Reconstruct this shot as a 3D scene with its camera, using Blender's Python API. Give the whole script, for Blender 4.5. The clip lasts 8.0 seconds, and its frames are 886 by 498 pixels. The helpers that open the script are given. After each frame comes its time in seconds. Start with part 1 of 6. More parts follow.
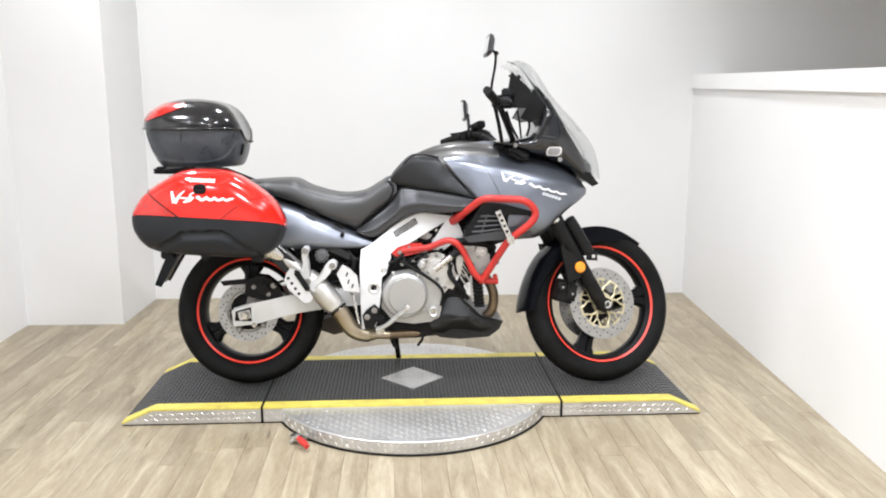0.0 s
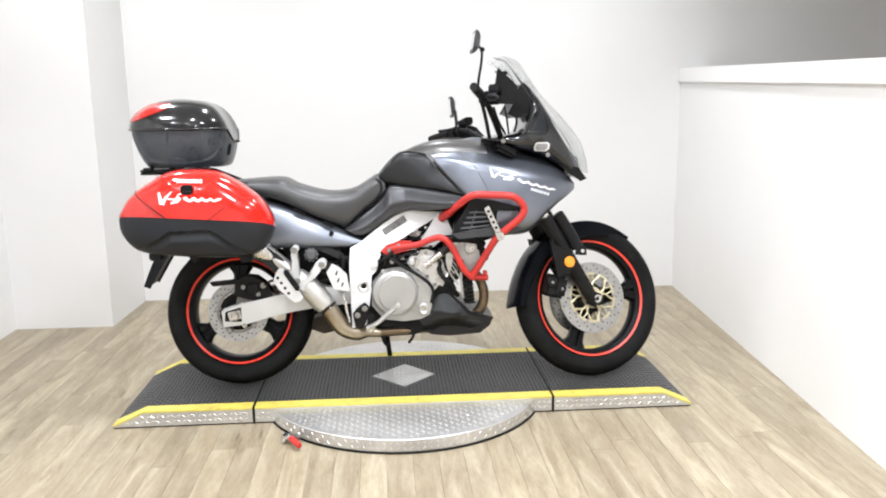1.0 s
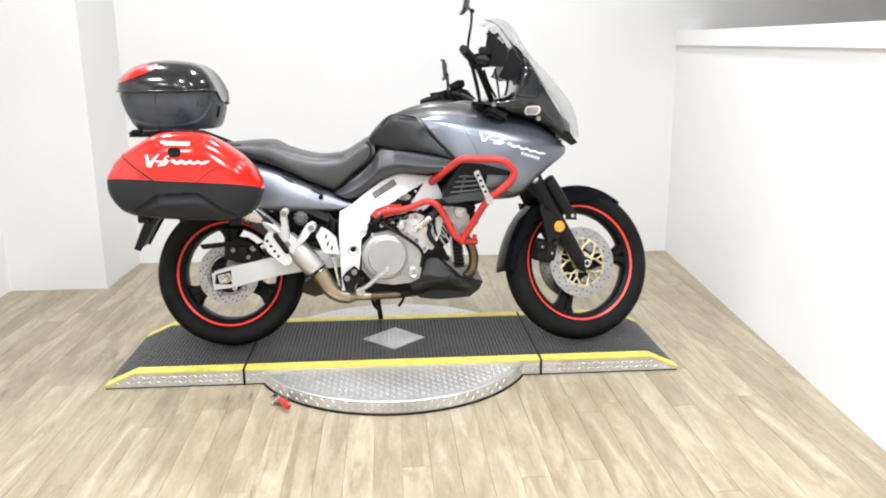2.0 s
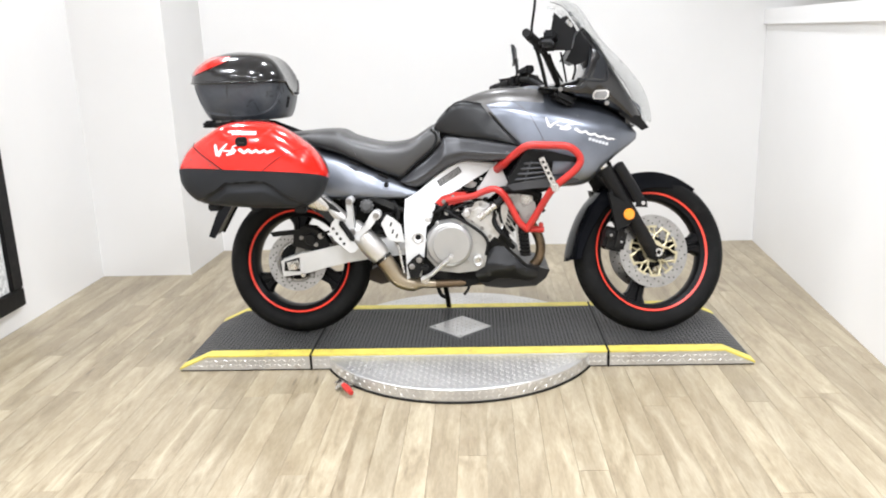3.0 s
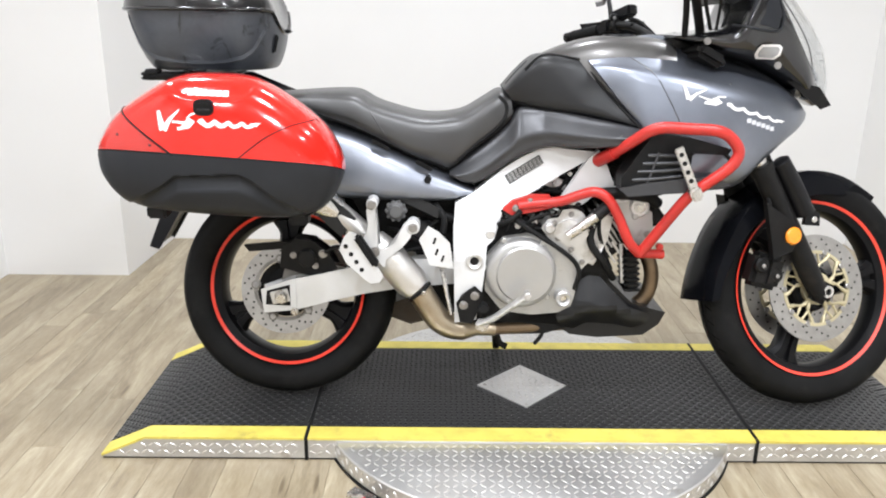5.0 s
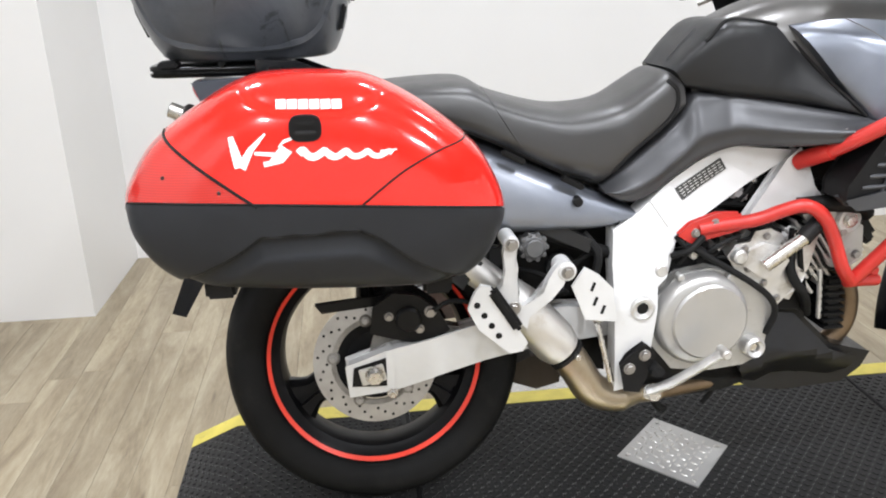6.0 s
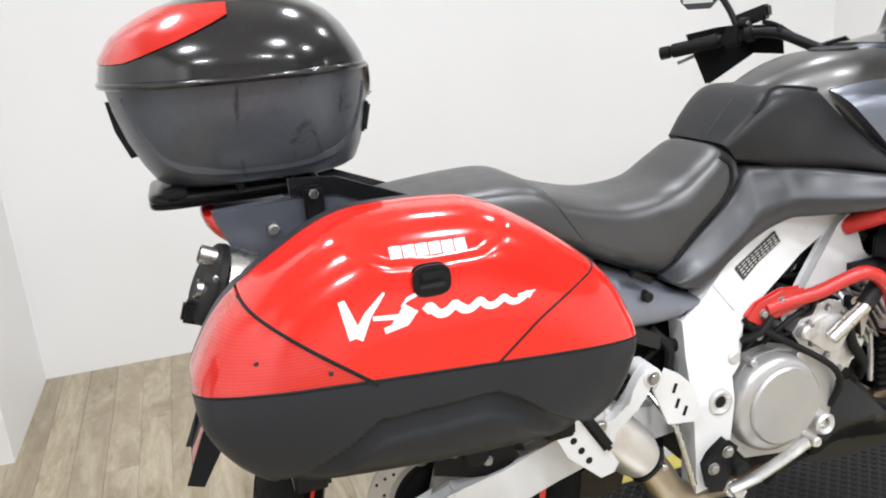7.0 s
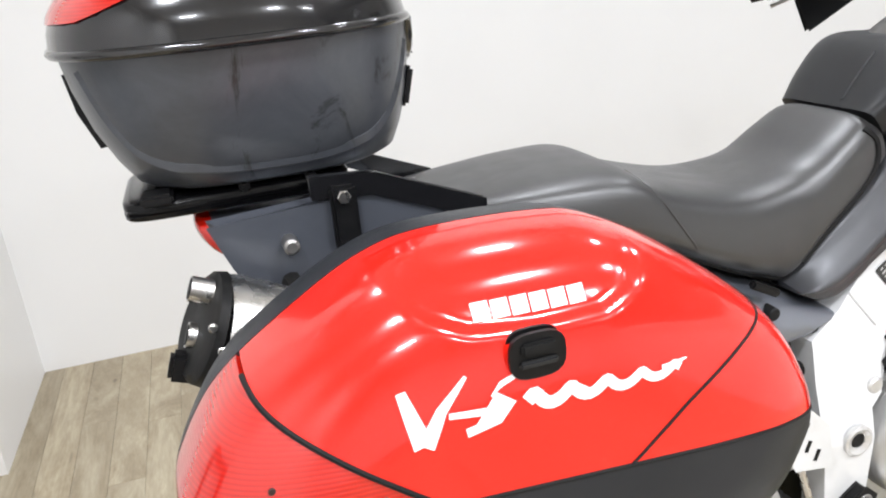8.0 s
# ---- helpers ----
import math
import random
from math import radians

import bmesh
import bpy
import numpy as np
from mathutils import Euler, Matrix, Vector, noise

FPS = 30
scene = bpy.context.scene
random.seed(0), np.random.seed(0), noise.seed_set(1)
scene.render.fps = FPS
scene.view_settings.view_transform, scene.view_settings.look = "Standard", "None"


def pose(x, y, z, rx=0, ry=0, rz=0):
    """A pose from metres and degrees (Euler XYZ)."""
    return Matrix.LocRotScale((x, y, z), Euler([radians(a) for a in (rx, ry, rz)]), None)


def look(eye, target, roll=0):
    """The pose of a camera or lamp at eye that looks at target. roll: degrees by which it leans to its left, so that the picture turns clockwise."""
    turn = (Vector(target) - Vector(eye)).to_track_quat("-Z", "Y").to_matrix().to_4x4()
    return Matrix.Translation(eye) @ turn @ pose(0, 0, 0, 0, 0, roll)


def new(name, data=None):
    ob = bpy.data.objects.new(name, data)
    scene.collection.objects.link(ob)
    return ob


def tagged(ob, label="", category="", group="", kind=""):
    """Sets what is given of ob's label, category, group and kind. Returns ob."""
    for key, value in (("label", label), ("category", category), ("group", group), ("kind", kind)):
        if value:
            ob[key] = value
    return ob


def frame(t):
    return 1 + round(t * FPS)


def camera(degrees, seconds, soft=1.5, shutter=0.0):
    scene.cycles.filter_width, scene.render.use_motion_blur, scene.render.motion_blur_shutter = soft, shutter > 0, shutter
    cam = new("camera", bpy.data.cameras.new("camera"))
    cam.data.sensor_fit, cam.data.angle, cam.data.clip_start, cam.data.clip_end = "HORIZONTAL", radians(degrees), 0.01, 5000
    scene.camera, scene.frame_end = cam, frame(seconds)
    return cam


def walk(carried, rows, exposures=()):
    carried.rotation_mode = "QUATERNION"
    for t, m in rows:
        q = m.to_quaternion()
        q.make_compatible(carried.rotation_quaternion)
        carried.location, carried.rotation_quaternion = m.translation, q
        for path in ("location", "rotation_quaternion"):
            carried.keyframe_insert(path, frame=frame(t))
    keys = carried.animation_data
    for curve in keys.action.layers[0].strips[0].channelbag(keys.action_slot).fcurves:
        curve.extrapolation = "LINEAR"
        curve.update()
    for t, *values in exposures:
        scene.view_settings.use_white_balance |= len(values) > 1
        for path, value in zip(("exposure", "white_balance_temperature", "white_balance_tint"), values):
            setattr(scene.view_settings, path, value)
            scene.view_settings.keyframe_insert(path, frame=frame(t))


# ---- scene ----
cam = camera(58.8, 8.0, 2.0)
PATH = [
    (0, (0.641, -3.317, 1.263), (0.754, -1.356, 0.886), 0.1),
    (0.5, (0.644, -3.317, 1.268), (0.767, -1.357, 0.888), -0.4),
    (1, (0.647, -3.317, 1.265), (0.783, -1.359, 0.879), -0.7),
    (1.2, (0.642, -3.325, 1.253), (0.78, -1.371, 0.853), -2.9),
    (2.3, (0.705, -3.319, 1.267), (0.834, -1.383, 0.781), 0.2),
    (2.5, (0.707, -3.312, 1.261), (0.803, -1.373, 0.78), -0.4),
    (3, (0.804, -3.3, 1.248), (0.701, -1.365, 0.753), -1.9),
    (3.2, (0.836, -3.257, 1.228), (0.793, -1.321, 0.727), -0.1),
    (3.3, (0.838, -3.234, 1.191), (0.786, -1.318, 0.620), 1.1),
    (3.4, (0.816, -3.190, 1.190), (0.744, -1.281, 0.598), 1.6),
    (3.5, (0.819, -3.152, 1.187), (0.696, -1.273, 0.511), 1.6),
    (3.7, (0.759, -3.032, 1.182), (0.622, -1.161, 0.489), -0.2),
    (4, (0.687, -2.861, 1.199), (0.654, -0.976, 0.533), -1.5),
    (4.2, (0.677, -2.740, 1.176), (0.694, -0.844, 0.538), -2.8),
    (4.5, (0.624, -2.5, 1.175), (0.624, -0.594, 0.57), 1.2),
    (4.7, (0.566, -2.365, 1.174), (0.542, -0.457, 0.572), 1.7),
    (5.8, (0.062, -1.674, 1.152), (0.225, 0.206, 0.491), -4.1),
    (6, (-0.01, -1.532, 1.156), (0.212, 0.329, 0.457), -1.0),
    (6.2, (-0.069, -1.439, 1.163), (0.163, 0.398, 0.406), -3.0),
    (6.3, (-0.103, -1.406, 1.164), (0.136, 0.437, 0.427), -2.3),
    (6.5, (-0.173, -1.343, 1.18), (0.161, 0.507, 0.499), -3.0),
    (6.7, (-0.242, -1.293, 1.204), (0.199, 0.536, 0.524), -4.1),
    (7, (-0.294, -1.239, 1.24), (0.279, 0.572, 0.614), -3.8),
    (7.2, (-0.306, -1.192, 1.240), (0.260, 0.617, 0.602), -4.1),
    (7.5, (-0.29, -1.085, 1.243), (0.262, 0.728, 0.603), -5.7),
    (8, (-0.259, -0.923, 1.221), (0.258, 0.862, 0.481), -5.1),
]
walk(cam, [(t, look(eye, target, roll)) for t, eye, target, roll in PATH], [(0.0, -0.18), (1.0, -0.09), (4.7, -0.11), (5.9, -0.24), (7.0, -0.26), (8.0, -0.17)])

from mathutils.bvhtree import BVHTree

# ---- light ----
world = bpy.data.worlds.new("room_air")
scene.world = world
world.use_nodes = True
world.node_tree.nodes["Background"].inputs[0].default_value = (1.0, 0.98, 0.95, 1)
world.node_tree.nodes["Background"].inputs[1].default_value = 0.1
CEIL = 2.75
LAMPS = [(-0.75, 0.75), (0.65, 0.75), (1.85, 0.75), (-0.75, -1.15), (0.65, -1.15), (1.85, -1.15), (-0.75, -2.9), (0.65, -2.9), (1.85, -2.9)]
LAMP_WATTS = {0.75: 17.0, -1.15: 30.0, -2.9: 44.0}
LAMP_SIZE = {0.75: (0.20, 0.20), -1.15: (0.20, 0.20), -2.9: (0.34, 0.09)}
for lx, ly in LAMPS:
    lamp_data = bpy.data.lights.new("ceiling_light_glow", "AREA")
    lamp_data.shape, lamp_data.size, lamp_data.size_y = "RECTANGLE", *LAMP_SIZE[ly]
    lamp_data.energy, lamp_data.color = LAMP_WATTS[ly], (0.922, 0.952, 1.02)
    lamp_data.spread = radians(146)
    lamp = new("ceiling_light_glow", lamp_data)
    lamp.matrix_world = look((lx, ly, CEIL - 0.045), (lx, ly, 0.0))


# ---- materials ----
def nodes_of(name):
    m = bpy.data.materials.new(name)
    m.use_nodes = True
    nt = m.node_tree
    return m, nt, nt.nodes["Principled BSDF"]


def link(nt, a, b):
    nt.links.new(a, b)


def coords(nt, scale=(1, 1, 1), source="Object"):
    tc = nt.nodes.new("ShaderNodeTexCoord")
    mp = nt.nodes.new("ShaderNodeMapping")
    mp.inputs["Scale"].default_value = scale
    link(nt, tc.outputs[source], mp.inputs[0])
    return mp.outputs[0]


def noise_of(nt, vec, scale, detail=4.0, rough=0.55, warp=0.0):
    n = nt.nodes.new("ShaderNodeTexNoise")
    n.inputs["Scale"].default_value, n.inputs["Detail"].default_value = scale, detail
    n.inputs["Roughness"].default_value, n.inputs["Distortion"].default_value = rough, warp
    link(nt, vec, n.inputs["Vector"])
    return n.outputs["Fac"]


def ramp_of(nt, fac, stops):
    r = nt.nodes.new("ShaderNodeValToRGB")
    els = r.color_ramp.elements
    while len(els) < len(stops):
        els.new(0.5)
    for e, (p, c) in zip(els, stops):
        e.position, e.color = p, (*c, 1) if len(c) == 3 else c
    link(nt, fac, r.inputs[0])
    return r.outputs[0]


def mixed(nt, fac, a, b, mode="MIX"):
    m = nt.nodes.new("ShaderNodeMix")
    m.data_type, m.blend_type = "RGBA", mode
    for s, v in ((m.inputs[0], fac), (m.inputs[6], a), (m.inputs[7], b)):
        if hasattr(v, "is_output"):
            link(nt, v, s)
        elif isinstance(v, (int, float)):
            s.default_value = v
        else:
            s.default_value = (*v, 1)
    return m.outputs[2]


def bumped(nt, bs, height, strength=0.2, dist=0.002):
    b = nt.nodes.new("ShaderNodeBump")
    b.inputs["Strength"].default_value, b.inputs["Distance"].default_value = strength, dist
    link(nt, height, b.inputs["Height"])
    link(nt, b.outputs[0], bs.inputs["Normal"])


def ranged(nt, fac, lo, hi):
    m = nt.nodes.new("ShaderNodeMapRange")
    m.inputs[3].default_value, m.inputs[4].default_value = lo, hi
    link(nt, fac, m.inputs[0])
    return m.outputs[0]


def surface(name, colour, rough=0.5, metal=0.0, vary=0.12, scale=9.0, grain=220.0, bump=0.06, coat=0.0, rvary=0.12, stretch=(1, 1, 1), dirt=None, dirt_at=(0.55, 0.75), spec=0.5, sheen=0.0):
    """A plain real surface: colour that varies softly, grain in the gloss, fine relief, and dirt in patches where given."""
    m, nt, bs = nodes_of(name)
    vec = coords(nt, stretch)
    big, fine = noise_of(nt, vec, scale, 5), noise_of(nt, vec, grain, 3)
    dark = tuple(max(0.0, c * (1 - vary)) for c in colour)
    light = tuple(min(1.0, c * (1 + vary)) for c in colour)
    col = ramp_of(nt, big, [(0.3, dark), (0.7, light)])
    if dirt:
        patch = ramp_of(nt, noise_of(nt, vec, scale * 1.7, 7, 0.65), [(dirt_at[0], (0, 0, 0)), (dirt_at[1], (1, 1, 1))])
        col = mixed(nt, patch, col, dirt)
    link(nt, col, bs.inputs["Base Color"])
    bs.inputs["Metallic"].default_value = metal
    bs.inputs["Specular IOR Level"].default_value = spec
    bs.inputs["Sheen Weight"].default_value, bs.inputs["Sheen Roughness"].default_value = sheen, 0.4
    bs.inputs["Coat Weight"].default_value = coat
    bs.inputs["Coat Roughness"].default_value = 0.04
    link(nt, ranged(nt, noise_of(nt, vec, scale * 3.1, 4), max(0.02, rough - rvary), min(1.0, rough + rvary)), bs.inputs["Roughness"])
    if bump:
        bumped(nt, bs, fine, bump, 0.001)
    return m


def flake_paint(name, colour, flake, metal=0.6):
    m, nt, bs = nodes_of(name)
    vec = coords(nt)
    v = nt.nodes.new("ShaderNodeTexVoronoi")
    v.inputs["Scale"].default_value = 900
    link(nt, vec, v.inputs["Vector"])
    col = mixed(nt, ramp_of(nt, noise_of(nt, vec, 7), [(0.3, (0, 0, 0)), (0.7, (0.5, 0.5, 0.5))]), colour, flake)
    link(nt, col, bs.inputs["Base Color"])
    bs.inputs["Metallic"].default_value = metal
    link(nt, ranged(nt, v.outputs["Color"], 0.32, 0.46), bs.inputs["Roughness"])
    bs.inputs["Coat Weight"].default_value, bs.inputs["Coat Roughness"].default_value = 0.3, 0.16
    return m


M_BODY = flake_paint("grey_blue_metallic_paint", (0.158, 0.172, 0.202), (0.245, 0.264, 0.305), 0.88)
M_TANKTOP = flake_paint("grey_metallic_paint", (0.088, 0.085, 0.082), (0.15, 0.146, 0.142), 0.8)
M_FENDER = surface("dark_blue_gloss_paint", (0.010, 0.011, 0.014), 0.3, bump=0.0, rvary=0.06, spec=0.15)
M_FRONTGUARD = surface("black_gloss_mudguard_plastic", (0.004, 0.004, 0.0045), 0.16, bump=0.0, rvary=0.05, spec=0.2)
M_SATINGUARD = surface("gloss_black_mudguard", (0.0035, 0.0038, 0.005), 0.22, bump=0.0, rvary=0.05, spec=0.06)
# the cowl's paint made lighter: the tail's brighter reflection put into the colour
M_TAIL = flake_paint("grey_blue_paint_lightened", (0.20, 0.215, 0.25), (0.29, 0.31, 0.35), 0.85)
M_TAILSIDE = surface("blue_grey_tail_plastic", (0.055, 0.060, 0.072), 0.36, bump=0.04, spec=0.35)
M_BLACKGLOSS = surface("black_gloss_plastic", (0.008, 0.008, 0.009), 0.16, coat=0.5, bump=0.0, rvary=0.05)
M_BLACK = surface("black_plastic", (0.006, 0.006, 0.0065), 0.42, bump=0.05, spec=0.2)
M_MATT = surface("matt_black_metal", (0.008, 0.0078, 0.0078), 0.5, bump=0.1, dirt=(0.018, 0.016, 0.014), spec=0.16)
M_PADGREY = surface("dark_grey_textured_plastic", (0.017, 0.0175, 0.0185), 0.38, bump=0.14, grain=600, spec=0.3)
M_SIDEGREY = surface("satin_grey_plastic", (0.052, 0.053, 0.057), 0.38, metal=0.35, bump=0.04)
M_CASEDARK = surface("charcoal_grained_plastic", (0.018, 0.0195, 0.0225), 0.42, bump=0.18, grain=900, vary=0.08, spec=0.22)
M_SEAT = surface("black_seat_vinyl", (0.0155, 0.0150, 0.0150), 0.40, bump=0.2, grain=480, rvary=0.10, spec=0.9, sheen=0.08)
M_RED = surface("red_gloss_paint", (0.66, 0.014, 0.007), 0.16, coat=0.6, vary=0.05, bump=0.0, rvary=0.05, spec=0.3)
M_BARRED = surface("red_powder_coat", (0.50, 0.028, 0.022), 0.36, vary=0.12, bump=0.1, dirt=(0.34, 0.03, 0.03))
M_STRIPE = surface("red_rim_tape", (0.80, 0.06, 0.035), 0.4, vary=0.1)
M_SILVER = surface("silver_frame_paint", (0.61, 0.61, 0.605), 0.34, metal=0.1, vary=0.06, bump=0.04, dirt=(0.52, 0.50, 0.47), dirt_at=(0.6, 0.85))
M_ALLOY = surface("cast_alloy", (0.62, 0.615, 0.605), 0.40, metal=0.7, vary=0.14, bump=0.2, grain=320, dirt=(0.30, 0.27, 0.23), dirt_at=(0.5, 0.75))
M_STEEL = surface("bright_steel", (0.62, 0.605, 0.58), 0.27, metal=1.0, vary=0.10, scale=14, bump=0.0, rvary=0.1)
M_BOLT = surface("dull_bolt_steel", (0.34, 0.33, 0.32), 0.36, metal=0.9, vary=0.15)
M_DISC = surface("brake_disc_steel", (0.36, 0.35, 0.335), 0.34, metal=0.9, vary=0.12, scale=30)
M_GOLD = surface("gold_anodised_alloy", (0.56, 0.50, 0.33), 0.42, metal=0.7, vary=0.1)
M_GRIMY = surface("grimy_cast_steel", (0.22, 0.21, 0.195), 0.5, metal=0.6, vary=0.3, scale=20, dirt=(0.07, 0.06, 0.05), dirt_at=(0.5, 0.7))
M_SATIN = surface("satin_exhaust_steel", (0.62, 0.605, 0.58), 0.42, metal=0.8, vary=0.14, scale=9, dirt=(0.42, 0.36, 0.27), dirt_at=(0.6, 0.85))
M_PIPE = surface("heat_tinted_exhaust_steel", (0.38, 0.32, 0.235), 0.36, metal=0.9, vary=0.2, scale=6, dirt=(0.24, 0.15, 0.08), dirt_at=(0.5, 0.8))
M_TYRE = surface("tyre_rubber", (0.009, 0.009, 0.009), 0.55, vary=0.25, bump=0.15, dirt=(0.017, 0.0165, 0.0155), spec=0.07)
M_GROOVE = surface("tyre_groove", (0.0025, 0.0025, 0.0025), 0.8, bump=0.0, spec=0.05)
M_RIM = surface("black_wheel_paint", (0.005, 0.005, 0.0055), 0.34, spec=0.12)
M_WHITE = surface("white_decal_film", (0.85, 0.84, 0.83), 0.35, vary=0.03, bump=0.0)
M_GREYDECAL = surface("silver_decal_film", (0.62, 0.64, 0.67), 0.3, metal=0.3, vary=0.03, bump=0.0)
M_AMBER = surface("amber_reflector", (0.90, 0.30, 0.012), 0.18, coat=0.5, vary=0.1, scale=60)
M_RUBBER = surface("black_rubber", (0.010, 0.010, 0.010), 0.6, bump=0.1, spec=0.15)
M_LABEL = surface("dark_label_film", (0.035, 0.034, 0.031), 0.4, metal=0.2, vary=0.1)
M_LABELPRINT = surface("pale_label_print", (0.42, 0.41, 0.39), 0.5, vary=0.2, bump=0.0)
M_BELLY = surface("charcoal_satin_belly_plastic", (0.0065, 0.0065, 0.007), 0.36, bump=0.08, grain=500, spec=0.35)
M_LENSGLASS = surface("grey_marker_glass", (0.34, 0.35, 0.36), 0.12, vary=0.15, scale=40, bump=0.0, coat=0.5)
M_HEADER = surface("browned_header_steel", (0.19, 0.135, 0.085), 0.42, metal=0.8, vary=0.25, dirt=(0.08, 0.055, 0.035))
M_GREYPLASTIC = surface("grey_reservoir_plastic", (0.10, 0.10, 0.10), 0.42, bump=0.05, vary=0.2)
M_DARK = surface("dark_plastic_line", (0.02, 0.008, 0.008), 0.4, bump=0.0)
M_GLASSDARK = surface("mirror_glass", (0.75, 0.76, 0.78), 0.03, metal=1.0, vary=0.0, bump=0.0, rvary=0.01)


def lens_red():
    m, nt, bs = nodes_of("ribbed_red_reflector")
    vec = coords(nt)
    w = nt.nodes.new("ShaderNodeTexWave")
    w.bands_direction, w.inputs["Scale"].default_value = "Z", 90
    link(nt, vec, w.inputs["Vector"])
    link(nt, ramp_of(nt, w.outputs["Fac"], [(0.0, (0.40, 0.006, 0.002)), (1.0, (0.52, 0.010, 0.003))]), bs.inputs["Base Color"])
    bs.inputs["Roughness"].default_value, bs.inputs["Coat Weight"].default_value = 0.2, 0.8
    bumped(nt, bs, w.outputs["Fac"], 0.10, 0.001)
    return m


M_LENS = lens_red()


def scuffed_case():
    m, nt, bs = nodes_of("scuffed_grey_luggage_plastic")
    vec = coords(nt)
    sm = noise_of(nt, vec, 9, 8, 0.7, 0.6)
    scuff = ramp_of(nt, noise_of(nt, coords(nt, (2.2, 1, 0.8)), 6, 7, 0.7, 1.2), [(0.57, (0, 0, 0)), (0.64, (1, 1, 1))])
    col = ramp_of(nt, sm, [(0.3, (0.052, 0.056, 0.065)), (0.7, (0.088, 0.094, 0.107))])
    link(nt, mixed(nt, scuff, col, (0.022, 0.022, 0.023)), bs.inputs["Base Color"])
    link(nt, ranged(nt, sm, 0.24, 0.40), bs.inputs["Roughness"])
    bs.inputs["Metallic"].default_value = 0.3
    bumped(nt, bs, noise_of(nt, vec, 500), 0.08, 0.001)
    return m


M_CASE = scuffed_case()


def clear_plastic():
    m, nt, bs = nodes_of("clear_screen_plastic")
    bs.inputs["Base Color"].default_value = (0.97, 0.98, 0.98, 1)
    bs.inputs["Transmission Weight"].default_value, bs.inputs["Roughness"].default_value, bs.inputs["IOR"].default_value = 1.0, 0.0, 1.06
    return m


M_CLEAR = clear_plastic()


def wall_paint(name, colour):
    m, nt, bs = nodes_of(name)
    vec = coords(nt)
    soft = noise_of(nt, vec, 1.3, 4)
    dark, light = tuple(c * 0.965 for c in colour), colour
    marks = ramp_of(nt, noise_of(nt, vec, 5, 9, 0.7), [(0.66, (0, 0, 0)), (0.8, (0.5, 0.5, 0.5))])
    link(nt, mixed(nt, marks, ramp_of(nt, soft, [(0.3, dark), (0.7, light)]), tuple(c * 0.93 for c in colour)), bs.inputs["Base Color"])
    bs.inputs["Roughness"].default_value = 0.62
    bumped(nt, bs, noise_of(nt, vec, 260, 3), 0.12, 0.001)
    return m


M_WALL = wall_paint("white_wall_paint", (0.825, 0.820, 0.808))
M_CEIL = wall_paint("white_ceiling_paint", (0.78, 0.78, 0.775))


def plank_wood():
    m, nt, bs = nodes_of("limed_oak_plank")
    info = nt.nodes.new("ShaderNodeObjectInfo")
    tc = nt.nodes.new("ShaderNodeTexCoord")
    shift = nt.nodes.new("ShaderNodeVectorMath")
    shift.operation = "MULTIPLY_ADD"
    link(nt, info.outputs["Random"], shift.inputs[0])
    shift.inputs[1].default_value = (37.0, 91.0, 13.0)
    link(nt, tc.outputs["Object"], shift.inputs[2])
    mp = nt.nodes.new("ShaderNodeMapping")
    mp.inputs["Scale"].default_value = (6.5, 1.0, 1)
    link(nt, shift.outputs[0], mp.inputs[0])
    grain = noise_of(nt, mp.outputs[0], 2.4, 9, 0.66, 1.0)
    fine = noise_of(nt, mp.outputs[0], 26, 6, 0.6, 0.4)
    cloud = noise_of(nt, mp.outputs[0], 1.5, 4, 0.6, 0.8)
    base = ramp_of(nt, grain, [(0.32, (0.165, 0.122, 0.074)), (0.47, (0.335, 0.282, 0.198)), (0.66, (0.525, 0.475, 0.375))])
    base = mixed(nt, ramp_of(nt, cloud, [(0.42, (0, 0, 0)), (0.64, (0.7, 0.7, 0.7))]), base, (0.265, 0.215, 0.145))
    base = mixed(nt, 0.25, base, ramp_of(nt, fine, [(0.35, (0.27, 0.23, 0.165)), (0.65, (0.50, 0.46, 0.375))]))
    knot = nt.nodes.new("ShaderNodeTexVoronoi")
    knot.inputs["Scale"].default_value = 1.7
    link(nt, mp.outputs[0], knot.inputs["Vector"])
    base = mixed(nt, ramp_of(nt, knot.outputs["Distance"], [(0.035, (0.6, 0.6, 0.6)), (0.085, (0, 0, 0))]), base, (0.09, 0.062, 0.036))
    tone = ramp_of(nt, info.outputs["Random"], [(0.0, (0.745, 0.712, 0.642)), (1.0, (0.935, 0.903, 0.82))])
    link(nt, mixed(nt, 1.0, base, tone, "MULTIPLY"), bs.inputs["Base Color"])
    link(nt, ranged(nt, grain, 0.32, 0.48), bs.inputs["Roughness"])
    bs.inputs["Specular IOR Level"].default_value = 0.72
    bumped(nt, bs, fine, 0.15, 0.001)
    return m


M_PLANK = plank_wood()
M_JOINT = surface("dark_joint", (0.275, 0.235, 0.175), 0.8, vary=0.2)
M_TREAD = surface("worn_tread_plate", (0.58, 0.575, 0.565), 0.36, metal=0.75, vary=0.12, scale=6, bump=0.12, grain=160, dirt=(0.33, 0.28, 0.23), dirt_at=(0.58, 0.8))
M_LUG = surface("polished_tread_lug", (0.68, 0.665, 0.64), 0.32, metal=0.75, vary=0.12, scale=12)
M_MAT = surface("black_ribbed_rubber_mat", (0.003, 0.003, 0.003), 0.36, vary=0.25, scale=5, bump=0.1, dirt=(0.005, 0.0047, 0.0045), spec=0.06, sheen=0.5)
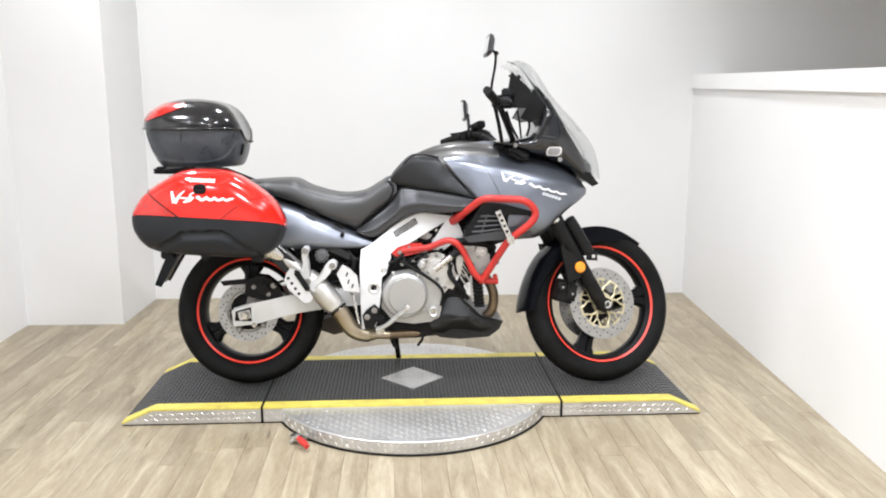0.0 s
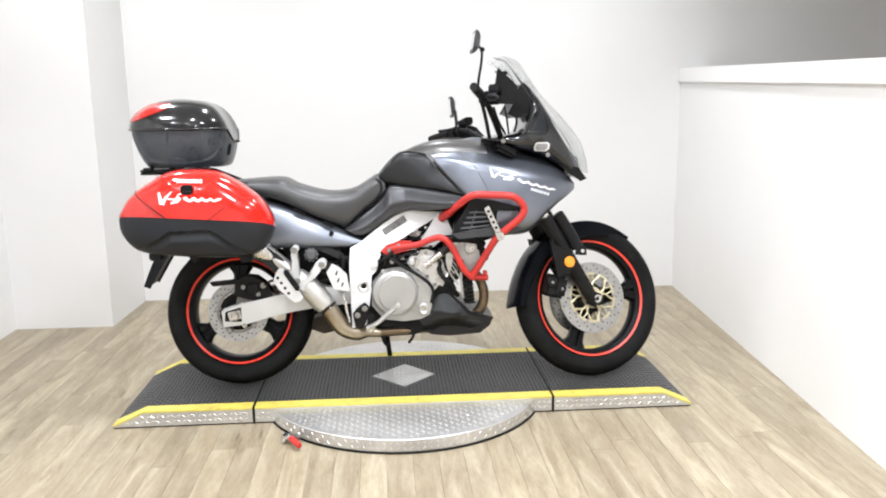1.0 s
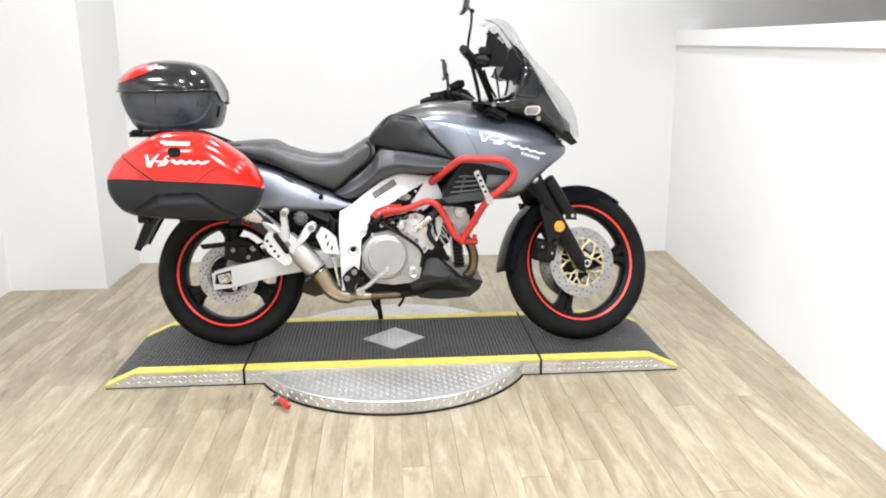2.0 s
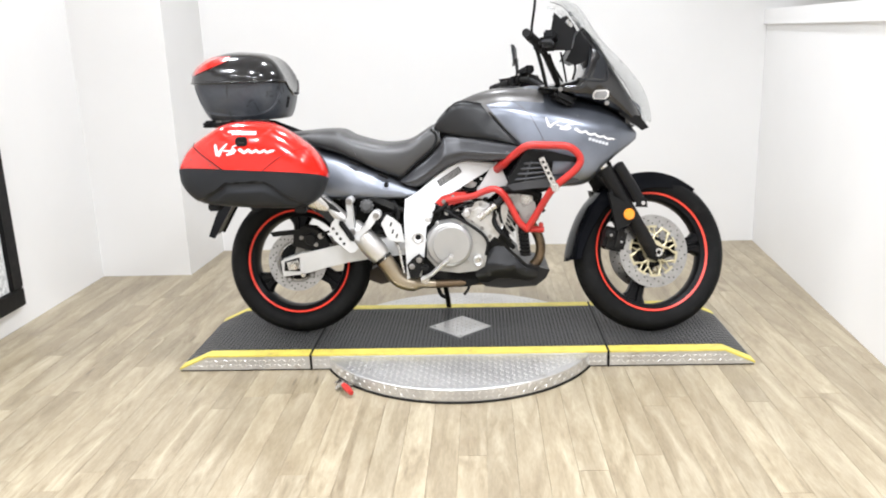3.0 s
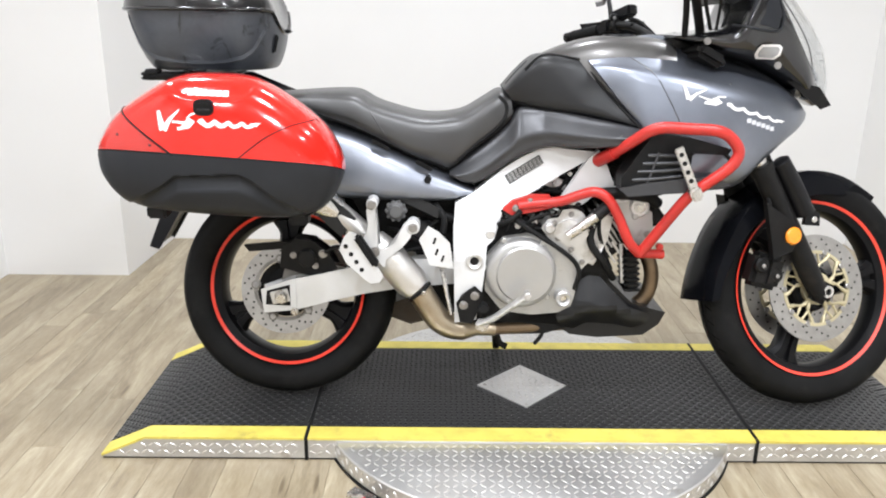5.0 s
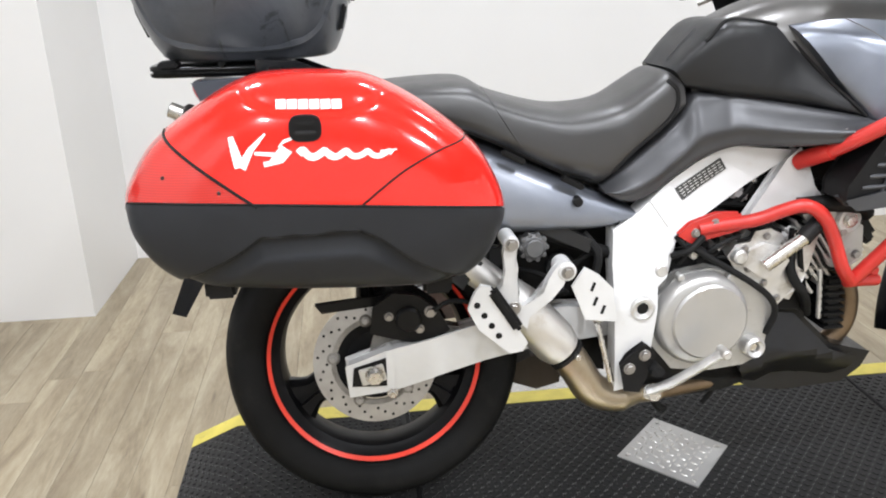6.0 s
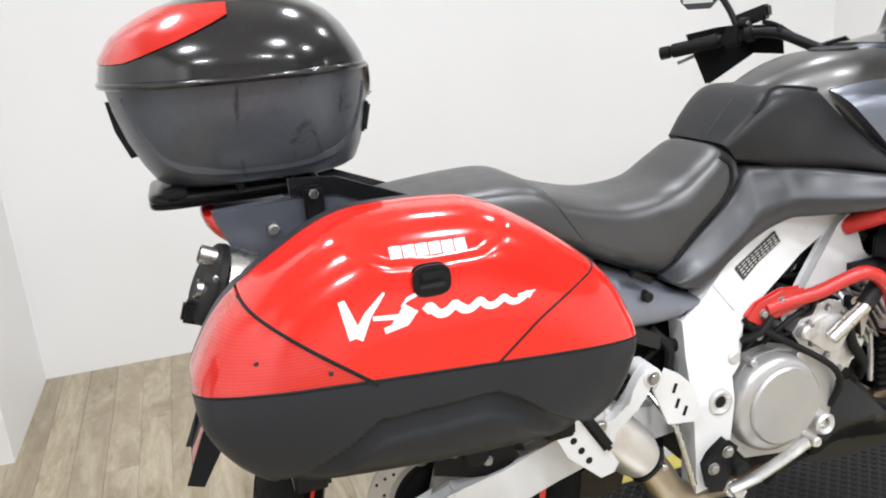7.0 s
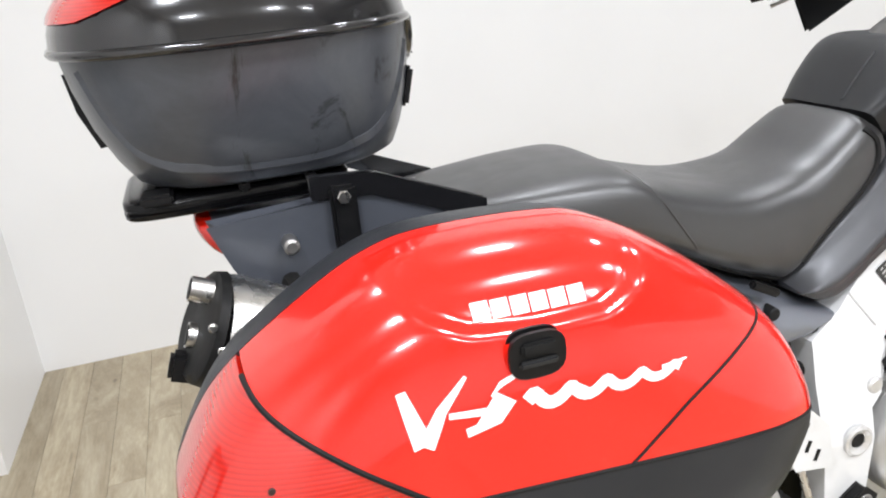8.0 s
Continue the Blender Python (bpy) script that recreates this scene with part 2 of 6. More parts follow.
# ribs slightly lighter than the mat itself
M_MATRIB = surface("lighter_mat_rib", (0.0055, 0.0055, 0.0053), 0.34, vary=0.35, scale=4, bump=0.08, dirt=(0.009, 0.0086, 0.008), spec=0.12, sheen=0.75)
M_YELLOW = surface("worn_yellow_edge", (0.62, 0.52, 0.10), 0.5, vary=0.14, scale=14, dirt=(0.38, 0.31, 0.08), dirt_at=(0.54, 0.8))


# ---- shapes ----
def finish(bm, angle=38):
    bmesh.ops.recalc_face_normals(bm, faces=bm.faces)
    lim = radians(angle)
    for f in bm.faces:
        f.smooth = True
    for e in bm.edges:
        e.smooth = len(e.link_faces) == 2 and e.calc_face_angle(0.0) < lim


def part(name, bm, mat, parent=None, label="", angle=38, kind=""):
    finish(bm, angle)
    me = bpy.data.meshes.new(name)
    bm.to_mesh(me)
    bm.free()
    me.materials.append(mat)
    ob = new(name, me)
    if parent:
        ob.parent = parent
    return tagged(ob, label, kind=kind)


def thing(name, label, category, m=None, group=""):
    ob = new(name)
    ob.empty_display_size = 0.1
    if m is not None:
        ob.matrix_world = m
    return tagged(ob, label, category, group)


def poly_add(bm, outline, place, depth):
    """A closed outline of 2D points, set into space by place(u, v, w) and made depth thick."""
    lo = [bm.verts.new(place(u, v, 0.0)) for u, v in outline]
    hi = [bm.verts.new(place(u, v, depth)) for u, v in outline]
    n = len(lo)
    bm.faces.new(lo)
    bm.faces.new(hi[::-1])
    for i in range(n):
        bm.faces.new((lo[i], lo[(i + 1) % n], hi[(i + 1) % n], hi[i]))
    return lo + hi


def plate(outline, y0, y1, bevel=0.004, mirror=False):
    """A plate in the x-z plane between y0 and y1, with rounded edges; mirror adds the one on the other side."""
    bm = bmesh.new()
    poly_add(bm, outline, lambda u, v, w: (u, y0 + w, v), y1 - y0)
    bmesh.ops.triangulate(bm, faces=[f for f in bm.faces if len(f.verts) > 4])
    bmesh.ops.dissolve_limit(bm, angle_limit=0.01, verts=bm.verts, edges=bm.edges)
    if bevel:
        bmesh.ops.bevel(bm, geom=[e for e in bm.edges if e.calc_face_angle(0) > 0.5], offset=bevel, segments=2, affect="EDGES", clamp_overlap=True)
    if mirror:
        both = bmesh.ops.duplicate(bm, geom=bm.verts[:] + bm.edges[:] + bm.faces[:])["geom"]
        for v in both:
            if isinstance(v, bmesh.types.BMVert):
                v.co.y = -v.co.y
    return bm


def bend(bm, f, zs=(), xs=()):
    """Cuts a mesh at levels and columns and shifts each point across by f(x, z)."""
    for co, no in [((0, 0, z), (0, 0, 1)) for z in zs] + [((x, 0, 0), (1, 0, 0)) for x in xs]:
        bmesh.ops.bisect_plane(bm, geom=bm.verts[:] + bm.edges[:] + bm.faces[:], plane_co=co, plane_no=no)
    for v in bm.verts:
        v.co.y += f(v.co.x, v.co.z)
    return bm


def between(t, xs, ys):
    """Straight-line steps through the table xs, ys."""
    if t <= xs[0]:
        return ys[0]
    for a, b, c, d in zip(xs, xs[1:], ys, ys[1:]):
        if t <= b:
            return c + (d - c) * (t - a) / (b - a)
    return ys[-1]


def eased(t):
    t = min(1.0, max(0.0, t))
    return t * t * (3 - 2 * t)


def mirrored(bm):
    for v in bm.verts:
        v.co.y = -v.co.y
    return bm


def box(cx, cy, cz, sx, sy, sz, bevel=0.004, m=None, bm=None):
    bm = bm or bmesh.new()
    r = bmesh.ops.create_cube(bm, size=1.0)["verts"]
    for v in r:
        v.co = Vector((v.co.x * sx, v.co.y * sy, v.co.z * sz))
    if bevel:
        es = list({e for v in r for e in v.link_edges})
        r = list({v for f in bmesh.ops.bevel(bm, geom=es, offset=bevel, segments=2, affect="EDGES", clamp_overlap=True)["faces"] for v in f.verts} | {v for v in r if v.is_valid})
    t = Matrix.Translation((cx, cy, cz)) @ (m or Matrix())
    for v in r:
        v.co = t @ v.co
    return bm


def smooth_path(points, steps=6):
    """Catmull-Rom through the points."""
    p = [Vector(q) for q in points]
    if len(p) < 3:
        return p
    p = [2 * p[0] - p[1]] + p + [2 * p[-1] - p[-2]]
    out = []
    for i in range(1, len(p) - 2):
        a, b, c, d = p[i - 1], p[i], p[i + 1], p[i + 2]
        for k in range(steps):
            t = k / steps
            out.append(0.5 * ((2 * b) + (c - a) * t + (2 * a - 5 * b + 4 * c - d) * t * t + (3 * b - a - 3 * c + d) * t ** 3))
    out.append(p[-2])
    return out


def rounded_path(points, radius=0.03, steps=5):
    """Straight runs joined by bends of about that radius."""
    p = [Vector(q) for q in points]
    out = [p[0]]
    for a, b, c in zip(p, p[1:], p[2:]):
        u, w = (a - b), (c - b)
        r1, r2 = min(radius, u.length * 0.45), min(radius, w.length * 0.45)
        s, e = b + u.normalized() * r1, b + w.normalized() * r2
        for k in range(steps + 1):
            t = k / steps
            out.append(s * (1 - t) ** 2 + b * 2 * t * (1 - t) + e * t * t)
    return out + [p[-1]]


def tube(path, r, seg=12, bm=None, squash=1.0):
    """A round tube along a path; r may be a list of radii."""
    bm = bm or bmesh.new()
    path = [Vector(q) for q in path]
    rs = r if isinstance(r, (list, tuple)) else [r] * len(path)
    side, rings = None, []
    for i, q in enumerate(path):
        d = (path[min(i + 1, len(path) - 1)] - path[max(i - 1, 0)]).normalized()
        if side is None:
            side = d.cross(Vector((0, 0, 1)) if abs(d.z) < 0.9 else Vector((1, 0, 0))).normalized()
        side = (side - d * side.dot(d)).normalized()
        up = d.cross(side)
        rings.append([bm.verts.new(q + (side * math.cos(a) + up * math.sin(a) * squash) * rs[i]) for a in (math.tau * k / seg for k in range(seg))])
    for a, b in zip(rings, rings[1:]):
        for k in range(seg):
            bm.faces.new((a[k], a[(k + 1) % seg], b[(k + 1) % seg], b[k]))
    bm.faces.new(rings[0][::-1])
    bm.faces.new(rings[-1])
    return bm


def lathe(profile, seg=48, centre=(0, 0, 0), closed=True, bm=None, m=None):
    """Turns (radius, y) points round the y axis."""
    bm = bm or bmesh.new()
    t = Matrix.Translation(centre) @ (m or Matrix())
    rings = [[bm.verts.new(t @ Vector((r * math.cos(a), y, r * math.sin(a)))) for r, y in profile] for a in (math.tau * k / seg for k in range(seg))]
    n = len(profile)
    for i in range(seg):
        a, b = rings[i], rings[(i + 1) % seg]
        for k in range(n if closed else n - 1):
            bm.faces.new((a[k], b[k], b[(k + 1) % n], a[(k + 1) % n]))
    return bm


def drum(r, y0, y1, seg=32, centre=(0, 0, 0), bevel=0.003, bm=None, m=None):
    """A solid round with its axis along y."""
    b = min(bevel, abs(y1 - y0) * 0.4, r * 0.4)
    s = 1 if y1 > y0 else -1
    bm = bm or bmesh.new()
    t = Matrix.Translation(centre) @ (m or Matrix())
    prof = [(r - b, y0), (r, y0 + s * b), (r, y1 - s * b), (r - b, y1)]
    rings = [[bm.verts.new(t @ Vector((q * math.cos(a), y, q * math.sin(a)))) for a in (math.tau * k / seg for k in range(seg))] for q, y in prof]
    for a, c in zip(rings, rings[1:]):
        for k in range(seg):
            bm.faces.new((a[k], a[(k + 1) % seg], c[(k + 1) % seg], c[k]))
    bm.faces.new(rings[0][::-1])
    bm.faces.new(rings[-1])
    return bm


def body(stations, n=28, power=2.6, smooth=4, bm=None):
    """A closed body from stations (bottom x, bottom z, top x, top z, half width below, top width as a share): rounded sections, smooth between stations."""
    bm = bm or bmesh.new()
    rows = smooth_path([Vector((s[0], s[1], 0)) for s in stations], smooth), smooth_path([Vector((s[2], s[3], 0)) for s in stations], smooth), smooth_path([Vector((s[4], s[5] if len(s) > 5 else 1.0, 0)) for s in stations], smooth)
    rings = []
    for b, t, w in zip(*rows):
        mid, half = (b + t) / 2, (t - b) / 2
        ring = []
        for k in range(n):
            a = math.tau * k / n
            c, s = math.cos(a), math.sin(a)
            u = math.copysign(abs(c) ** (2 / power), c)
            v = math.copysign(abs(s) ** (2 / power), s)
            q = mid + half * v
            ring.append(bm.verts.new((q.x, max(0.002, w.x) * u * (1 + (w.y - 1) * (v + 1) / 2), q.y)))
        rings.append(ring)
    for a, b in zip(rings, rings[1:]):
        for k in range(n):
            bm.faces.new((a[k], a[(k + 1) % n], b[(k + 1) % n], b[k]))
    bm.faces.new(rings[0][::-1])
    bm.faces.new(rings[-1])
    return bm


def bolt(x, y, z, r=0.009, depth=0.008, bm=None):
    """A hex bolt head on a washer that faces the right side."""
    bm = drum(r * 1.35, y, y - 0.002, 16, (x, 0, z), 0.0005, bm)
    return drum(r, y - 0.002, y - depth, 6, (x, 0, z), 0.001, bm)


def resample(points, n):
    p = smooth_path([Vector((*q, 0)) for q in points + points[:1]], 8)
    d = [0.0]
    for a, b in zip(p, p[1:]):
        d.append(d[-1] + (b - a).length)
    out = []
    for k in range(n):
        t, i = d[-1] * k / n, 0
        while d[i + 1] < t:
            i += 1
        out.append(p[i].lerp(p[i + 1], (t - d[i]) / (d[i + 1] - d[i])))
    return out


def pillow(outline, layers, n=96):
    """A rounded shell: the outline drawn in towards its middle line layer by layer; layers are (inset, y)."""
    ring0 = resample(outline, n)
    bm = bmesh.new()
    cx = sum(p.x for p in ring0) / n
    cz = sum(p.y for p in ring0) / n
    hx = (max(p.x for p in ring0) - min(p.x for p in ring0)) / 2
    hz = (max(p.y for p in ring0) - min(p.y for p in ring0)) / 2
    rings = []
    for inset, y in layers:
        rings.append([bm.verts.new((cx + (p.x - cx) * (1 - inset / hx), y, cz + (p.y - cz) * (1 - inset / hz))) for p in ring0])
    for a, b in zip(rings, rings[1:]):
        for k in range(n):
            bm.faces.new((a[k], a[(k + 1) % n], b[(k + 1) % n], b[k]))
    bm.faces.new(rings[0][::-1])
    bmesh.ops.triangulate(bm, faces=[bm.faces.new(rings[-1])])
    bmesh.ops.recalc_face_normals(bm, faces=bm.faces)
    return bm


def bolts(points, y, r, depth, parent, name="bolt"):
    """Separate bolt heads at (x, z) points that face the right side."""
    for x, z in points:
        part(name, bolt(x, y, z, r, depth), M_BOLT, parent)


# ---- room ----
FLOOR_X0, FLOOR_X1, FLOOR_Y0, FLOOR_Y1 = -1.46, 2.56, -4.6, 1.69


def wall(name, outline, z0, z1, label):
    bm = bmesh.new()
    poly_add(bm, outline, lambda u, v, w: (u, v, z0 + w), z1 - z0)
    ob = part(name, bm, M_WALL, None, label, 20, "structure")
    return ob


wall("wall_back", [(-1.6, 1.65), (4.45, 1.65), (4.45, 1.80), (-1.6, 1.80)], -0.05, CEIL, "plain white painted wall behind the motorcycle")
wall("wall_left", [(-1.45, 1.67), (-1.60, 1.67), (-1.60, -4.7), (-1.45, -4.7)], -0.05, CEIL, "plain white painted side wall with a dark framed panel")
bm = bmesh.new()
for v in poly_add(bm, [(2.515, 1.66), (2.665, 1.66), (2.147, -4.7), (1.997, -4.7)], lambda u, v, w: (u, v, -0.05 + w), 1.38):
    if v.co.z > 0:
        v.co.z -= 0.0175 * (1.66 - v.co.y)
part("wall_right", bm, M_WALL, None, "white painted half-height partition with a ledge", 20, "structure")
# unseen wall added beyond the partition, near enough to bounce light back
wall("wall_far", [(4.30, 1.67), (4.45, 1.67), (4.45, -4.7), (4.30, -4.7)], -0.05, CEIL, "unseen white wall added beyond the half-height partition to bounce light")
wall("wall_front", [(-1.6, -4.6), (4.45, -4.6), (4.45, -4.75), (-1.6, -4.75)], -0.05, CEIL, "plain white wall that closes the room")
wall("wall_pier", [(-1.47, 1.085), (-0.92, 1.085), (-0.905, 1.67), (-1.47, 1.67)], -0.05, CEIL, "white painted pier in the corner of the room")
bm = bmesh.new()
poly_add(bm, [(2.497, 1.648), (2.683, 1.648), (2.168, -4.598), (1.982, -4.598)], lambda u, v, w: (u, v, 1.325 + w - 0.0175 * (1.66 - v)), 0.085)
part("trim", bm, M_WALL, None, "white painted capping ledge along the partition", 20, "structure")
# unseen floor added so the world's light cannot leak in past the partition
part("floor_beyond", box(3.48, -1.45, -0.03, 1.82, 6.4, 0.06, 0), M_PLANK, None, "unseen floor added beyond the partition to keep stray light out", 20, "structure")
bm = box(1.4, -1.45, CEIL + 0.06, 6.3, 6.7, 0.12, 0)
part("ceiling", bm, M_CEIL, None, "plain white ceiling with small square lights and strips", 20, "structure")


def ceiling_light(x, y):
    long, wide = LAMP_SIZE[y]
    label = "long white ceiling strip light in a shallow tray" if long > wide else "small square white ceiling light in a shallow tray"
    ob = thing("ceiling_light", label, "lamp", Matrix.Translation((x, y, CEIL)), "lights in the ceiling")
    for sy in (-1, 1):
        part("side_rail", box(0, sy * (wide / 2 + 0.012), -0.022, long + 0.048, 0.018, 0.044, 0.003), M_WHITE, ob)
    for sx in (-1, 1):
        part("end_cap", box(sx * (long / 2 + 0.013), 0, -0.022, 0.018, wide + 0.004, 0.044, 0.003), M_WHITE, ob)
    return ob


for lx, ly in LAMPS:
    ceiling_light(lx, ly)

# dark framed panel on the side wall
panel = thing("framed_panel", "dark framed panel with white mottled glass on the wall", "panel", Matrix.Translation((-1.45, -0.13, 0.11)))
PW, PH = 0.72, 1.0
for name, cy, cz, sy, sz in (("frame_rail", 0, 0.045, PW, 0.09), ("frame_rail", 0, PH - 0.045, PW, 0.09), ("frame_stile", PW / 2 - 0.045, PH / 2, 0.09, PH - 0.18), ("frame_stile", -PW / 2 + 0.045, PH / 2, 0.09, PH - 0.18)):
    part(name, box(0.02, cy, cz, 0.04, sy, sz, 0.006), M_MATT, panel)
part("pane", box(0.012, 0, PH / 2, 0.02, PW - 0.17, PH - 0.17, 0.002), surface("mottled_white_glass", (0.66, 0.68, 0.68), 0.25, vary=0.4, scale=60), panel)


# ---- turntable platform ----
PX0, PX1, PX2, PX3 = -0.444, 0.098, 1.290, 1.862      # rear ramp tip, two seams, front ramp tip
PY0, PY1, PZ = -0.360, 0.252, 0.065
platform = thing("motorcycle_turntable", "low turntable platform with rubber mat and yellow edges", "platform")


def lug(bm, x, y, z, turn, length=0.022, width=0.007, height=0.0016, frame_of=None):
    """One raised lozenge of a tread plate."""
    c, s = math.cos(turn), math.sin(turn)
    pts = [(length / 2, 0), (0, width / 2), (-length / 2, 0), (0, -width / 2)]
    place = frame_of or (lambda u, v, w: (u, v, w))
    lo = [bm.verts.new(place(x + c * u - s * v, y + s * u + c * v, z)) for u, v in pts]
    hi = [bm.verts.new(place(x + 0.6 * (c * u - s * v), y + 0.6 * (s * u + c * v), z + height)) for u, v in pts]
    bm.faces.new(hi)
    for i in range(4):
        bm.faces.new((lo[i], lo[(i + 1) % 4], hi[(i + 1) % 4], hi[i]))


def lugs(inside, x0, x1, y0, y1, z, pitch=0.022, frame_of=None, **size):
    bm = bmesh.new()
    for i in range(int((x1 - x0) / pitch) + 1):
        for j in range(int((y1 - y0) / pitch) + 1):
            x, y = x0 + i * pitch, y0 + j * pitch
            if inside(x, y):
                lug(bm, x, y, z, radians(45 if (i + j) % 2 else -45), frame_of=frame_of, **size)
    return bm


DX, DY, DR = 0.695, -0.106, 0.579


def in_disc(x, y):
    return (x - DX) ** 2 + (y - DY) ** 2 < (DR - 0.02) ** 2


disc = part("turntable_disc", drum(DR, 0.006, 0.055, 128, (DX, DY, 0), 0.003, m=Matrix.Rotation(radians(90), 4, "X")), M_TREAD, platform, "worn round tread plate disc")
part("disc_foot_ring", drum(DR + 0.004, 0.0, 0.0065, 128, (DX, DY, 0), 0.001, m=Matrix.Rotation(radians(90), 4, "X")), M_RUBBER, platform)
part("tread", lugs(lambda x, y: in_disc(x, y) and (y < PY0 - 0.012 or y > PY1 + 0.01), DX - DR, DX + DR, DY - DR, DY + DR, 0.055), M_LUG, disc, kind="stuff")
bm = bmesh.new()
for k in range(150):
    a = math.tau * k / 150
    for row in (0.02, 0.04):
        f = lambda u, v, w, a=a: (DX + (DR + w) * math.cos(a + u / DR), DY + (DR + w) * math.sin(a + u / DR), v)
        lug(bm, 0, row, 0, radians(45 if (k + (row > 0.02)) % 2 else -45), 0.018, 0.006, frame_of=f)
part("rim_tread", bm, M_LUG, disc, kind="stuff")


def section(name, x0, x1, slope_at=None, tip=None):
    """One platform section: skirt, mat, yellow edges. slope_at and tip: where the top bends down and where it meets the floor."""
    def top(x):
        if slope_at is None or (x - slope_at) * (tip - slope_at) <= 0:
            return PZ
        return PZ - (PZ - 0.013) * (x - slope_at) / (tip - slope_at)
    xs = sorted({x0, x1, *([slope_at] if slope_at is not None else [])})
    base = part(name, bmesh.new(), M_TREAD, platform, "tread plate section of the platform")
    bm = bmesh.new()
    outline = [(x, 0.006) for x in (x0, x1)] + [(x, top(x) - 0.004) for x in reversed(xs)]
    poly_add(bm, outline, lambda u, v, w: (u, PY0 + w, v), PY1 - PY0)
    finish(bm)
    bm.to_mesh(base.data)
    bm.free()
    for label, ya, yb, mat, lift in (("yellow_edge", PY0 - 0.003, PY0 + 0.055, M_YELLOW, 0.003), ("rubber_mat", PY0 + 0.055, PY1 - 0.05, M_MAT, 0.002), ("yellow_edge", PY1 - 0.05, PY1 + 0.003, M_YELLOW, 0.003)):
        bm = bmesh.new()
        poly_add(bm, [(x, top(x) - 0.004) for x in xs] + [(x, top(x) + lift) for x in reversed(xs)], lambda u, v, w: (u, ya + w, v), yb - ya)
        part(label, bm, mat, base)
    bm = bmesh.new()
    for i in range(int((x1 - x0) / 0.0155)):
        for j in range(int((PY1 - PY0 - 0.11) / 0.0155)):
            x, y = x0 + 0.008 + i * 0.0155, PY0 + 0.062 + j * 0.0155
            if x < x1 - 0.006 and abs(x - 0.695) + abs(y + 0.06) > 0.15:
                lug(bm, x, y, top(x) + 0.002, radians(45 if (i + j) % 2 else -45), 0.014, 0.0062, 0.0022)
    part("mat_ribs", bm, M_MATRIB, base, kind="stuff")
    bm = bmesh.new()
    for i in range(int((x1 - x0) / 0.02)):
        for j in range(2):
            x, z = x0 + 0.012 + i * 0.02, 0.022 + j * 0.021
            if z < top(x) - 0.012 and abs(x - DX) > 0.5:
                lug(bm, x, z, 0, radians(35 if (i + j) % 2 else -35), 0.019, 0.006, frame_of=lambda u, v, w: (u, PY0 - w, v))
    part("skirt_tread", bm, M_LUG, base, kind="stuff")
    part("floor_strip", box((x0 + x1) / 2, (PY0 + PY1) / 2, 0.003, x1 - x0 - 0.004, PY1 - PY0 - 0.006, 0.006, 0), M_RUBBER, base)
    return base


section("rear_ramp", PX0, PX1 - 0.005, -0.325, PX0)
section("middle_deck", PX1 + 0.005, PX2 - 0.005)
section("front_ramp", PX2 + 0.005, PX3, 1.745, PX3)
for sx in (PX1, PX2):
    part("seam_gasket", box(sx, (PY0 + PY1) / 2, 0.035, 0.0085, PY1 - PY0 + 0.008, 0.068, 0.001), M_RUBBER, platform)
bm = bmesh.new()
poly_add(bm, [(0.562, -0.06), (0.697, -0.195), (0.829, -0.06), (0.703, 0.078)], lambda u, v, w: (u, v, PZ + 0.001 + w), 0.004)
patch = part("tread_patch", bm, M_TREAD, platform, "diamond-shaped tread plate patch")
part("patch_tread", lugs(lambda x, y: abs(x - 0.696) + abs(y + 0.06) < 0.115, 0.57, 0.83, -0.19, 0.08, PZ + 0.005, 0.019, length=0.017, width=0.006), M_LUG, patch, kind="stuff")
for bx, by in ((0.585, -0.06), (0.697, -0.175), (0.806, -0.06), (0.702, 0.055)):
    part("rivet", drum(0.005, PZ + 0.005, PZ + 0.0075, 10, (bx, by, 0), 0.001, m=Matrix.Rotation(radians(90), 4, "X")), M_STEEL, patch)
# locking lever at the disc's edge
lever = part("lock_bracket", box(0.262, -0.552, 0.022, 0.07, 0.035, 0.016, 0.003, Matrix.Rotation(radians(-35), 4, "Z")), M_STEEL, platform, "small steel lock lever with red grip")
tube([(0.235, -0.566, 0.012), (0.262, -0.565, 0.035), (0.285, -0.59, 0.03)], 0.006, 8, bm := bmesh.new())
part("lever_arm", bm, M_STEEL, lever)
tube([(0.268, -0.585, 0.034), (0.285, -0.607, 0.03), (0.305, -0.635, 0.024)], [0.010, 0.0125, 0.010], 10, bm := bmesh.new())
part("red_grip", bm, M_BARRED, lever, "red plastic lever grip")

# ---- motorcycle ----
STAND = Matrix.Translation((0.0, -0.02, PZ + 0.001)) @ Matrix.Rotation(radians(-2.0), 4, "X")
BIKE = STAND @ Matrix.Translation((0.008, 0, 0)) @ Matrix.Diagonal((0.987, 1.0, 1.0, 1.0))
bike = thing("motorcycle", "grey-blue touring motorcycle with red crash bars parked on the turntable", "motorcycle", BIKE)

RW, FW = Vector((0.010, -0.047, 0.309)), Vector((1.493, -0.062, 0.3095))
RAXLE, FAXLE = Vector((RW.x, 0.0, RW.z)), Vector((FW.x, 0.0, FW.z))
# the steering is turned to the left about the raked steering axis
STEER = Matrix.Translation((1.30, 0, 0.80)) @ Matrix.Rotation(radians(13.5), 4, Vector((-0.45, 0, 0.893))) @ Matrix.Translation((-1.30, 0, -0.80))


# the wheels lean away a little more than the frame's near side
LEAN = Matrix.Translation((0, -0.026, 0.315)) @ Matrix.Rotation(radians(-10.5), 4, "X") @ Matrix.Translation((0, 0.045, -0.315))


def leaned(bm):
    bmesh.ops.transform(bm, matrix=LEAN, verts=bm.verts)
    return bm


def steered(bm):
    bmesh.ops.transform(bm, matrix=STEER, verts=bm.verts)
    return bm


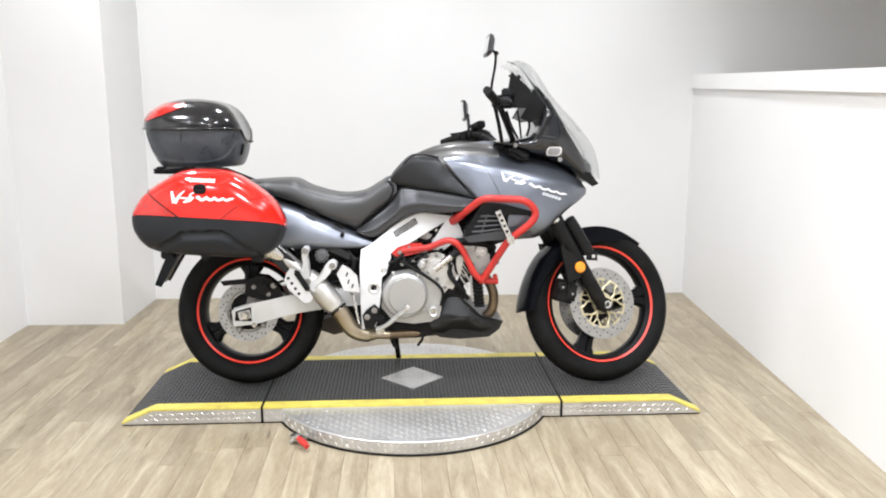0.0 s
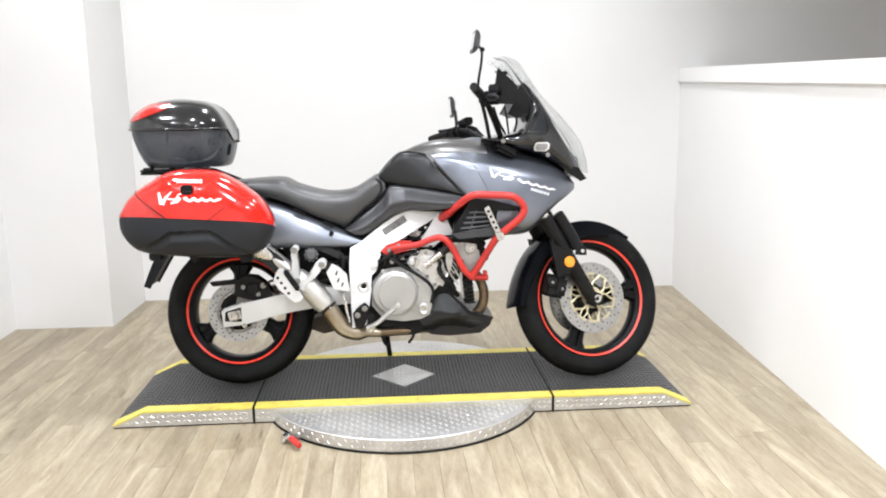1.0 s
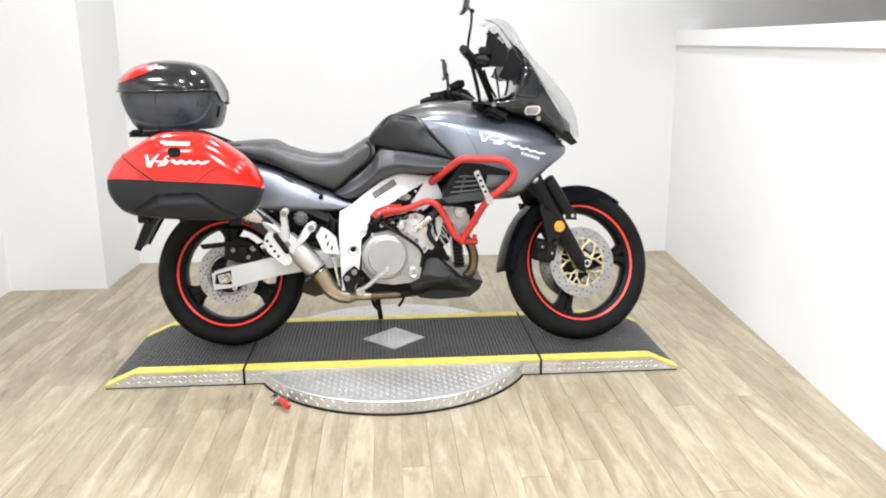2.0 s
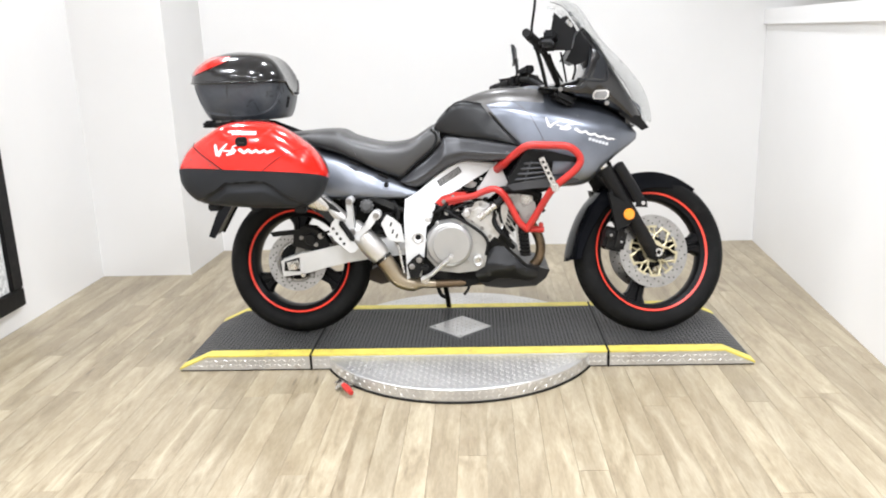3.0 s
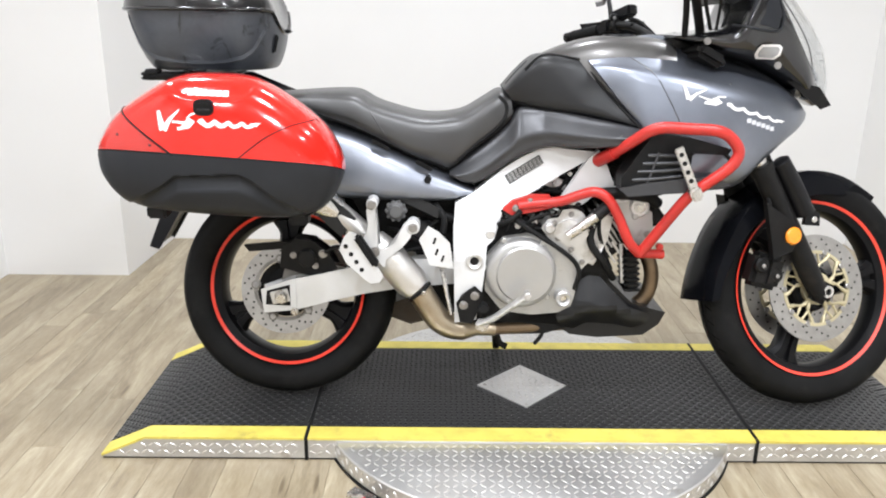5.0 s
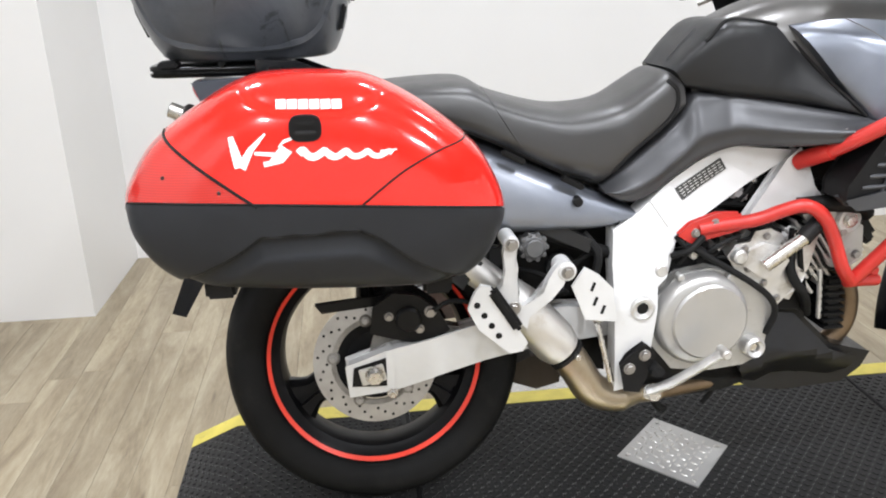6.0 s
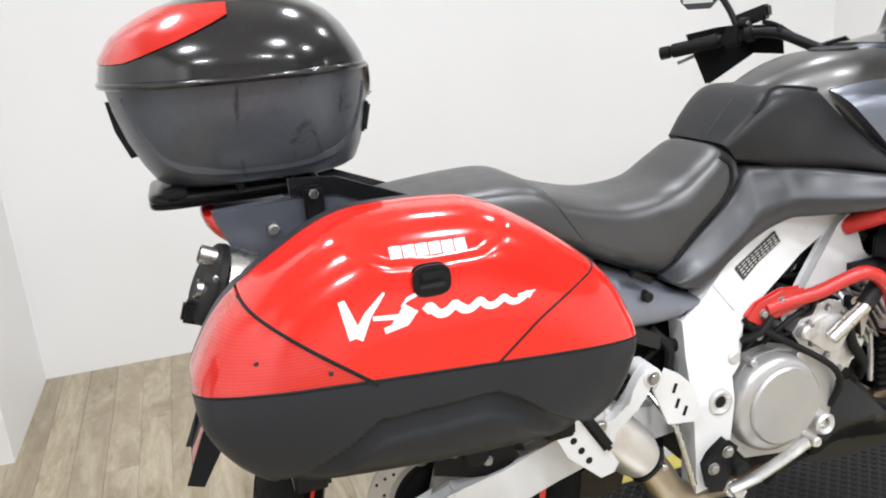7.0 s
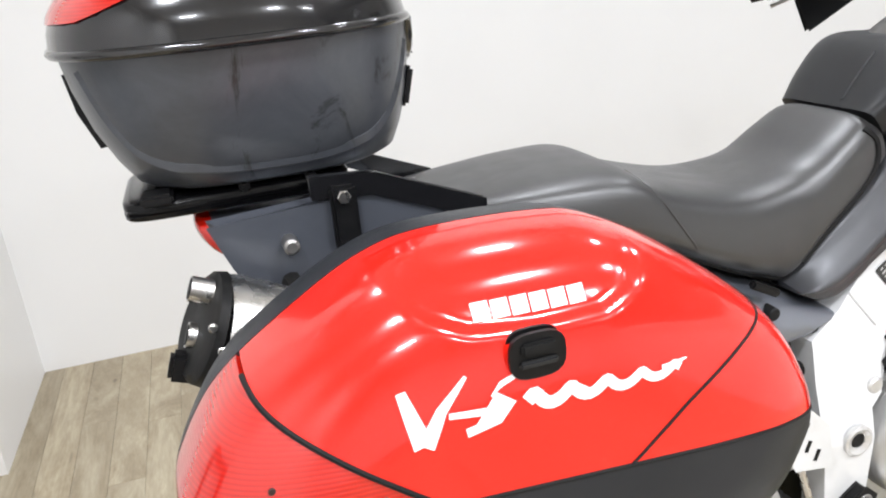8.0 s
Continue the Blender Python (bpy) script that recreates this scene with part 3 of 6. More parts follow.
def wheel(name, centre, tyre_r, stripe_r, half, spoke_angles, turned):
    """A cast wheel: tyre with grooves, rim, three broad spokes, hub, coloured rim tape."""
    hold = (lambda b: leaned(steered(b))) if turned else leaned
    rim_r = stripe_r + 0.003
    prof = [(rim_r - 0.006, half * 0.62), (rim_r + 0.012, half * 0.86), ((rim_r + tyre_r) / 2, half), (tyre_r - 0.022, half * 0.88), (tyre_r - 0.007, half * 0.56), (tyre_r, half * 0.14), (tyre_r - 0.005, half * 0.10), (tyre_r - 0.005, -half * 0.10), (tyre_r, -half * 0.14), (tyre_r - 0.007, -half * 0.56), (tyre_r - 0.022, -half * 0.88), ((rim_r + tyre_r) / 2, -half), (rim_r + 0.012, -half * 0.86), (rim_r - 0.006, -half * 0.62)]
    bm = lathe(prof, 96, centre)
    tyre = part("tyre", hold(bm), M_TYRE, None, "black road tyre", 50)
    bm = bmesh.new()
    for k in range(48):
        a = math.tau * k / 48
        for s in (1, -1):
            def at(u, v, w, a=a, s=s):
                yy = s * half * (0.2 + u)
                r = tyre_r - 0.007 * (0.06 + u) / 0.42 + w
                b = a + v * 1.0
                return Vector(centre) + Vector((r * math.cos(b), yy, r * math.sin(b)))
            lo = [bm.verts.new(at(u, v, 0.0004)) for u, v in ((0.0, 0.0), (0.34, 0.05), (0.34, 0.062), (0.0, 0.016))]
            bm.faces.new(lo)
    groove = part("tread_groove", hold(bm), M_GROOVE, None, kind="stuff")
    rp = [(rim_r - 0.028, half * 0.5), (rim_r - 0.004, half * 0.66), (rim_r + 0.001, half * 0.74), (rim_r - 0.006, half * 0.60), (rim_r - 0.014, half * 0.42), (rim_r - 0.014, -half * 0.42), (rim_r - 0.006, -half * 0.60), (rim_r + 0.001, -half * 0.74), (rim_r - 0.004, -half * 0.66), (rim_r - 0.028, -half * 0.5), (rim_r - 0.034, -half * 0.3), (rim_r - 0.034, half * 0.3)]
    bm = lathe(rp, 96, centre)
    rim = part("rim", hold(bm), M_RIM, None, "gloss black cast rim with red edge tape")
    tapes = []
    for s in (1, -1):
        bm = lathe([(stripe_r - 0.0075, s * half * 0.655), (stripe_r, s * half * 0.735), (stripe_r, s * half * 0.755), (stripe_r - 0.0075, s * half * 0.675)], 96, centre)
        tapes.append(part("rim_tape", hold(bm), M_STRIPE, None, "bright red rim tape"))
    bm = drum(0.05, -half * 0.75, half * 0.75, 32, centre, 0.006)
    hub = part("hub", hold(bm), M_RIM, None)
    spokes = []
    for a in spoke_angles:
        c, s = math.cos(radians(a)), math.sin(radians(a))
        bm = bmesh.new()
        rows = []
        for r, w, d in ((0.035, 0.046, 0.034), (0.09, 0.034, 0.028), (0.15, 0.030, 0.024), (rim_r - 0.06, 0.036, 0.024), (rim_r - 0.026, 0.062, 0.026)):
            rows.append([bm.verts.new(Vector(centre) + Vector((r * c - t * s, y, r * s + t * c))) for t, y in ((-w, -d * 0.5), (-w * 0.7, -d), (-w * 0.18, -d), (-w * 0.14, -d * 0.55), (w * 0.14, -d * 0.55), (w * 0.18, -d), (w * 0.7, -d), (w, -d * 0.5), (w, d * 0.5), (w * 0.7, d), (-w * 0.7, d), (-w, d * 0.5))])
        for p, q in zip(rows, rows[1:]):
            for k in range(12):
                bm.faces.new((p[k], p[(k + 1) % 12], q[(k + 1) % 12], q[k]))
        bm.faces.new(rows[0][::-1])
        bm.faces.new(rows[-1])
        spokes.append(part("spoke", hold(bm), M_RIM, None))
    root = tyre
    root.name = name
    root.parent = bike
    for o in (groove, rim, hub, *tapes, *spokes):
        o.parent = root
    return root


rear_wheel = wheel("rear_wheel", RW, 0.3085, 0.2200, 0.084, (90, 330, 210), False)
front_wheel = wheel("front_wheel", FW, 0.3305, 0.2480, 0.058, (8, 128, 248), True)


def brake_disc(parent, centre, y, r_out, r_in, turned, carrier=None):
    hold = (lambda b: leaned(steered(b))) if turned else leaned
    bm = lathe([(r_in, y - 0.0025), (r_out, y - 0.0025), (r_out, y + 0.0025), (r_in, y + 0.0025)], 72, centre)
    part("brake_disc", hold(bm), M_DISC, parent, "drilled steel brake disc")
    bm = bmesh.new()
    n = 48
    for k in range(n):
        a = math.tau * k / n
        rr = r_in + (r_out - r_in) * (0.25, 0.5, 0.75)[k % 3]
        for s in (-1, 1):
            drum(0.0031, y + s * 0.0022, y + s * 0.0031, 8, (centre[0] + rr * math.cos(a), 0, centre[2] + rr * math.sin(a)), 0.0002, bm)
    part("disc_holes", hold(bm), M_MATT, parent, kind="stuff")
    if carrier:
        bm = lathe([(r_in - 0.006, y - 0.004), (r_in + 0.003, y - 0.004), (r_in + 0.003, y + 0.004), (r_in - 0.006, y + 0.004)], 72, centre)
        part("carrier_hub", hold(lathe([(0.028, y - 0.006), (0.046, y - 0.006), (0.046, y + 0.006), (0.028, y + 0.006)], 40, centre)), carrier, parent)
        part("disc_carrier", hold(bm), carrier, parent, "gold spoked disc carrier")
        for k in range(5):
            a0 = math.tau * k / 5 + 0.35
            for s in (-1, 1):
                pts = [(0.044, a0 + s * 0.06), (0.066, a0 + s * 0.17), (0.082, a0 + s * 0.36), (r_in - 0.002, a0 + s * 0.47)]
                arm = [Vector(centre) + Vector((r * math.cos(a), y, r * math.sin(a))) for r, a in pts]
                part("carrier_arm", hold(tube(smooth_path(arm, 4), [0.006] * 4 + [0.0042] * 5 + [0.006] * 4, 8)), carrier, parent)
                part("carrier_tie", hold(tube([Vector(centre) + Vector((0.070 * math.cos(a0 + s * 0.2), y, 0.070 * math.sin(a0 + s * 0.2))), Vector(centre) + Vector((r_in * math.cos(a0 + s * 0.08), y, r_in * math.sin(a0 + s * 0.08)))], 0.0036, 8)), carrier, parent)
                part("carrier_button", hold(drum(0.0085, y - 0.006, y + 0.006, 14, Vector(centre) + Vector((r_in * math.cos(a0 + s * 0.30), 0, r_in * math.sin(a0 + s * 0.30))), 0.002)), M_BOLT, parent)


brake_disc(front_wheel, FAXLE, -0.114, 0.151, 0.104, True, M_GOLD)
brake_disc(front_wheel, FAXLE, 0.0, 0.151, 0.104, True, M_GOLD)
brake_disc(rear_wheel, RAXLE, -0.131, 0.126, 0.089, False)
part("hub_flange", leaned(steered(drum(0.066, -0.104, 0.012, 40, FAXLE, 0.008))), M_RIM, front_wheel)
bm = lathe([(0.045, -0.106), (0.062, -0.121), (0.078, -0.126), (0.078, -0.120), (0.06, -0.111)], 48, RAXLE)
part("disc_hub", leaned(bm), M_MATT, rear_wheel)
part("hub_face", leaned(drum(0.076, -0.098, -0.118, 40, RAXLE, 0.006)), M_RIM, rear_wheel)
bm = lathe([(0.080, -0.1335), (0.0905, -0.1335), (0.0905, -0.128), (0.080, -0.128)], 60, RAXLE)
part("disc_inner_ring", leaned(bm), M_GRIMY, rear_wheel)
for n in range(5):
    a = math.tau * n / 5 + 0.5
    part("disc_lug", leaned(drum(0.014, -0.118, -0.135, 16, (RW.x + 0.086 * math.cos(a), 0, RW.z + 0.086 * math.sin(a)), 0.003)), M_GRIMY, rear_wheel)
    part("disc_bolt", leaned(bolt(RW.x + 0.086 * math.cos(a), -0.135, RW.z + 0.086 * math.sin(a), 0.006, 0.006)), M_BOLT, rear_wheel)

# swingarm and rear axle
ARM = [(-0.040, 0.276), (-0.045, 0.333), (0.034, 0.360), (0.218, 0.395), (0.30, 0.407), (0.405, 0.411), (0.49, 0.402), (0.49, 0.352), (0.36, 0.341), (0.23, 0.326), (0.131, 0.308), (0.043, 0.284)]


def arm_in(x, z):
    """The swingarm draws in towards its pivot."""
    return between(x, (0.12, 0.32, 0.5), (0.0, 0.034, 0.04))


def spar_side(x, z):
    """How far out the frame's side stands: wide at the pivot, narrow under the tank."""
    return between(z, (0.30, 0.433, 0.502, 0.573, 0.655, 0.73), (-0.195, -0.19, -0.171, -0.15, -0.115, -0.108))


swingarm = part("swingarm", bend(plate(ARM, -0.155, -0.112, 0.006), arm_in, xs=(0.12, 0.22, 0.32)), M_SILVER, bike, "silver box-section swingarm")
part("swingarm_arm", mirrored(bend(plate(ARM, -0.155, -0.112, 0.006), arm_in, xs=(0.12, 0.22, 0.32))), M_SILVER, swingarm)
part("axle_block", plate([(-0.037, 0.296), (-0.033, 0.332), (0.032, 0.350), (0.032, 0.293)], -0.1575, -0.15, 0.002), M_MATT, swingarm, "dark axle adjuster recess")
part("axle_washer", box(0.002, -0.159, 0.318, 0.05, 0.006, 0.036, 0.002, Matrix.Rotation(radians(-12), 4, "Y")), M_ALLOY, swingarm)
part("axle_nut", bolt(0.006, -0.16, 0.318, 0.015, 0.018), M_STEEL, swingarm)
part("arm_band", plate([(0.032, 0.279), (0.032, 0.364), (0.044, 0.367), (0.044, 0.281)], -0.158, -0.109, 0.002), M_SILVER, swingarm)
part("tie_bolt", bolt(0.04, -0.157, 0.275, 0.008, 0.012), M_STEEL, swingarm)
# rear caliper and hugger
cal = part("rear_brake_caliper", plate([(0.012, 0.404), (0.018, 0.446), (0.052, 0.468), (0.092, 0.462), (0.130, 0.432), (0.148, 0.398), (0.120, 0.378), (0.070, 0.386)], -0.140, -0.082, 0.010), M_MATT, bike, "grimy black rear brake caliper")
part("caliper_piston", drum(0.026, -0.136, -0.152, 24, (0.078, 0, 0.424), 0.005), M_BLACK, cal)
part("caliper_bracket", plate([(0.0, 0.342), (0.03, 0.441), (0.06, 0.441), (0.11, 0.386), (0.07, 0.356)], -0.118, -0.106, 0.003), M_GRIMY, cal)
part("caliper_lug", plate([(0.112, 0.384), (0.146, 0.400), (0.178, 0.392), (0.184, 0.376), (0.150, 0.368)], -0.132, -0.108, 0.004), M_GRIMY, cal)
part("banjo_bolt", bolt(0.122, -0.140, 0.436, 0.009, 0.012), M_BOLT, cal)
part("brake_hose", tube(smooth_path([(0.124, -0.146, 0.438), (0.165, -0.142, 0.456), (0.23, -0.128, 0.440), (0.31, -0.118, 0.434), (0.40, -0.115, 0.45)], 6), 0.0055, 8), M_RUBBER, cal)
bolts([(0.04, 0.431), (0.10, 0.401)], -0.140, 0.007, 0.008, cal)
bm = bmesh.new()
rows = []
for n in range(9):
    a = radians(62 + 8.4 * n)
    r = 0.331
    rows.append([bm.verts.new((RW.x + (r + dr) * math.cos(a), y, RW.z + (r + dr) * math.sin(a))) for y, dr in ((-0.085, -0.05), (-0.078, -0.012), (-0.05, 0.006), (0.05, 0.006), (0.078, -0.012), (0.085, -0.05), (0.081, -0.05), (0.074, -0.016), (0.048, 0.002), (-0.048, 0.002), (-0.074, -0.016), (-0.081, -0.05))])
for p, q in zip(rows, rows[1:]):
    for k in range(12):
        bm.faces.new((p[k], p[(k + 1) % 12], q[(k + 1) % 12], q[k]))
part("rear_hugger", bm, M_BLACK, bike, "black plastic rear tyre hugger")
part("hugger_stay", plate([(-0.09, 0.432), (-0.10, 0.445), (0.09, 0.462), (0.10, 0.448)], -0.10, -0.088, 0.003), M_BLACK, bike)

# frame
SPAR = [(0.486, 0.582), (0.545, 0.615), (0.579, 0.642), (0.62, 0.673), (0.666, 0.702), (0.71, 0.722), (0.75, 0.728), (0.80, 0.722), (0.862, 0.716), (0.852, 0.70), (0.77, 0.654), (0.69, 0.609), (0.638, 0.580), (0.613, 0.558), (0.596, 0.53), (0.591, 0.49), (0.571, 0.472), (0.568, 0.416), (0.56, 0.352), (0.545, 0.27), (0.487, 0.26), (0.486, 0.323), (0.482, 0.43), (0.481, 0.52)]
LEVELS = (0.35, 0.40, 0.433, 0.47, 0.502, 0.54, 0.573, 0.61, 0.655, 0.69)
frame_main = part("frame", bend(plate(SPAR, 0.0, 0.045, 0.008), spar_side, LEVELS), M_SILVER, bike, "silver painted aluminium frame", 50)
part("spar", mirrored(bend(plate(SPAR, 0.0, 0.045, 0.008), spar_side, LEVELS)), M_SILVER, frame_main, angle=50)
STRUT = [(0.848, 0.701), (0.77, 0.575), (0.80, 0.565), (0.829, 0.58), (0.856, 0.602), (0.898, 0.612), (0.936, 0.592), (0.928, 0.616), (0.906, 0.641), (0.885, 0.69), (0.868, 0.718)]
part("strut", plate(STRUT, -0.128, -0.100, 0.005), M_SILVER, frame_main)
part("strut", plate(STRUT, 0.100, 0.128, 0.005), M_SILVER, frame_main)
part("weld_line", bend(tube([(0.566 + 0.004 * k, -0.001, 0.632 - 0.006 * k) for k in range(9)], 0.0022, 6), spar_side), M_SILVER, frame_main)
part("pivot_ring", lathe([(0.012, -0.188), (0.024, -0.188), (0.024, -0.194), (0.02, -0.196), (0.012, -0.192)], 28, (0.538, 0, 0.433)), M_ALLOY, frame_main)
part("pivot_plug", drum(0.0125, -0.176, -0.1925, 20, (0.538, 0, 0.433)), M_MATT, frame_main)
part("frame_plug", drum(0.013, -0.163, -0.176, 20, (0.580, 0, 0.502)), M_ALLOY, frame_main)
LABEL_C = Vector((0.671, -0.0022, 0.669))
part("frame_label", bend(box(*LABEL_C, 0.108, 0.002, 0.026, 0.0005, Matrix.Rotation(radians(-31.5), 4, "Y")), spar_side, (0.64, 0.655, 0.67, 0.69)), M_LABEL, frame_main, "grey foil data label")
bm = bmesh.new()
for row in range(4):
    for col in range(9):
        o = Matrix.Rotation(radians(-30.5), 4, "Y") @ Vector(((col - 4) * 0.0112, -0.0012, (row - 1.5) * 0.0055))
        box(*(LABEL_C + o), 0.0085 if (row * 2 + col) % 3 else 0.005, 0.0012, 0.0017, 0, Matrix.Rotation(radians(-30.5), 4, "Y"), bm)
part("label_print", bend(bm, spar_side), M_LABELPRINT, frame_main)
rail = rounded_path([(0.50, -0.13, 0.60), (0.30, -0.13, 0.64), (0.0, -0.12, 0.74), (-0.22, -0.10, 0.80)], 0.05)
part("seat_rail", tube(rail, 0.013), M_MATT, frame_main)
part("seat_rail", tube([Vector((p.x, -p.y, p.z)) for p in rail], 0.013), M_MATT, frame_main)
part("lower_rail", tube([(0.49, -0.13, 0.53), (0.36, -0.13, 0.575), (0.2, -0.125, 0.66)], 0.012), M_MATT, frame_main)

# dark parts between the frame and the wheel
inner = part("airbox", plate([(0.40, 0.43), (0.30, 0.45), (0.25, 0.50), (0.21, 0.58), (0.22, 0.66), (0.24, 0.70), (0.60, 0.72), (0.72, 0.69), (0.66, 0.60), (0.60, 0.52), (0.52, 0.44)], -0.07, 0.085, 0.012), M_MATT, bike, "black airbox and battery tray")
bm = drum(0.026, -0.125, -0.160, 24, (0.325, 0, 0.560), 0.006)
for k in range(10):
    drum(0.0048, -0.132, -0.158, 8, (0.325 + 0.0255 * math.cos(math.tau * k / 10), 0, 0.560 + 0.0255 * math.sin(math.tau * k / 10)), 0.001, bm)
part("reservoir", bm, M_GREYPLASTIC, bike, "grey fluid reservoir")
part("reservoir_cap", drum(0.019, -0.160, -0.167, 10, (0.325, 0, 0.560)), M_GREYPLASTIC, inner)
part("cover_strip", plate([(0.255, 0.632), (0.435, 0.545), (0.44, 0.563), (0.27, 0.648)], -0.148, -0.128, 0.004), M_PADGREY, inner)
part("loom_box", box(0.372, -0.10, 0.59, 0.05, 0.04, 0.035, 0.006), M_SIDEGREY, inner)
part("loom_clip", box(0.255, -0.10, 0.53, 0.03, 0.03, 0.05, 0.006), M_PADGREY, inner)
part("spring_seat", drum(0.03, -0.06, -0.09, 20, (0.40, 0, 0.49), 0.006), M_SIDEGREY, inner)
spring = [(0.405 + 0.026 * math.cos(a) + 0.0, -0.02 + 0.026 * math.sin(a), 0.36 + 0.19 * a / (math.tau * 6)) for a in (math.tau * 6 * k / 96 for k in range(97))]
part("shock_spring", tube(spring, 0.006, 8), M_MATT, bike, "black rear shock spring")
part("shock_linkage", tube([(0.43, -0.10, 0.45), (0.452, -0.18, 0.40), (0.478, -0.20, 0.285)], 0.006, 8), M_STEEL, bike, "steel brake linkage rod")
part("linkage_boot", drum(0.016, -0.165, -0.195, 16, (0.452, 0, 0.425), 0.005), M_ALLOY, bike)
guard_plate = part("heel_guard", plate([(0.392, 0.494), (0.414, 0.527), (0.44, 0.512), (0.468, 0.484), (0.478, 0.42), (0.42, 0.428)], -0.206, -0.199, 0.003), M_SILVER, bike, "silver slotted heel guard plate")
for dx, dz in ((0.0, 0.0), (0.016, -0.018), (-0.006, 0.03)):
    part("guard_slot", box(0.436 + dx, -0.2065, 0.462 + dz, 0.006, 0.001, 0.018, 0, Matrix.Rotation(radians(20), 4, "Y")), M_MATT, guard_plate)
part("hose_behind_guard", tube(smooth_path([(0.43, -0.13, 0.575), (0.455, -0.15, 0.54), (0.452, -0.155, 0.50)]), 0.009, 8), M_RUBBER, bike)
for pts in ([(0.24, -0.11, 0.59), (0.32, -0.13, 0.60), (0.42, -0.12, 0.55)], [(0.50, -0.10, 0.52), (0.44, -0.13, 0.53), (0.40, -0.12, 0.49)], [(0.30, -0.10, 0.50), (0.35, -0.12, 0.49), (0.41, -0.10, 0.44)]):
    part("loom", tube(smooth_path(pts), 0.006, 8), M_RUBBER, inner)

# passenger peg hanger
HANGER = [(0.257, 0.598), (0.266, 0.605), (0.276, 0.598), (0.278, 0.587), (0.274, 0.574), (0.279, 0.545), (0.277, 0.525), (0.28, 0.505), (0.279, 0.481), (0.289, 0.47), (0.305, 0.477), (0.329, 0.493), (0.338, 0.52), (0.348, 0.536), (0.361, 0.549), (0.374, 0.553), (0.386, 0.542), (0.385, 0.526), (0.372, 0.52), (0.366, 0.505), (0.344, 0.478), (0.302, 0.446), (0.298, 0.424), (0.287, 0.433), (0.268, 0.45), (0.243, 0.479), (0.238, 0.497), (0.251, 0.515), (0.255, 0.539), (0.252, 0.575)]
hanger = part("passenger_hanger", plate(HANGER, -0.224, -0.205, 0.006), M_SILVER, bike, "silver cast passenger peg hanger", 50)
part("hanger_boss", drum(0.018, -0.17, -0.227, 20, (0.373, 0, 0.532), 0.003), M_SILVER, hanger)
part("hanger_boss", drum(0.015, -0.165, -0.227, 20, (0.266, 0, 0.592), 0.003), M_SILVER, hanger)
bolts([(0.373, 0.532), (0.266, 0.592)], -0.227, 0.009, 0.006, hanger)
bolts([(0.272, 0.466)], -0.224, 0.010, 0.008, hanger)
PEG = Matrix.Rotation(radians(57), 4, "Y")
part("peg_plate", plate([(0.184, 0.478), (0.196, 0.508), (0.207, 0.521), (0.222, 0.517), (0.291, 0.405), (0.284, 0.392), (0.262, 0.388), (0.203, 0.44)], -0.246, -0.236, 0.003), M_SILVER, hanger)
part("peg_rubber", box(0.252, -0.240, 0.474, 0.098, 0.026, 0.020, 0.006, PEG), M_RUBBER, hanger, "black rubber footpeg pad")
for n in range(4):
    o = PEG @ Vector(((n - 1.5) * 0.025, 0, -0.004))
    part("peg_hole", drum(0.0062, -0.2455, -0.2468, 12, (0.222 + o.x, 0, 0.457 + o.z), 0.0003), M_MATT, hanger)
part("peg_pivot", drum(0.010, -0.20, -0.240, 14, (0.270, 0, 0.404), 0.002), M_SILVER, hanger)
part("peg_spring", tube([(0.252, -0.225, 0.396), (0.29, -0.238, 0.402)], 0.006, 8), M_STEEL, hanger)

# rider peg, brake pedal
peg = part("rider_peg_bracket", plate([(0.505, 0.272), (0.495, 0.322), (0.508, 0.336), (0.540, 0.362), (0.557, 0.347), (0.545, 0.300), (0.530, 0.268)], -0.212, -0.19, 0.005), M_MATT, bike, "black rider footpeg bracket")
bolts([(0.510, 0.316), (0.540, 0.343)], -0.212, 0.009, 0.007, peg)
part("rider_peg", tube([(0.562, -0.19, 0.31), (0.564, -0.228, 0.31)], 0.015, 10, squash=0.7), M_RUBBER, peg)
part("brake_pedal", tube(rounded_path([(0.55, -0.212, 0.262), (0.592, -0.228, 0.285), (0.632, -0.25, 0.325), (0.673, -0.266, 0.362)], 0.02), 0.0125, 10, squash=0.75), M_ALLOY, peg)
part("pedal_tip", drum(0.010, -0.25, -0.285, 12, (0.675, 0, 0.365)), M_ALLOY, peg)
part("pedal_pivot", bolt(0.562, -0.205, 0.258, 0.014, 0.02), M_STEEL, peg)

# engine
M_CASTING = surface("cast_side_case", (0.44, 0.435, 0.42), 0.42, metal=0.6, vary=0.12, bump=0.16, grain=420, dirt=(0.20, 0.18, 0.16), dirt_at=(0.55, 0.8))
engine = part("engine", plate([(0.54, 0.24), (0.54, 0.45), (0.60, 0.50), (0.70, 0.50), (0.84, 0.46), (0.90, 0.38), (0.86, 0.26), (0.74, 0.22), (0.60, 0.215)], -0.135, 0.15, 0.02), M_MATT, bike, "silver and black v-twin engine")
part("case_cover", plate([(0.575, 0.34), (0.58, 0.43), (0.62, 0.474), (0.68, 0.484), (0.74, 0.466), (0.79, 0.435), (0.818, 0.408), (0.813, 0.365), (0.808, 0.325), (0.80, 0.298), (0.77, 0.282), (0.70, 0.275), (0.62, 0.285)], -0.165, -0.13, 0.008), M_CASTING, engine)
clutch = lathe([(0.0, -0.200), (0.074, -0.200), (0.086, -0.197), (0.0925, -0.192), (0.0955, -0.184), (0.097, -0.16), (0.0, -0.16)], 72, (0.664, 0, 0.391), closed=False)
bmesh.ops.remove_doubles(clutch, verts=clutch.verts, dist=0.0001)
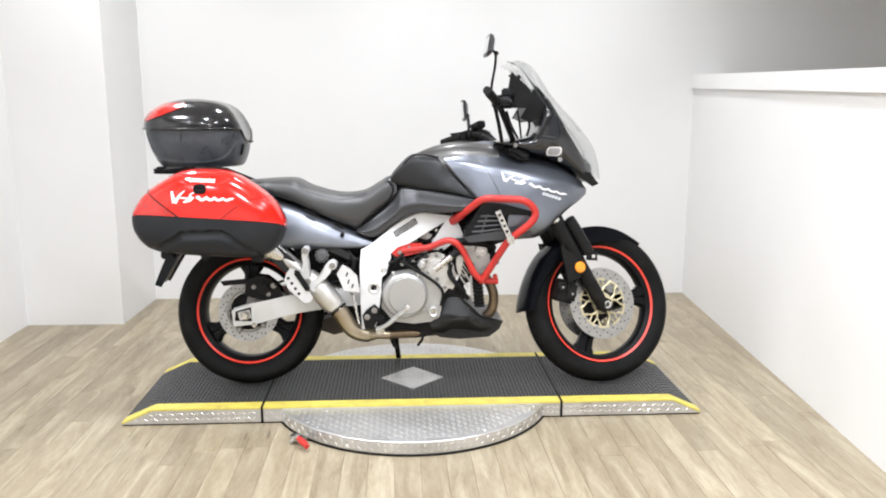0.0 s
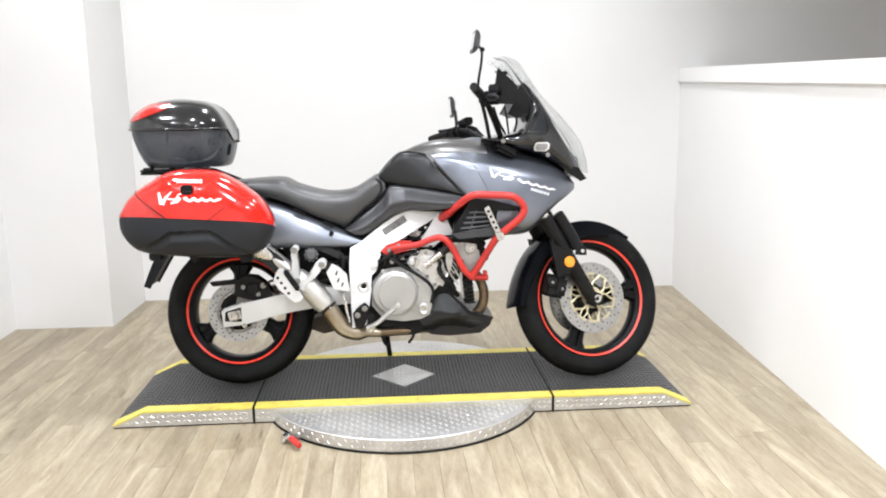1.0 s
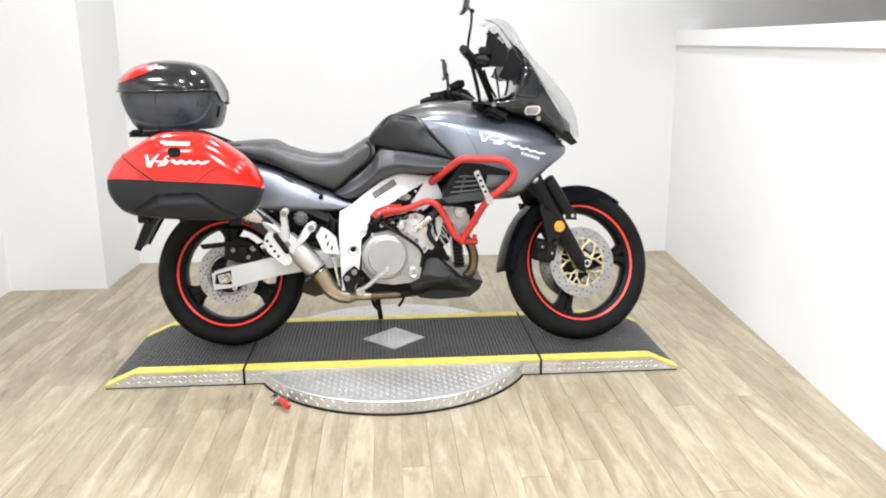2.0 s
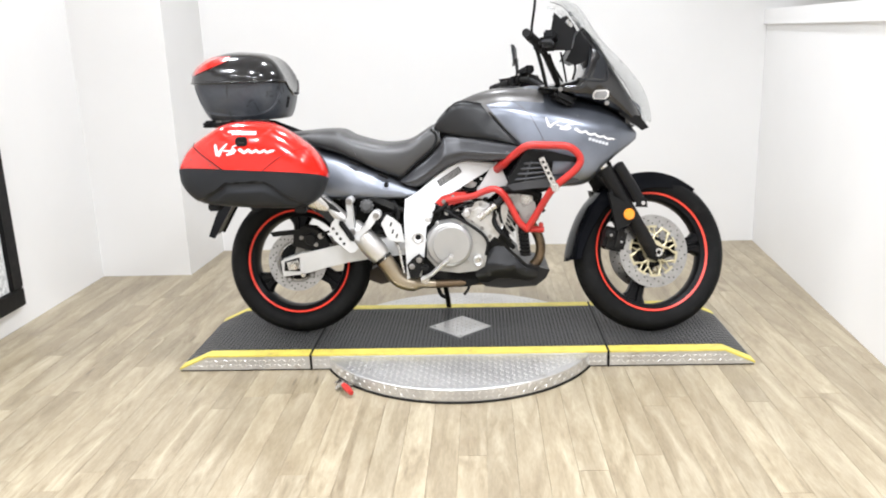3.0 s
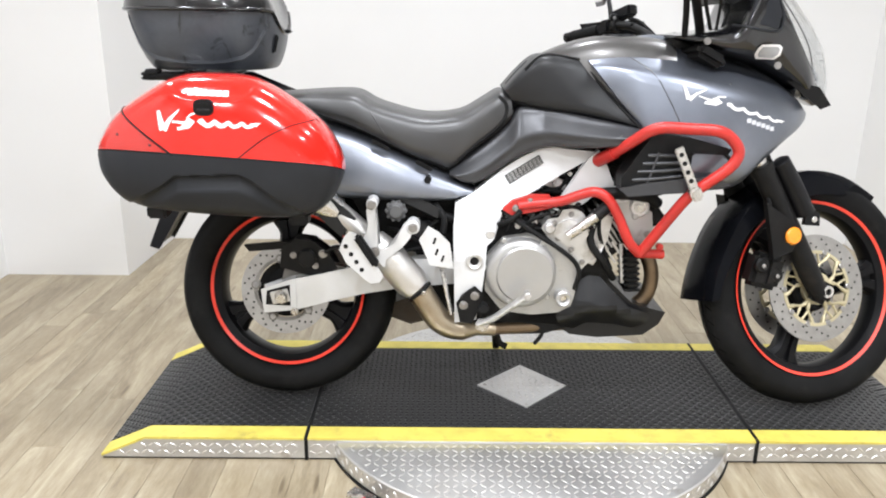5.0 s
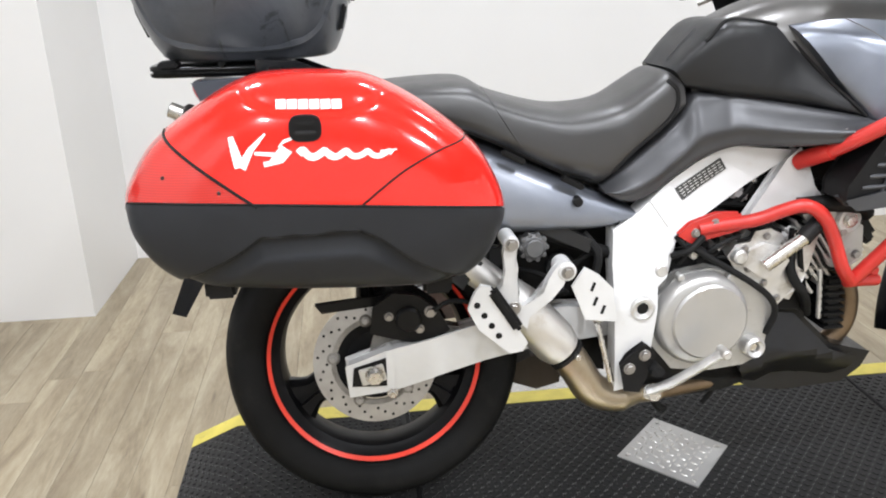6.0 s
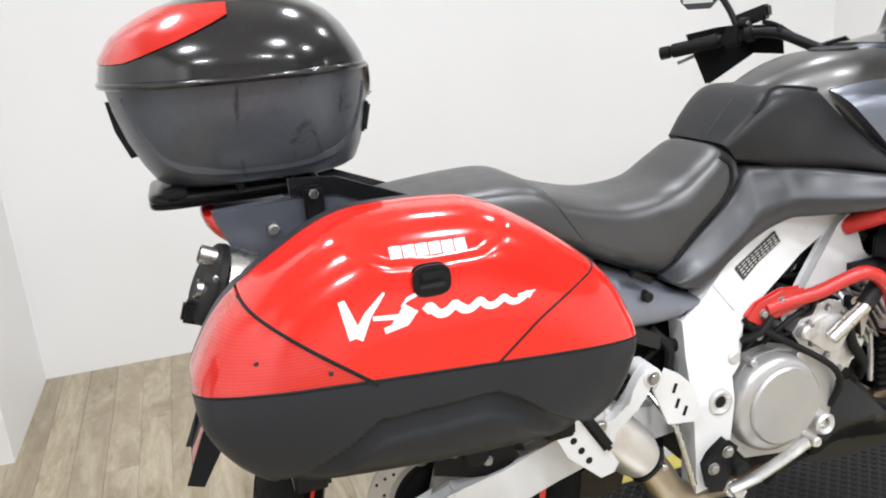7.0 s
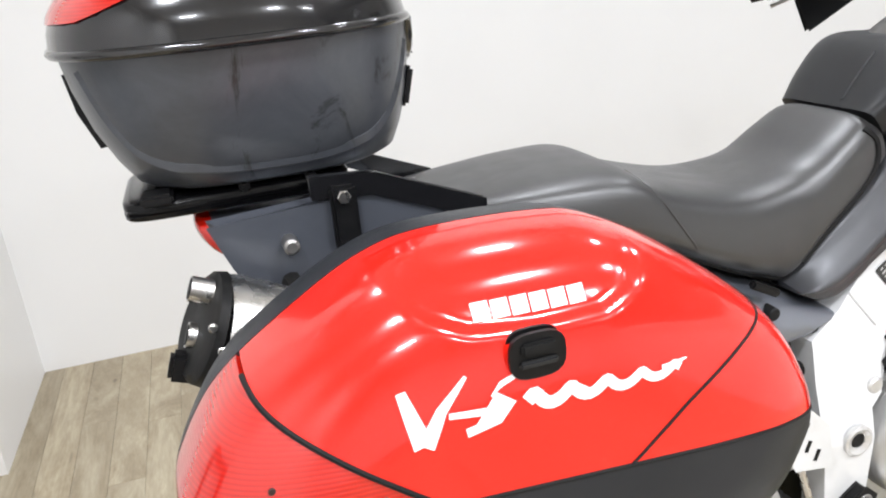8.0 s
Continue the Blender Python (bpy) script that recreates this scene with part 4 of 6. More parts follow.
M_COVER = surface("satin_cast_cover", (0.42, 0.416, 0.407), 0.36, metal=0.6, vary=0.05, bump=0.1, grain=500)
part("clutch_cover", clutch, M_COVER, engine, "round satin silver clutch cover")
part("clutch_dome", drum(0.078, -0.196, -0.2065, 64, (0.673, 0, 0.392), 0.004), M_COVER, engine)
for turn in (56, 118, 172, 318):
    a = radians(turn)
    part("cover_boss", drum(0.008, -0.160, -0.182, 14, (0.664 + 0.101 * math.cos(a), 0, 0.391 + 0.101 * math.sin(a)), 0.002), M_CASTING, engine)
part("sight_ring", lathe([(0.011, -0.16), (0.0225, -0.16), (0.0225, -0.19), (0.018, -0.195), (0.011, -0.19)], 28, (0.782, 0, 0.321)), M_ALLOY, engine)
part("sight_plug", bolt(0.782, -0.176, 0.321, 0.010, 0.008), M_STEEL, engine)


def cylinder_bank(base, top, wide, deep, name):
    """A finned cylinder with its head and cam cover, leaning from base to top in the x-z plane."""
    b, t = Vector((base[0], 0, base[1])), Vector((top[0], 0, top[1]))
    d = (t - b).normalized()
    m = Matrix.Rotation(math.atan2(d.x, d.z), 4, "Y")
    length = (t - b).length
    hold = part(name, box(*((b + t) / 2), wide * 0.8, deep * 0.9, length, 0.01, m), M_MATT, engine)
    for k in range(6):
        p = b + d * (length * (0.12 + 0.09 * k))
        part("fin", box(*p, wide, deep, 0.006, 0.002, m), M_ALLOY, hold)
    part("head", box(*(b + d * length * 0.78), wide * 1.08, deep * 1.02, length * 0.26, 0.012, m), M_ALLOY, hold)
    part("cam_cover", box(*(b + d * length * 0.99), wide * 0.96, deep * 0.94, length * 0.16, 0.014, m), M_MATT, hold)
    side = b + d * length * 0.78
    for u in (-0.38, 0.0, 0.38):
        o = m @ Vector((wide * u, 0, 0.01))
        part("head_bolt", bolt(side.x + o.x, -deep * 0.51, side.z + o.z, 0.008, 0.01), M_BOLT, hold)
    return hold


cylinder_bank((0.80, 0.41), (1.015, 0.57), 0.165, 0.26, "front_cylinder")
part("cam_cap", drum(0.027, -0.12, -0.142, 28, (0.985, 0, 0.566), 0.004), M_ALLOY, engine)
part("cam_cap_bolt", bolt(0.985, -0.142, 0.566, 0.012, 0.01), M_STEEL, engine)
part("side_casting", plate([(0.80, 0.44), (0.83, 0.50), (0.87, 0.545), (0.90, 0.535), (0.89, 0.48), (0.86, 0.42)], -0.155, -0.12, 0.010), M_ALLOY, engine)
cylinder_bank((0.70, 0.44), (0.675, 0.66), 0.15, 0.15, "rear_cylinder")
part("water_pump", plate([(0.722, 0.512), (0.735, 0.532), (0.765, 0.536), (0.775, 0.557), (0.80, 0.561), (0.826, 0.549), (0.838, 0.528), (0.857, 0.520), (0.854, 0.495), (0.886, 0.464), (0.878, 0.440), (0.850, 0.424), (0.828, 0.400), (0.81, 0.430), (0.774, 0.464), (0.74, 0.488)], -0.162, -0.12, 0.010), M_ALLOY, engine)
part("pump_rib", plate([(0.752, 0.500), (0.762, 0.520), (0.79, 0.532), (0.822, 0.524), (0.838, 0.498), (0.822, 0.470), (0.79, 0.472)], -0.172, -0.16, 0.006), M_ALLOY, engine)
part("pump_boss", drum(0.015, -0.16, -0.182, 20, (0.738, 0, 0.514), 0.004), M_ALLOY, engine)
bolts([(0.752, 0.527), (0.796, 0.550), (0.80, 0.452), (0.835, 0.535), (0.845, 0.506), (0.868, 0.458), (0.832, 0.418), (0.763, 0.484)], -0.162, 0.006, 0.007, engine)
part("water_tube", tube([(0.786, -0.185, 0.496), (0.862, -0.19, 0.554)], 0.0135, 14), M_STEEL, engine, "bright water pipe")
part("hose_clip", tube([(0.856, -0.19, 0.550), (0.895, -0.180, 0.582)], 0.0165, 14), M_MATT, engine)
part("coolant_hose", tube(smooth_path([(0.628, -0.16, 0.545), (0.672, -0.175, 0.518), (0.715, -0.182, 0.492), (0.763, -0.185, 0.462), (0.805, -0.183, 0.428), (0.823, -0.178, 0.392), (0.815, -0.165, 0.342)]), 0.0065, 10), M_RUBBER, engine)
part("vacuum_hose", tube(smooth_path([(0.63, -0.12, 0.57), (0.66, -0.155, 0.53), (0.70, -0.145, 0.52), (0.72, -0.08, 0.60)]), 0.007, 8), M_RUBBER, engine)
part("front_hose", tube(smooth_path([(0.87, -0.14, 0.55), (0.85, -0.17, 0.48), (0.89, -0.165, 0.42), (0.93, -0.12, 0.36)]), 0.010, 10), M_RUBBER, engine)
part("spark_lead", tube(smooth_path([(0.70, -0.07, 0.62), (0.76, -0.08, 0.60), (0.80, -0.08, 0.64), (0.84, -0.06, 0.70)]), 0.006, 8), M_RUBBER, engine)
part("throttle_body", box(0.79, -0.02, 0.65, 0.10, 0.12, 0.07, 0.02), M_MATT, engine)
part("dark_filler", plate([(0.62, 0.56), (0.70, 0.65), (0.84, 0.72), (0.98, 0.72), (1.14, 0.68), (1.12, 0.62), (1.0, 0.58), (0.80, 0.56)], -0.05, 0.10, 0.02), M_MATT, engine)
for pts, r, mat in (([(0.69, -0.13, 0.60), (0.73, -0.14, 0.635), (0.78, -0.12, 0.66)], 0.010, M_RUBBER), ([(0.74, -0.12, 0.69), (0.78, -0.14, 0.665), (0.85, -0.12, 0.66)], 0.006, M_STEEL), ([(0.66, -0.12, 0.57), (0.72, -0.15, 0.585), (0.79, -0.15, 0.565), (0.86, -0.13, 0.58)], 0.008, M_RUBBER), ([(0.60, -0.16, 0.52), (0.63, -0.175, 0.535), (0.66, -0.17, 0.56)], 0.007, M_RUBBER), ([(0.86, -0.13, 0.70), (0.90, -0.15, 0.64), (0.96, -0.13, 0.63), (1.04, -0.10, 0.64)], 0.009, M_RUBBER), ([(0.89, -0.15, 0.60), (0.95, -0.16, 0.615), (1.02, -0.14, 0.60)], 0.013, M_MATT)):
    part("engine_hose", tube(smooth_path([(x, y + (0.06 if z > 0.575 else 0.0), z) for x, y, z in pts]), r, 8), mat, engine)
for ex, ez, ew, eh in ((0.70, 0.615, 0.04, 0.03), (0.75, 0.64, 0.035, 0.025), (0.805, 0.62, 0.03, 0.035), (0.655, 0.545, 0.035, 0.04), (0.93, 0.655, 0.06, 0.03), (1.03, 0.66, 0.07, 0.03)):
    part("engine_fitting", box(ex, -0.07, ez, ew, 0.05, eh, 0.007, Matrix.Rotation(radians(25), 4, "Y")), M_ALLOY if ex < 0.8 else M_MATT, engine)
cooler = part("oil_cooler", box(0.978, -0.10, 0.392, 0.034, 0.08, 0.12, 0.006, Matrix.Rotation(radians(-6), 4, "Y")), M_MATT, bike, "black finned oil cooler")
for k in range(7):
    part("cooler_fin", box(0.982 - 0.0015 * k, -0.105, 0.340 + 0.0155 * k, 0.046, 0.085, 0.007, 0.002), M_BLACK, cooler)

part("header_pipe", tube(smooth_path([(0.985, -0.05, 0.48), (1.03, -0.085, 0.425), (1.048, -0.09, 0.36), (1.03, -0.085, 0.295), (0.96, -0.075, 0.245)]), 0.021, 14), M_HEADER, bike, "heat-browned front header pipe")
BELLY = [(0.66, 0.266), (0.764, 0.276), (0.822, 0.362), (0.846, 0.388), (0.90, 0.384), (0.925, 0.357), (0.988, 0.299), (1.082, 0.272), (1.066, 0.238), (1.024, 0.206), (0.894, 0.198), (0.815, 0.207), (0.77, 0.236), (0.66, 0.246)]
INNER = [(0.775, 0.270), (0.832, 0.350), (0.853, 0.374), (0.89, 0.370), (0.912, 0.347), (0.97, 0.290), (1.03, 0.268), (1.02, 0.250), (0.985, 0.232), (0.894, 0.220), (0.828, 0.226), (0.79, 0.244)]


def belly_side(x, z):
    """A ridge runs down the belly pan's side towards its nose; the faces fall away above and below it."""
    ridge = between(x, (0.78, 0.87, 0.93, 1.03), (0.262, 0.305, 0.295, 0.258))
    return 0.42 * max(0.0, z - ridge) + 0.55 * max(0.0, ridge - z) + 0.10 * max(0.0, x - 0.93)


belly = part("belly_pan", plate(BELLY, -0.135, 0.135, 0.012), M_BELLY, bike, "black plastic belly pan", 30)
part("belly_face", bend(plate(INNER, -0.168, -0.11, 0.006), belly_side, tuple(0.23 + 0.012 * k for k in range(12)), (0.82, 0.86, 0.90, 0.94, 0.98)), M_BELLY, belly, angle=24)
part("belly_scoop", plate([(0.93, 0.236), (0.985, 0.252), (1.04, 0.268), (1.055, 0.262), (1.03, 0.240), (0.985, 0.226)], -0.137, -0.11, 0.004), M_BELLY, belly)
part("belly_bolt", bolt(0.93, -0.135, 0.325, 0.007, 0.006), M_STEEL, belly)
part("sump", plate([(0.58, 0.222), (0.60, 0.262), (0.74, 0.268), (0.78, 0.225), (0.70, 0.212)], -0.12, 0.12, 0.01), M_MATT, engine)

part("head_casting", plate([(0.905, 0.535), (0.925, 0.566), (0.973, 0.574), (1.012, 0.545), (1.018, 0.495), (0.985, 0.468), (0.945, 0.475)], -0.134, -0.10, 0.010), M_CASTING, engine)
FIN_TURN = Matrix.Rotation(math.atan2(0.8, 0.6), 4, "Y")
part("barrel", box(0.905, -0.115, 0.505, 0.075, 0.05, 0.10, 0.008, FIN_TURN), M_MATT, engine)
for k in range(8):
    part("barrel_fin", box(0.868 + 0.0105 * k, -0.120, 0.477 + 0.0079 * k, 0.092, 0.058, 0.0055, 0.0015, FIN_TURN), M_CASTING, engine)
# black tube stands for the shade between cylinder head and cowl
part("head_shadow", tube(smooth_path([(0.87, -0.135, 0.60), (0.93, -0.145, 0.605), (1.0, -0.135, 0.595), (1.04, -0.11, 0.57)]), 0.017, 10), M_RUBBER, engine)
for hx, hz, hr in ((0.655, 0.515, 0.010), (0.675, 0.535, 0.008), (0.70, 0.525, 0.009), (0.66, 0.552, 0.008), (0.735, 0.575, 0.010), (0.77, 0.565, 0.008), (0.705, 0.56, 0.007), (0.80, 0.578, 0.009)):
    part("engine_fitting", drum(hr, -0.10, -0.150, 12, (hx, 0, hz), 0.002), M_ALLOY if hr > 0.0085 else M_MATT, engine)
for pts in ([(0.66, -0.15, 0.50), (0.69, -0.165, 0.535), (0.74, -0.16, 0.555)], [(0.70, -0.14, 0.585), (0.74, -0.15, 0.60), (0.80, -0.14, 0.59), (0.85, -0.15, 0.60)], [(0.62, -0.15, 0.50), (0.63, -0.165, 0.53), (0.61, -0.155, 0.56)], [(0.855, -0.15, 0.56), (0.85, -0.165, 0.51), (0.87, -0.155, 0.45), (0.90, -0.14, 0.40)], [(0.875, -0.15, 0.55), (0.875, -0.16, 0.50), (0.895, -0.15, 0.44), (0.92, -0.13, 0.39)]):
    part("engine_hose", tube(smooth_path([(x, y + (0.06 if z > 0.575 else 0.0), z) for x, y, z in pts]), 0.0055, 8), M_RUBBER, engine)
for pts in ([(0.70, 0.508), (0.722, 0.505), (0.745, 0.487), (0.775, 0.466)], [(0.862, 0.520), (0.858, 0.497), (0.890, 0.466), (0.884, 0.436)], [(0.742, 0.540), (0.768, 0.545), (0.778, 0.565), (0.805, 0.568), (0.832, 0.556)], [(0.90, 0.532), (0.922, 0.503), (0.942, 0.472), (0.984, 0.462)]):
    part("case_gasket", tube(smooth_path([(x, -0.150, z) for x, z in pts], 4), 0.004, 6), M_RUBBER, engine)
part("water_pipe", tube(smooth_path([(0.945, -0.125, 0.46), (0.948, -0.130, 0.41), (0.955, -0.128, 0.35)], 5), 0.006, 8), M_ALLOY, engine)
part("window_fitting", box(0.775, -0.07, 0.615, 0.04, 0.03, 0.025, 0.006, Matrix.Rotation(radians(20), 4, "Y")), M_ALLOY, engine)
part("window_fitting", box(0.80, -0.08, 0.645, 0.012, 0.02, 0.012, 0.003), M_STEEL, engine)
engine.location = (0.002, 0.0, 0.007)

# black plate added to fill the dark gap between swingarm and frame
part("pivot_block", plate([(0.425, 0.262), (0.415, 0.352), (0.49, 0.36), (0.50, 0.25)], -0.06, 0.08, 0.01), M_MATT, bike, "black filler plate added in the dark gap behind the swingarm")
# exhaust
exhaust = part("exhaust_pipe", tube(smooth_path([(0.60, -0.15, 0.224), (0.535, -0.163, 0.230), (0.480, -0.168, 0.238), (0.442, -0.173, 0.262), (0.416, -0.176, 0.302), (0.39, -0.177, 0.342)], 8), [0.018] * 6 + [0.018 + 0.015 * min(1.0, n / 5) + 0.002 * min(1.0, max(0.0, (n - 6) / 12)) for n in range(35)], 20), M_PIPE, bike, "heat-tinted exhaust pipe")
# browned steel; its dark colour also carries the shade under the engine
part("lower_pipe", tube(smooth_path([(0.86, -0.09, 0.222), (0.70, -0.125, 0.222), (0.595, -0.15, 0.2245)], 8), 0.0165, 16), M_HEADER, exhaust, "heat-browned lower exhaust pipe, also darkened for the shade under the engine")
part("pipe_joint", tube([(0.3925, -0.178, 0.339), (0.3875, -0.177, 0.3445)], 0.0385, 24), M_MATT, exhaust)
part("clamp_bolt", drum(0.006, -0.222, -0.205, 10, (0.402, 0, 0.352), 0.001), M_STEEL, exhaust)
part("link_pipe", tube([(0.38, -0.177, 0.352), (0.366, -0.177, 0.369), (0.30, -0.172, 0.443), (0.262, -0.168, 0.482)], [0.039, 0.046, 0.046, 0.036], 28), M_SATIN, exhaust, "satin steel silencer link pipe")
part("upper_pipe", tube([(0.268, -0.168, 0.476), (0.15, -0.152, 0.572)], 0.030, 20), M_SATIN, exhaust)
silencer = part("silencer", tube([(0.17, -0.152, 0.557), (0.10, -0.155, 0.598), (0.06, -0.16, 0.620), (-0.29, -0.185, 0.799), (-0.30, -0.187, 0.804)], [0.034, 0.046, 0.058, 0.0585, 0.056], 28), M_STEEL, bike, "brushed steel silencer behind the luggage case")
part("silencer_cap", tube([(-0.300, -0.187, 0.804), (-0.310, -0.188, 0.809), (-0.315, -0.189, 0.812)], [0.059, 0.057, 0.050], 28), M_MATT, silencer)
for oz, ox in ((0.845, -0.300), (0.798, -0.312)):
    part("tail_spout", tube([(ox + 0.01, -0.189, oz - 0.004), (ox - 0.014, -0.19, oz + 0.007)], 0.013, 18), M_STEEL, silencer)
    part("spout_bore", tube([(ox - 0.0136, -0.19, oz + 0.0068), (ox - 0.0147, -0.19, oz + 0.0073)], 0.0105, 18), M_MATT, silencer)
part("cap_bracket", box(-0.335, -0.19, 0.772, 0.03, 0.02, 0.03, 0.004, Matrix.Rotation(radians(20), 4, "Y")), M_BLACK, silencer)
for k in range(3):
    part("cap_rivet", drum(0.0045, -0.245, -0.249, 10, (-0.298 + 0.004 * k, 0, 0.83 - 0.025 * k), 0.001), M_STEEL, silencer)
part("silencer_shield", plate([(0.085, 0.585), (0.12, 0.625), (0.215, 0.545), (0.18, 0.50)], -0.185, -0.172, 0.004), M_PADGREY, silencer)
part("tail_side", plate([(-0.278, 0.878), (-0.10, 0.888), (-0.02, 0.868), (-0.01, 0.81), (-0.08, 0.80), (-0.16, 0.785), (-0.235, 0.792), (-0.262, 0.838)], -0.110, -0.08, 0.008), M_TAILSIDE, bike, "dark blue-grey tail side panel")
part("tail_side_lip", plate([(-0.237, 0.794), (-0.16, 0.789), (-0.10, 0.812), (-0.12, 0.790), (-0.17, 0.764), (-0.225, 0.768)], -0.114, -0.08, 0.006), M_BLACK, bike)
part("collector_box", plate([(0.315, 0.232), (0.305, 0.252), (0.35, 0.272), (0.405, 0.25), (0.40, 0.225), (0.36, 0.215)], -0.06, 0.10, 0.014), surface("rusty_collector_steel", (0.032, 0.023, 0.016), 0.55, metal=0.5, vary=0.35, dirt=(0.03, 0.026, 0.023)), bike, "rusty exhaust collector under the swingarm")
part("side_stand", tube([(0.52, 0.13, 0.235), (0.36, 0.15, 0.225), (0.235, 0.17, 0.245)], 0.014, 10), M_MATT, bike, "black folded centre stand tube")
part("stand_foot", drum(0.022, 0.15, 0.185, 14, (0.232, 0, 0.245)), M_MATT, bike)
part("prop_stand", tube([(0.60, 0.12, 0.25), (0.625, 0.20, 0.12), (0.64, 0.245, -0.018)], [0.014, 0.012, 0.012], 10), M_MATT, bike, "black side stand reaching the platform")
part("drain_hose", tube(smooth_path([(0.58, -0.10, 0.225), (0.605, -0.105, 0.205), (0.62, -0.10, 0.165), (0.64, -0.10, 0.152)]), 0.009, 8), M_RUBBER, bike, "black drain hose under the engine")
part("drain_hose", tube(smooth_path([(0.735, -0.10, 0.225), (0.74, -0.11, 0.195), (0.72, -0.11, 0.165)]), 0.006, 8), M_RUBBER, bike)

# seat, tail, tank, cowls
def skin(bm):
    bm.normal_update()
    return BVHTree.FromBMesh(bm)


def on_skin(tree, x, z, lift=0.001, back=False):
    """The point of a skin's right side at x, z, lifted off it."""
    p, n, _, _ = tree.ray_cast(Vector((x, -2.0, z)), Vector((0, 1, 0)))
    if p is None:
        p, n, _, _ = tree.find_nearest(Vector((x, -0.4, z)))
    if n.y > 0:
        n = -n
    return p + n * lift


def seam_on(tree, points, r=0.0016, lift=0.0, steps=6):
    path = smooth_path([Vector((x, 0, z)) for x, z in points], steps)
    return tube([on_skin(tree, p.x, p.z, lift) for p in path], r, 6)


# seat
SEAT = [(-0.06, 0.840, -0.05, 0.855, 0.09), (0.06, 0.822, 0.05, 0.862, 0.125), (0.14, 0.797, 0.14, 0.868, 0.142), (0.217, 0.770, 0.213, 0.866, 0.148), (0.29, 0.737, 0.27, 0.838, 0.148), (0.377, 0.693, 0.377, 0.809, 0.142), (0.43, 0.673, 0.45, 0.807, 0.134), (0.472, 0.659, 0.51, 0.820, 0.126), (0.535, 0.712, 0.565, 0.852, 0.120), (0.597, 0.757, 0.605, 0.874, 0.112), (0.640, 0.80, 0.630, 0.862, 0.102)]
seat_bm = body([(*st, 0.88) for st in SEAT], 52, 3.9, 6)
SEAT_SKIN = skin(seat_bm)
seat = part("seat", seat_bm, M_SEAT, bike, "black vinyl dual seat with a stepped pillion pad")
part("seat_edge", seam_on(SEAT_SKIN, [(0.600, 0.858), (0.618, 0.838), (0.616, 0.806), (0.588, 0.772), (0.54, 0.735), (0.49, 0.690)], 0.0055, -0.001), M_RUBBER, seat)
part("seat_lower_edge", seam_on(SEAT_SKIN, [(0.07, 0.826), (0.217, 0.776), (0.377, 0.700), (0.465, 0.668)], 0.005, -0.001), M_RUBBER, seat)
part("seat_welt", seam_on(SEAT_SKIN, [(0.235, 0.855), (0.27, 0.80), (0.30, 0.755)], 0.002, -0.0006), M_SEAT, seat)
for px, pz in ((0.285, 0.742), (0.40, 0.688)):
    part("seat_clip", box(px, -0.148, pz - 0.006, 0.05, 0.012, 0.012, 0.003, Matrix.Rotation(radians(27), 4, "Y")), M_BLACK, seat)
TAIL = [(-0.262, 0.835, -0.285, 0.882, 0.055, 0.9), (-0.19, 0.768, -0.20, 0.876, 0.095, 0.85), (0.0, 0.635, 0.0, 0.842, 0.148, 0.78), (0.112, 0.590, 0.112, 0.797, 0.168, 0.76), (0.219, 0.580, 0.221, 0.765, 0.174, 0.76), (0.35, 0.578, 0.345, 0.706, 0.172, 0.80), (0.468, 0.580, 0.455, 0.655, 0.158, 0.84), (0.535, 0.600, 0.54, 0.612, 0.138, 0.95)]
tail = part("tail_cowl", body(TAIL, 32, 4.0, 5), M_TAIL, bike, "grey-blue painted tail cowl")
part("tail_grommet", drum(0.0095, -0.135, -0.158, 16, (0.411, 0, 0.645), 0.002), M_RUBBER, tail)
part("tail_lamp", body([(-0.262, 0.815, -0.280, 0.882, 0.060), (-0.282, 0.832, -0.300, 0.880, 0.052), (-0.294, 0.846, -0.304, 0.872, 0.04)], 20, 3), M_LENS, tail, "red tail lamp lens")
part("luggage_hook", drum(0.009, -0.10, -0.136, 16, (-0.205, 0, 0.855), 0.003), M_BOLT, tail)
# rear mudguard with reflector
mud = part("rear_mudguard", plate([(-0.20, 0.74), (-0.258, 0.60), (-0.312, 0.52), (-0.372, 0.422), (-0.386, 0.427), (-0.354, 0.50), (-0.300, 0.61), (-0.272, 0.70)], -0.032, 0.105, 0.012), M_FENDER, bike, "dark plastic rear mudguard")
part("mudguard_reflector", box(-0.366, 0.0, 0.478, 0.006, 0.05, 0.06, 0.002, Matrix.Rotation(radians(28), 4, "Y")), M_LENS, mud, "red reflector")

TANK = [(0.66, 0.80, 0.69, 0.955, 0.06, 0.8), (0.73, 0.76, 0.755, 0.984, 0.095, 0.8), (0.80, 0.76, 0.82, 1.005, 0.125, 0.75), (0.88, 0.76, 0.89, 1.016, 0.145, 0.72), (1.0, 0.76, 1.0, 1.014, 0.16, 0.70), (1.06, 0.80, 1.06, 1.002, 0.15, 0.75)]
tank = part("fuel_tank", body(TANK, 44, 3.6, 6), M_TANKTOP, bike, "dark grey metallic fuel tank")
PAD = [(0.640, 0.842, 0.612, 0.878, 0.092, 1.0), (0.68, 0.832, 0.650, 0.921, 0.110, 0.99), (0.735, 0.820, 0.70, 0.963, 0.128, 0.93), (0.80, 0.812, 0.755, 0.966, 0.143, 0.80), (0.86, 0.803, 0.822, 0.958, 0.158, 0.60), (0.915, 0.793, 0.885, 0.88, 0.172, 0.75), (0.965, 0.785, 0.955, 0.80, 0.180, 1.0)]
pad_bm = body(PAD, 40, 6.0, 5)
PAD_SKIN = skin(pad_bm)
pad = part("tank_pad", pad_bm, M_PADGREY, tank, "dark grey textured tank side panel")
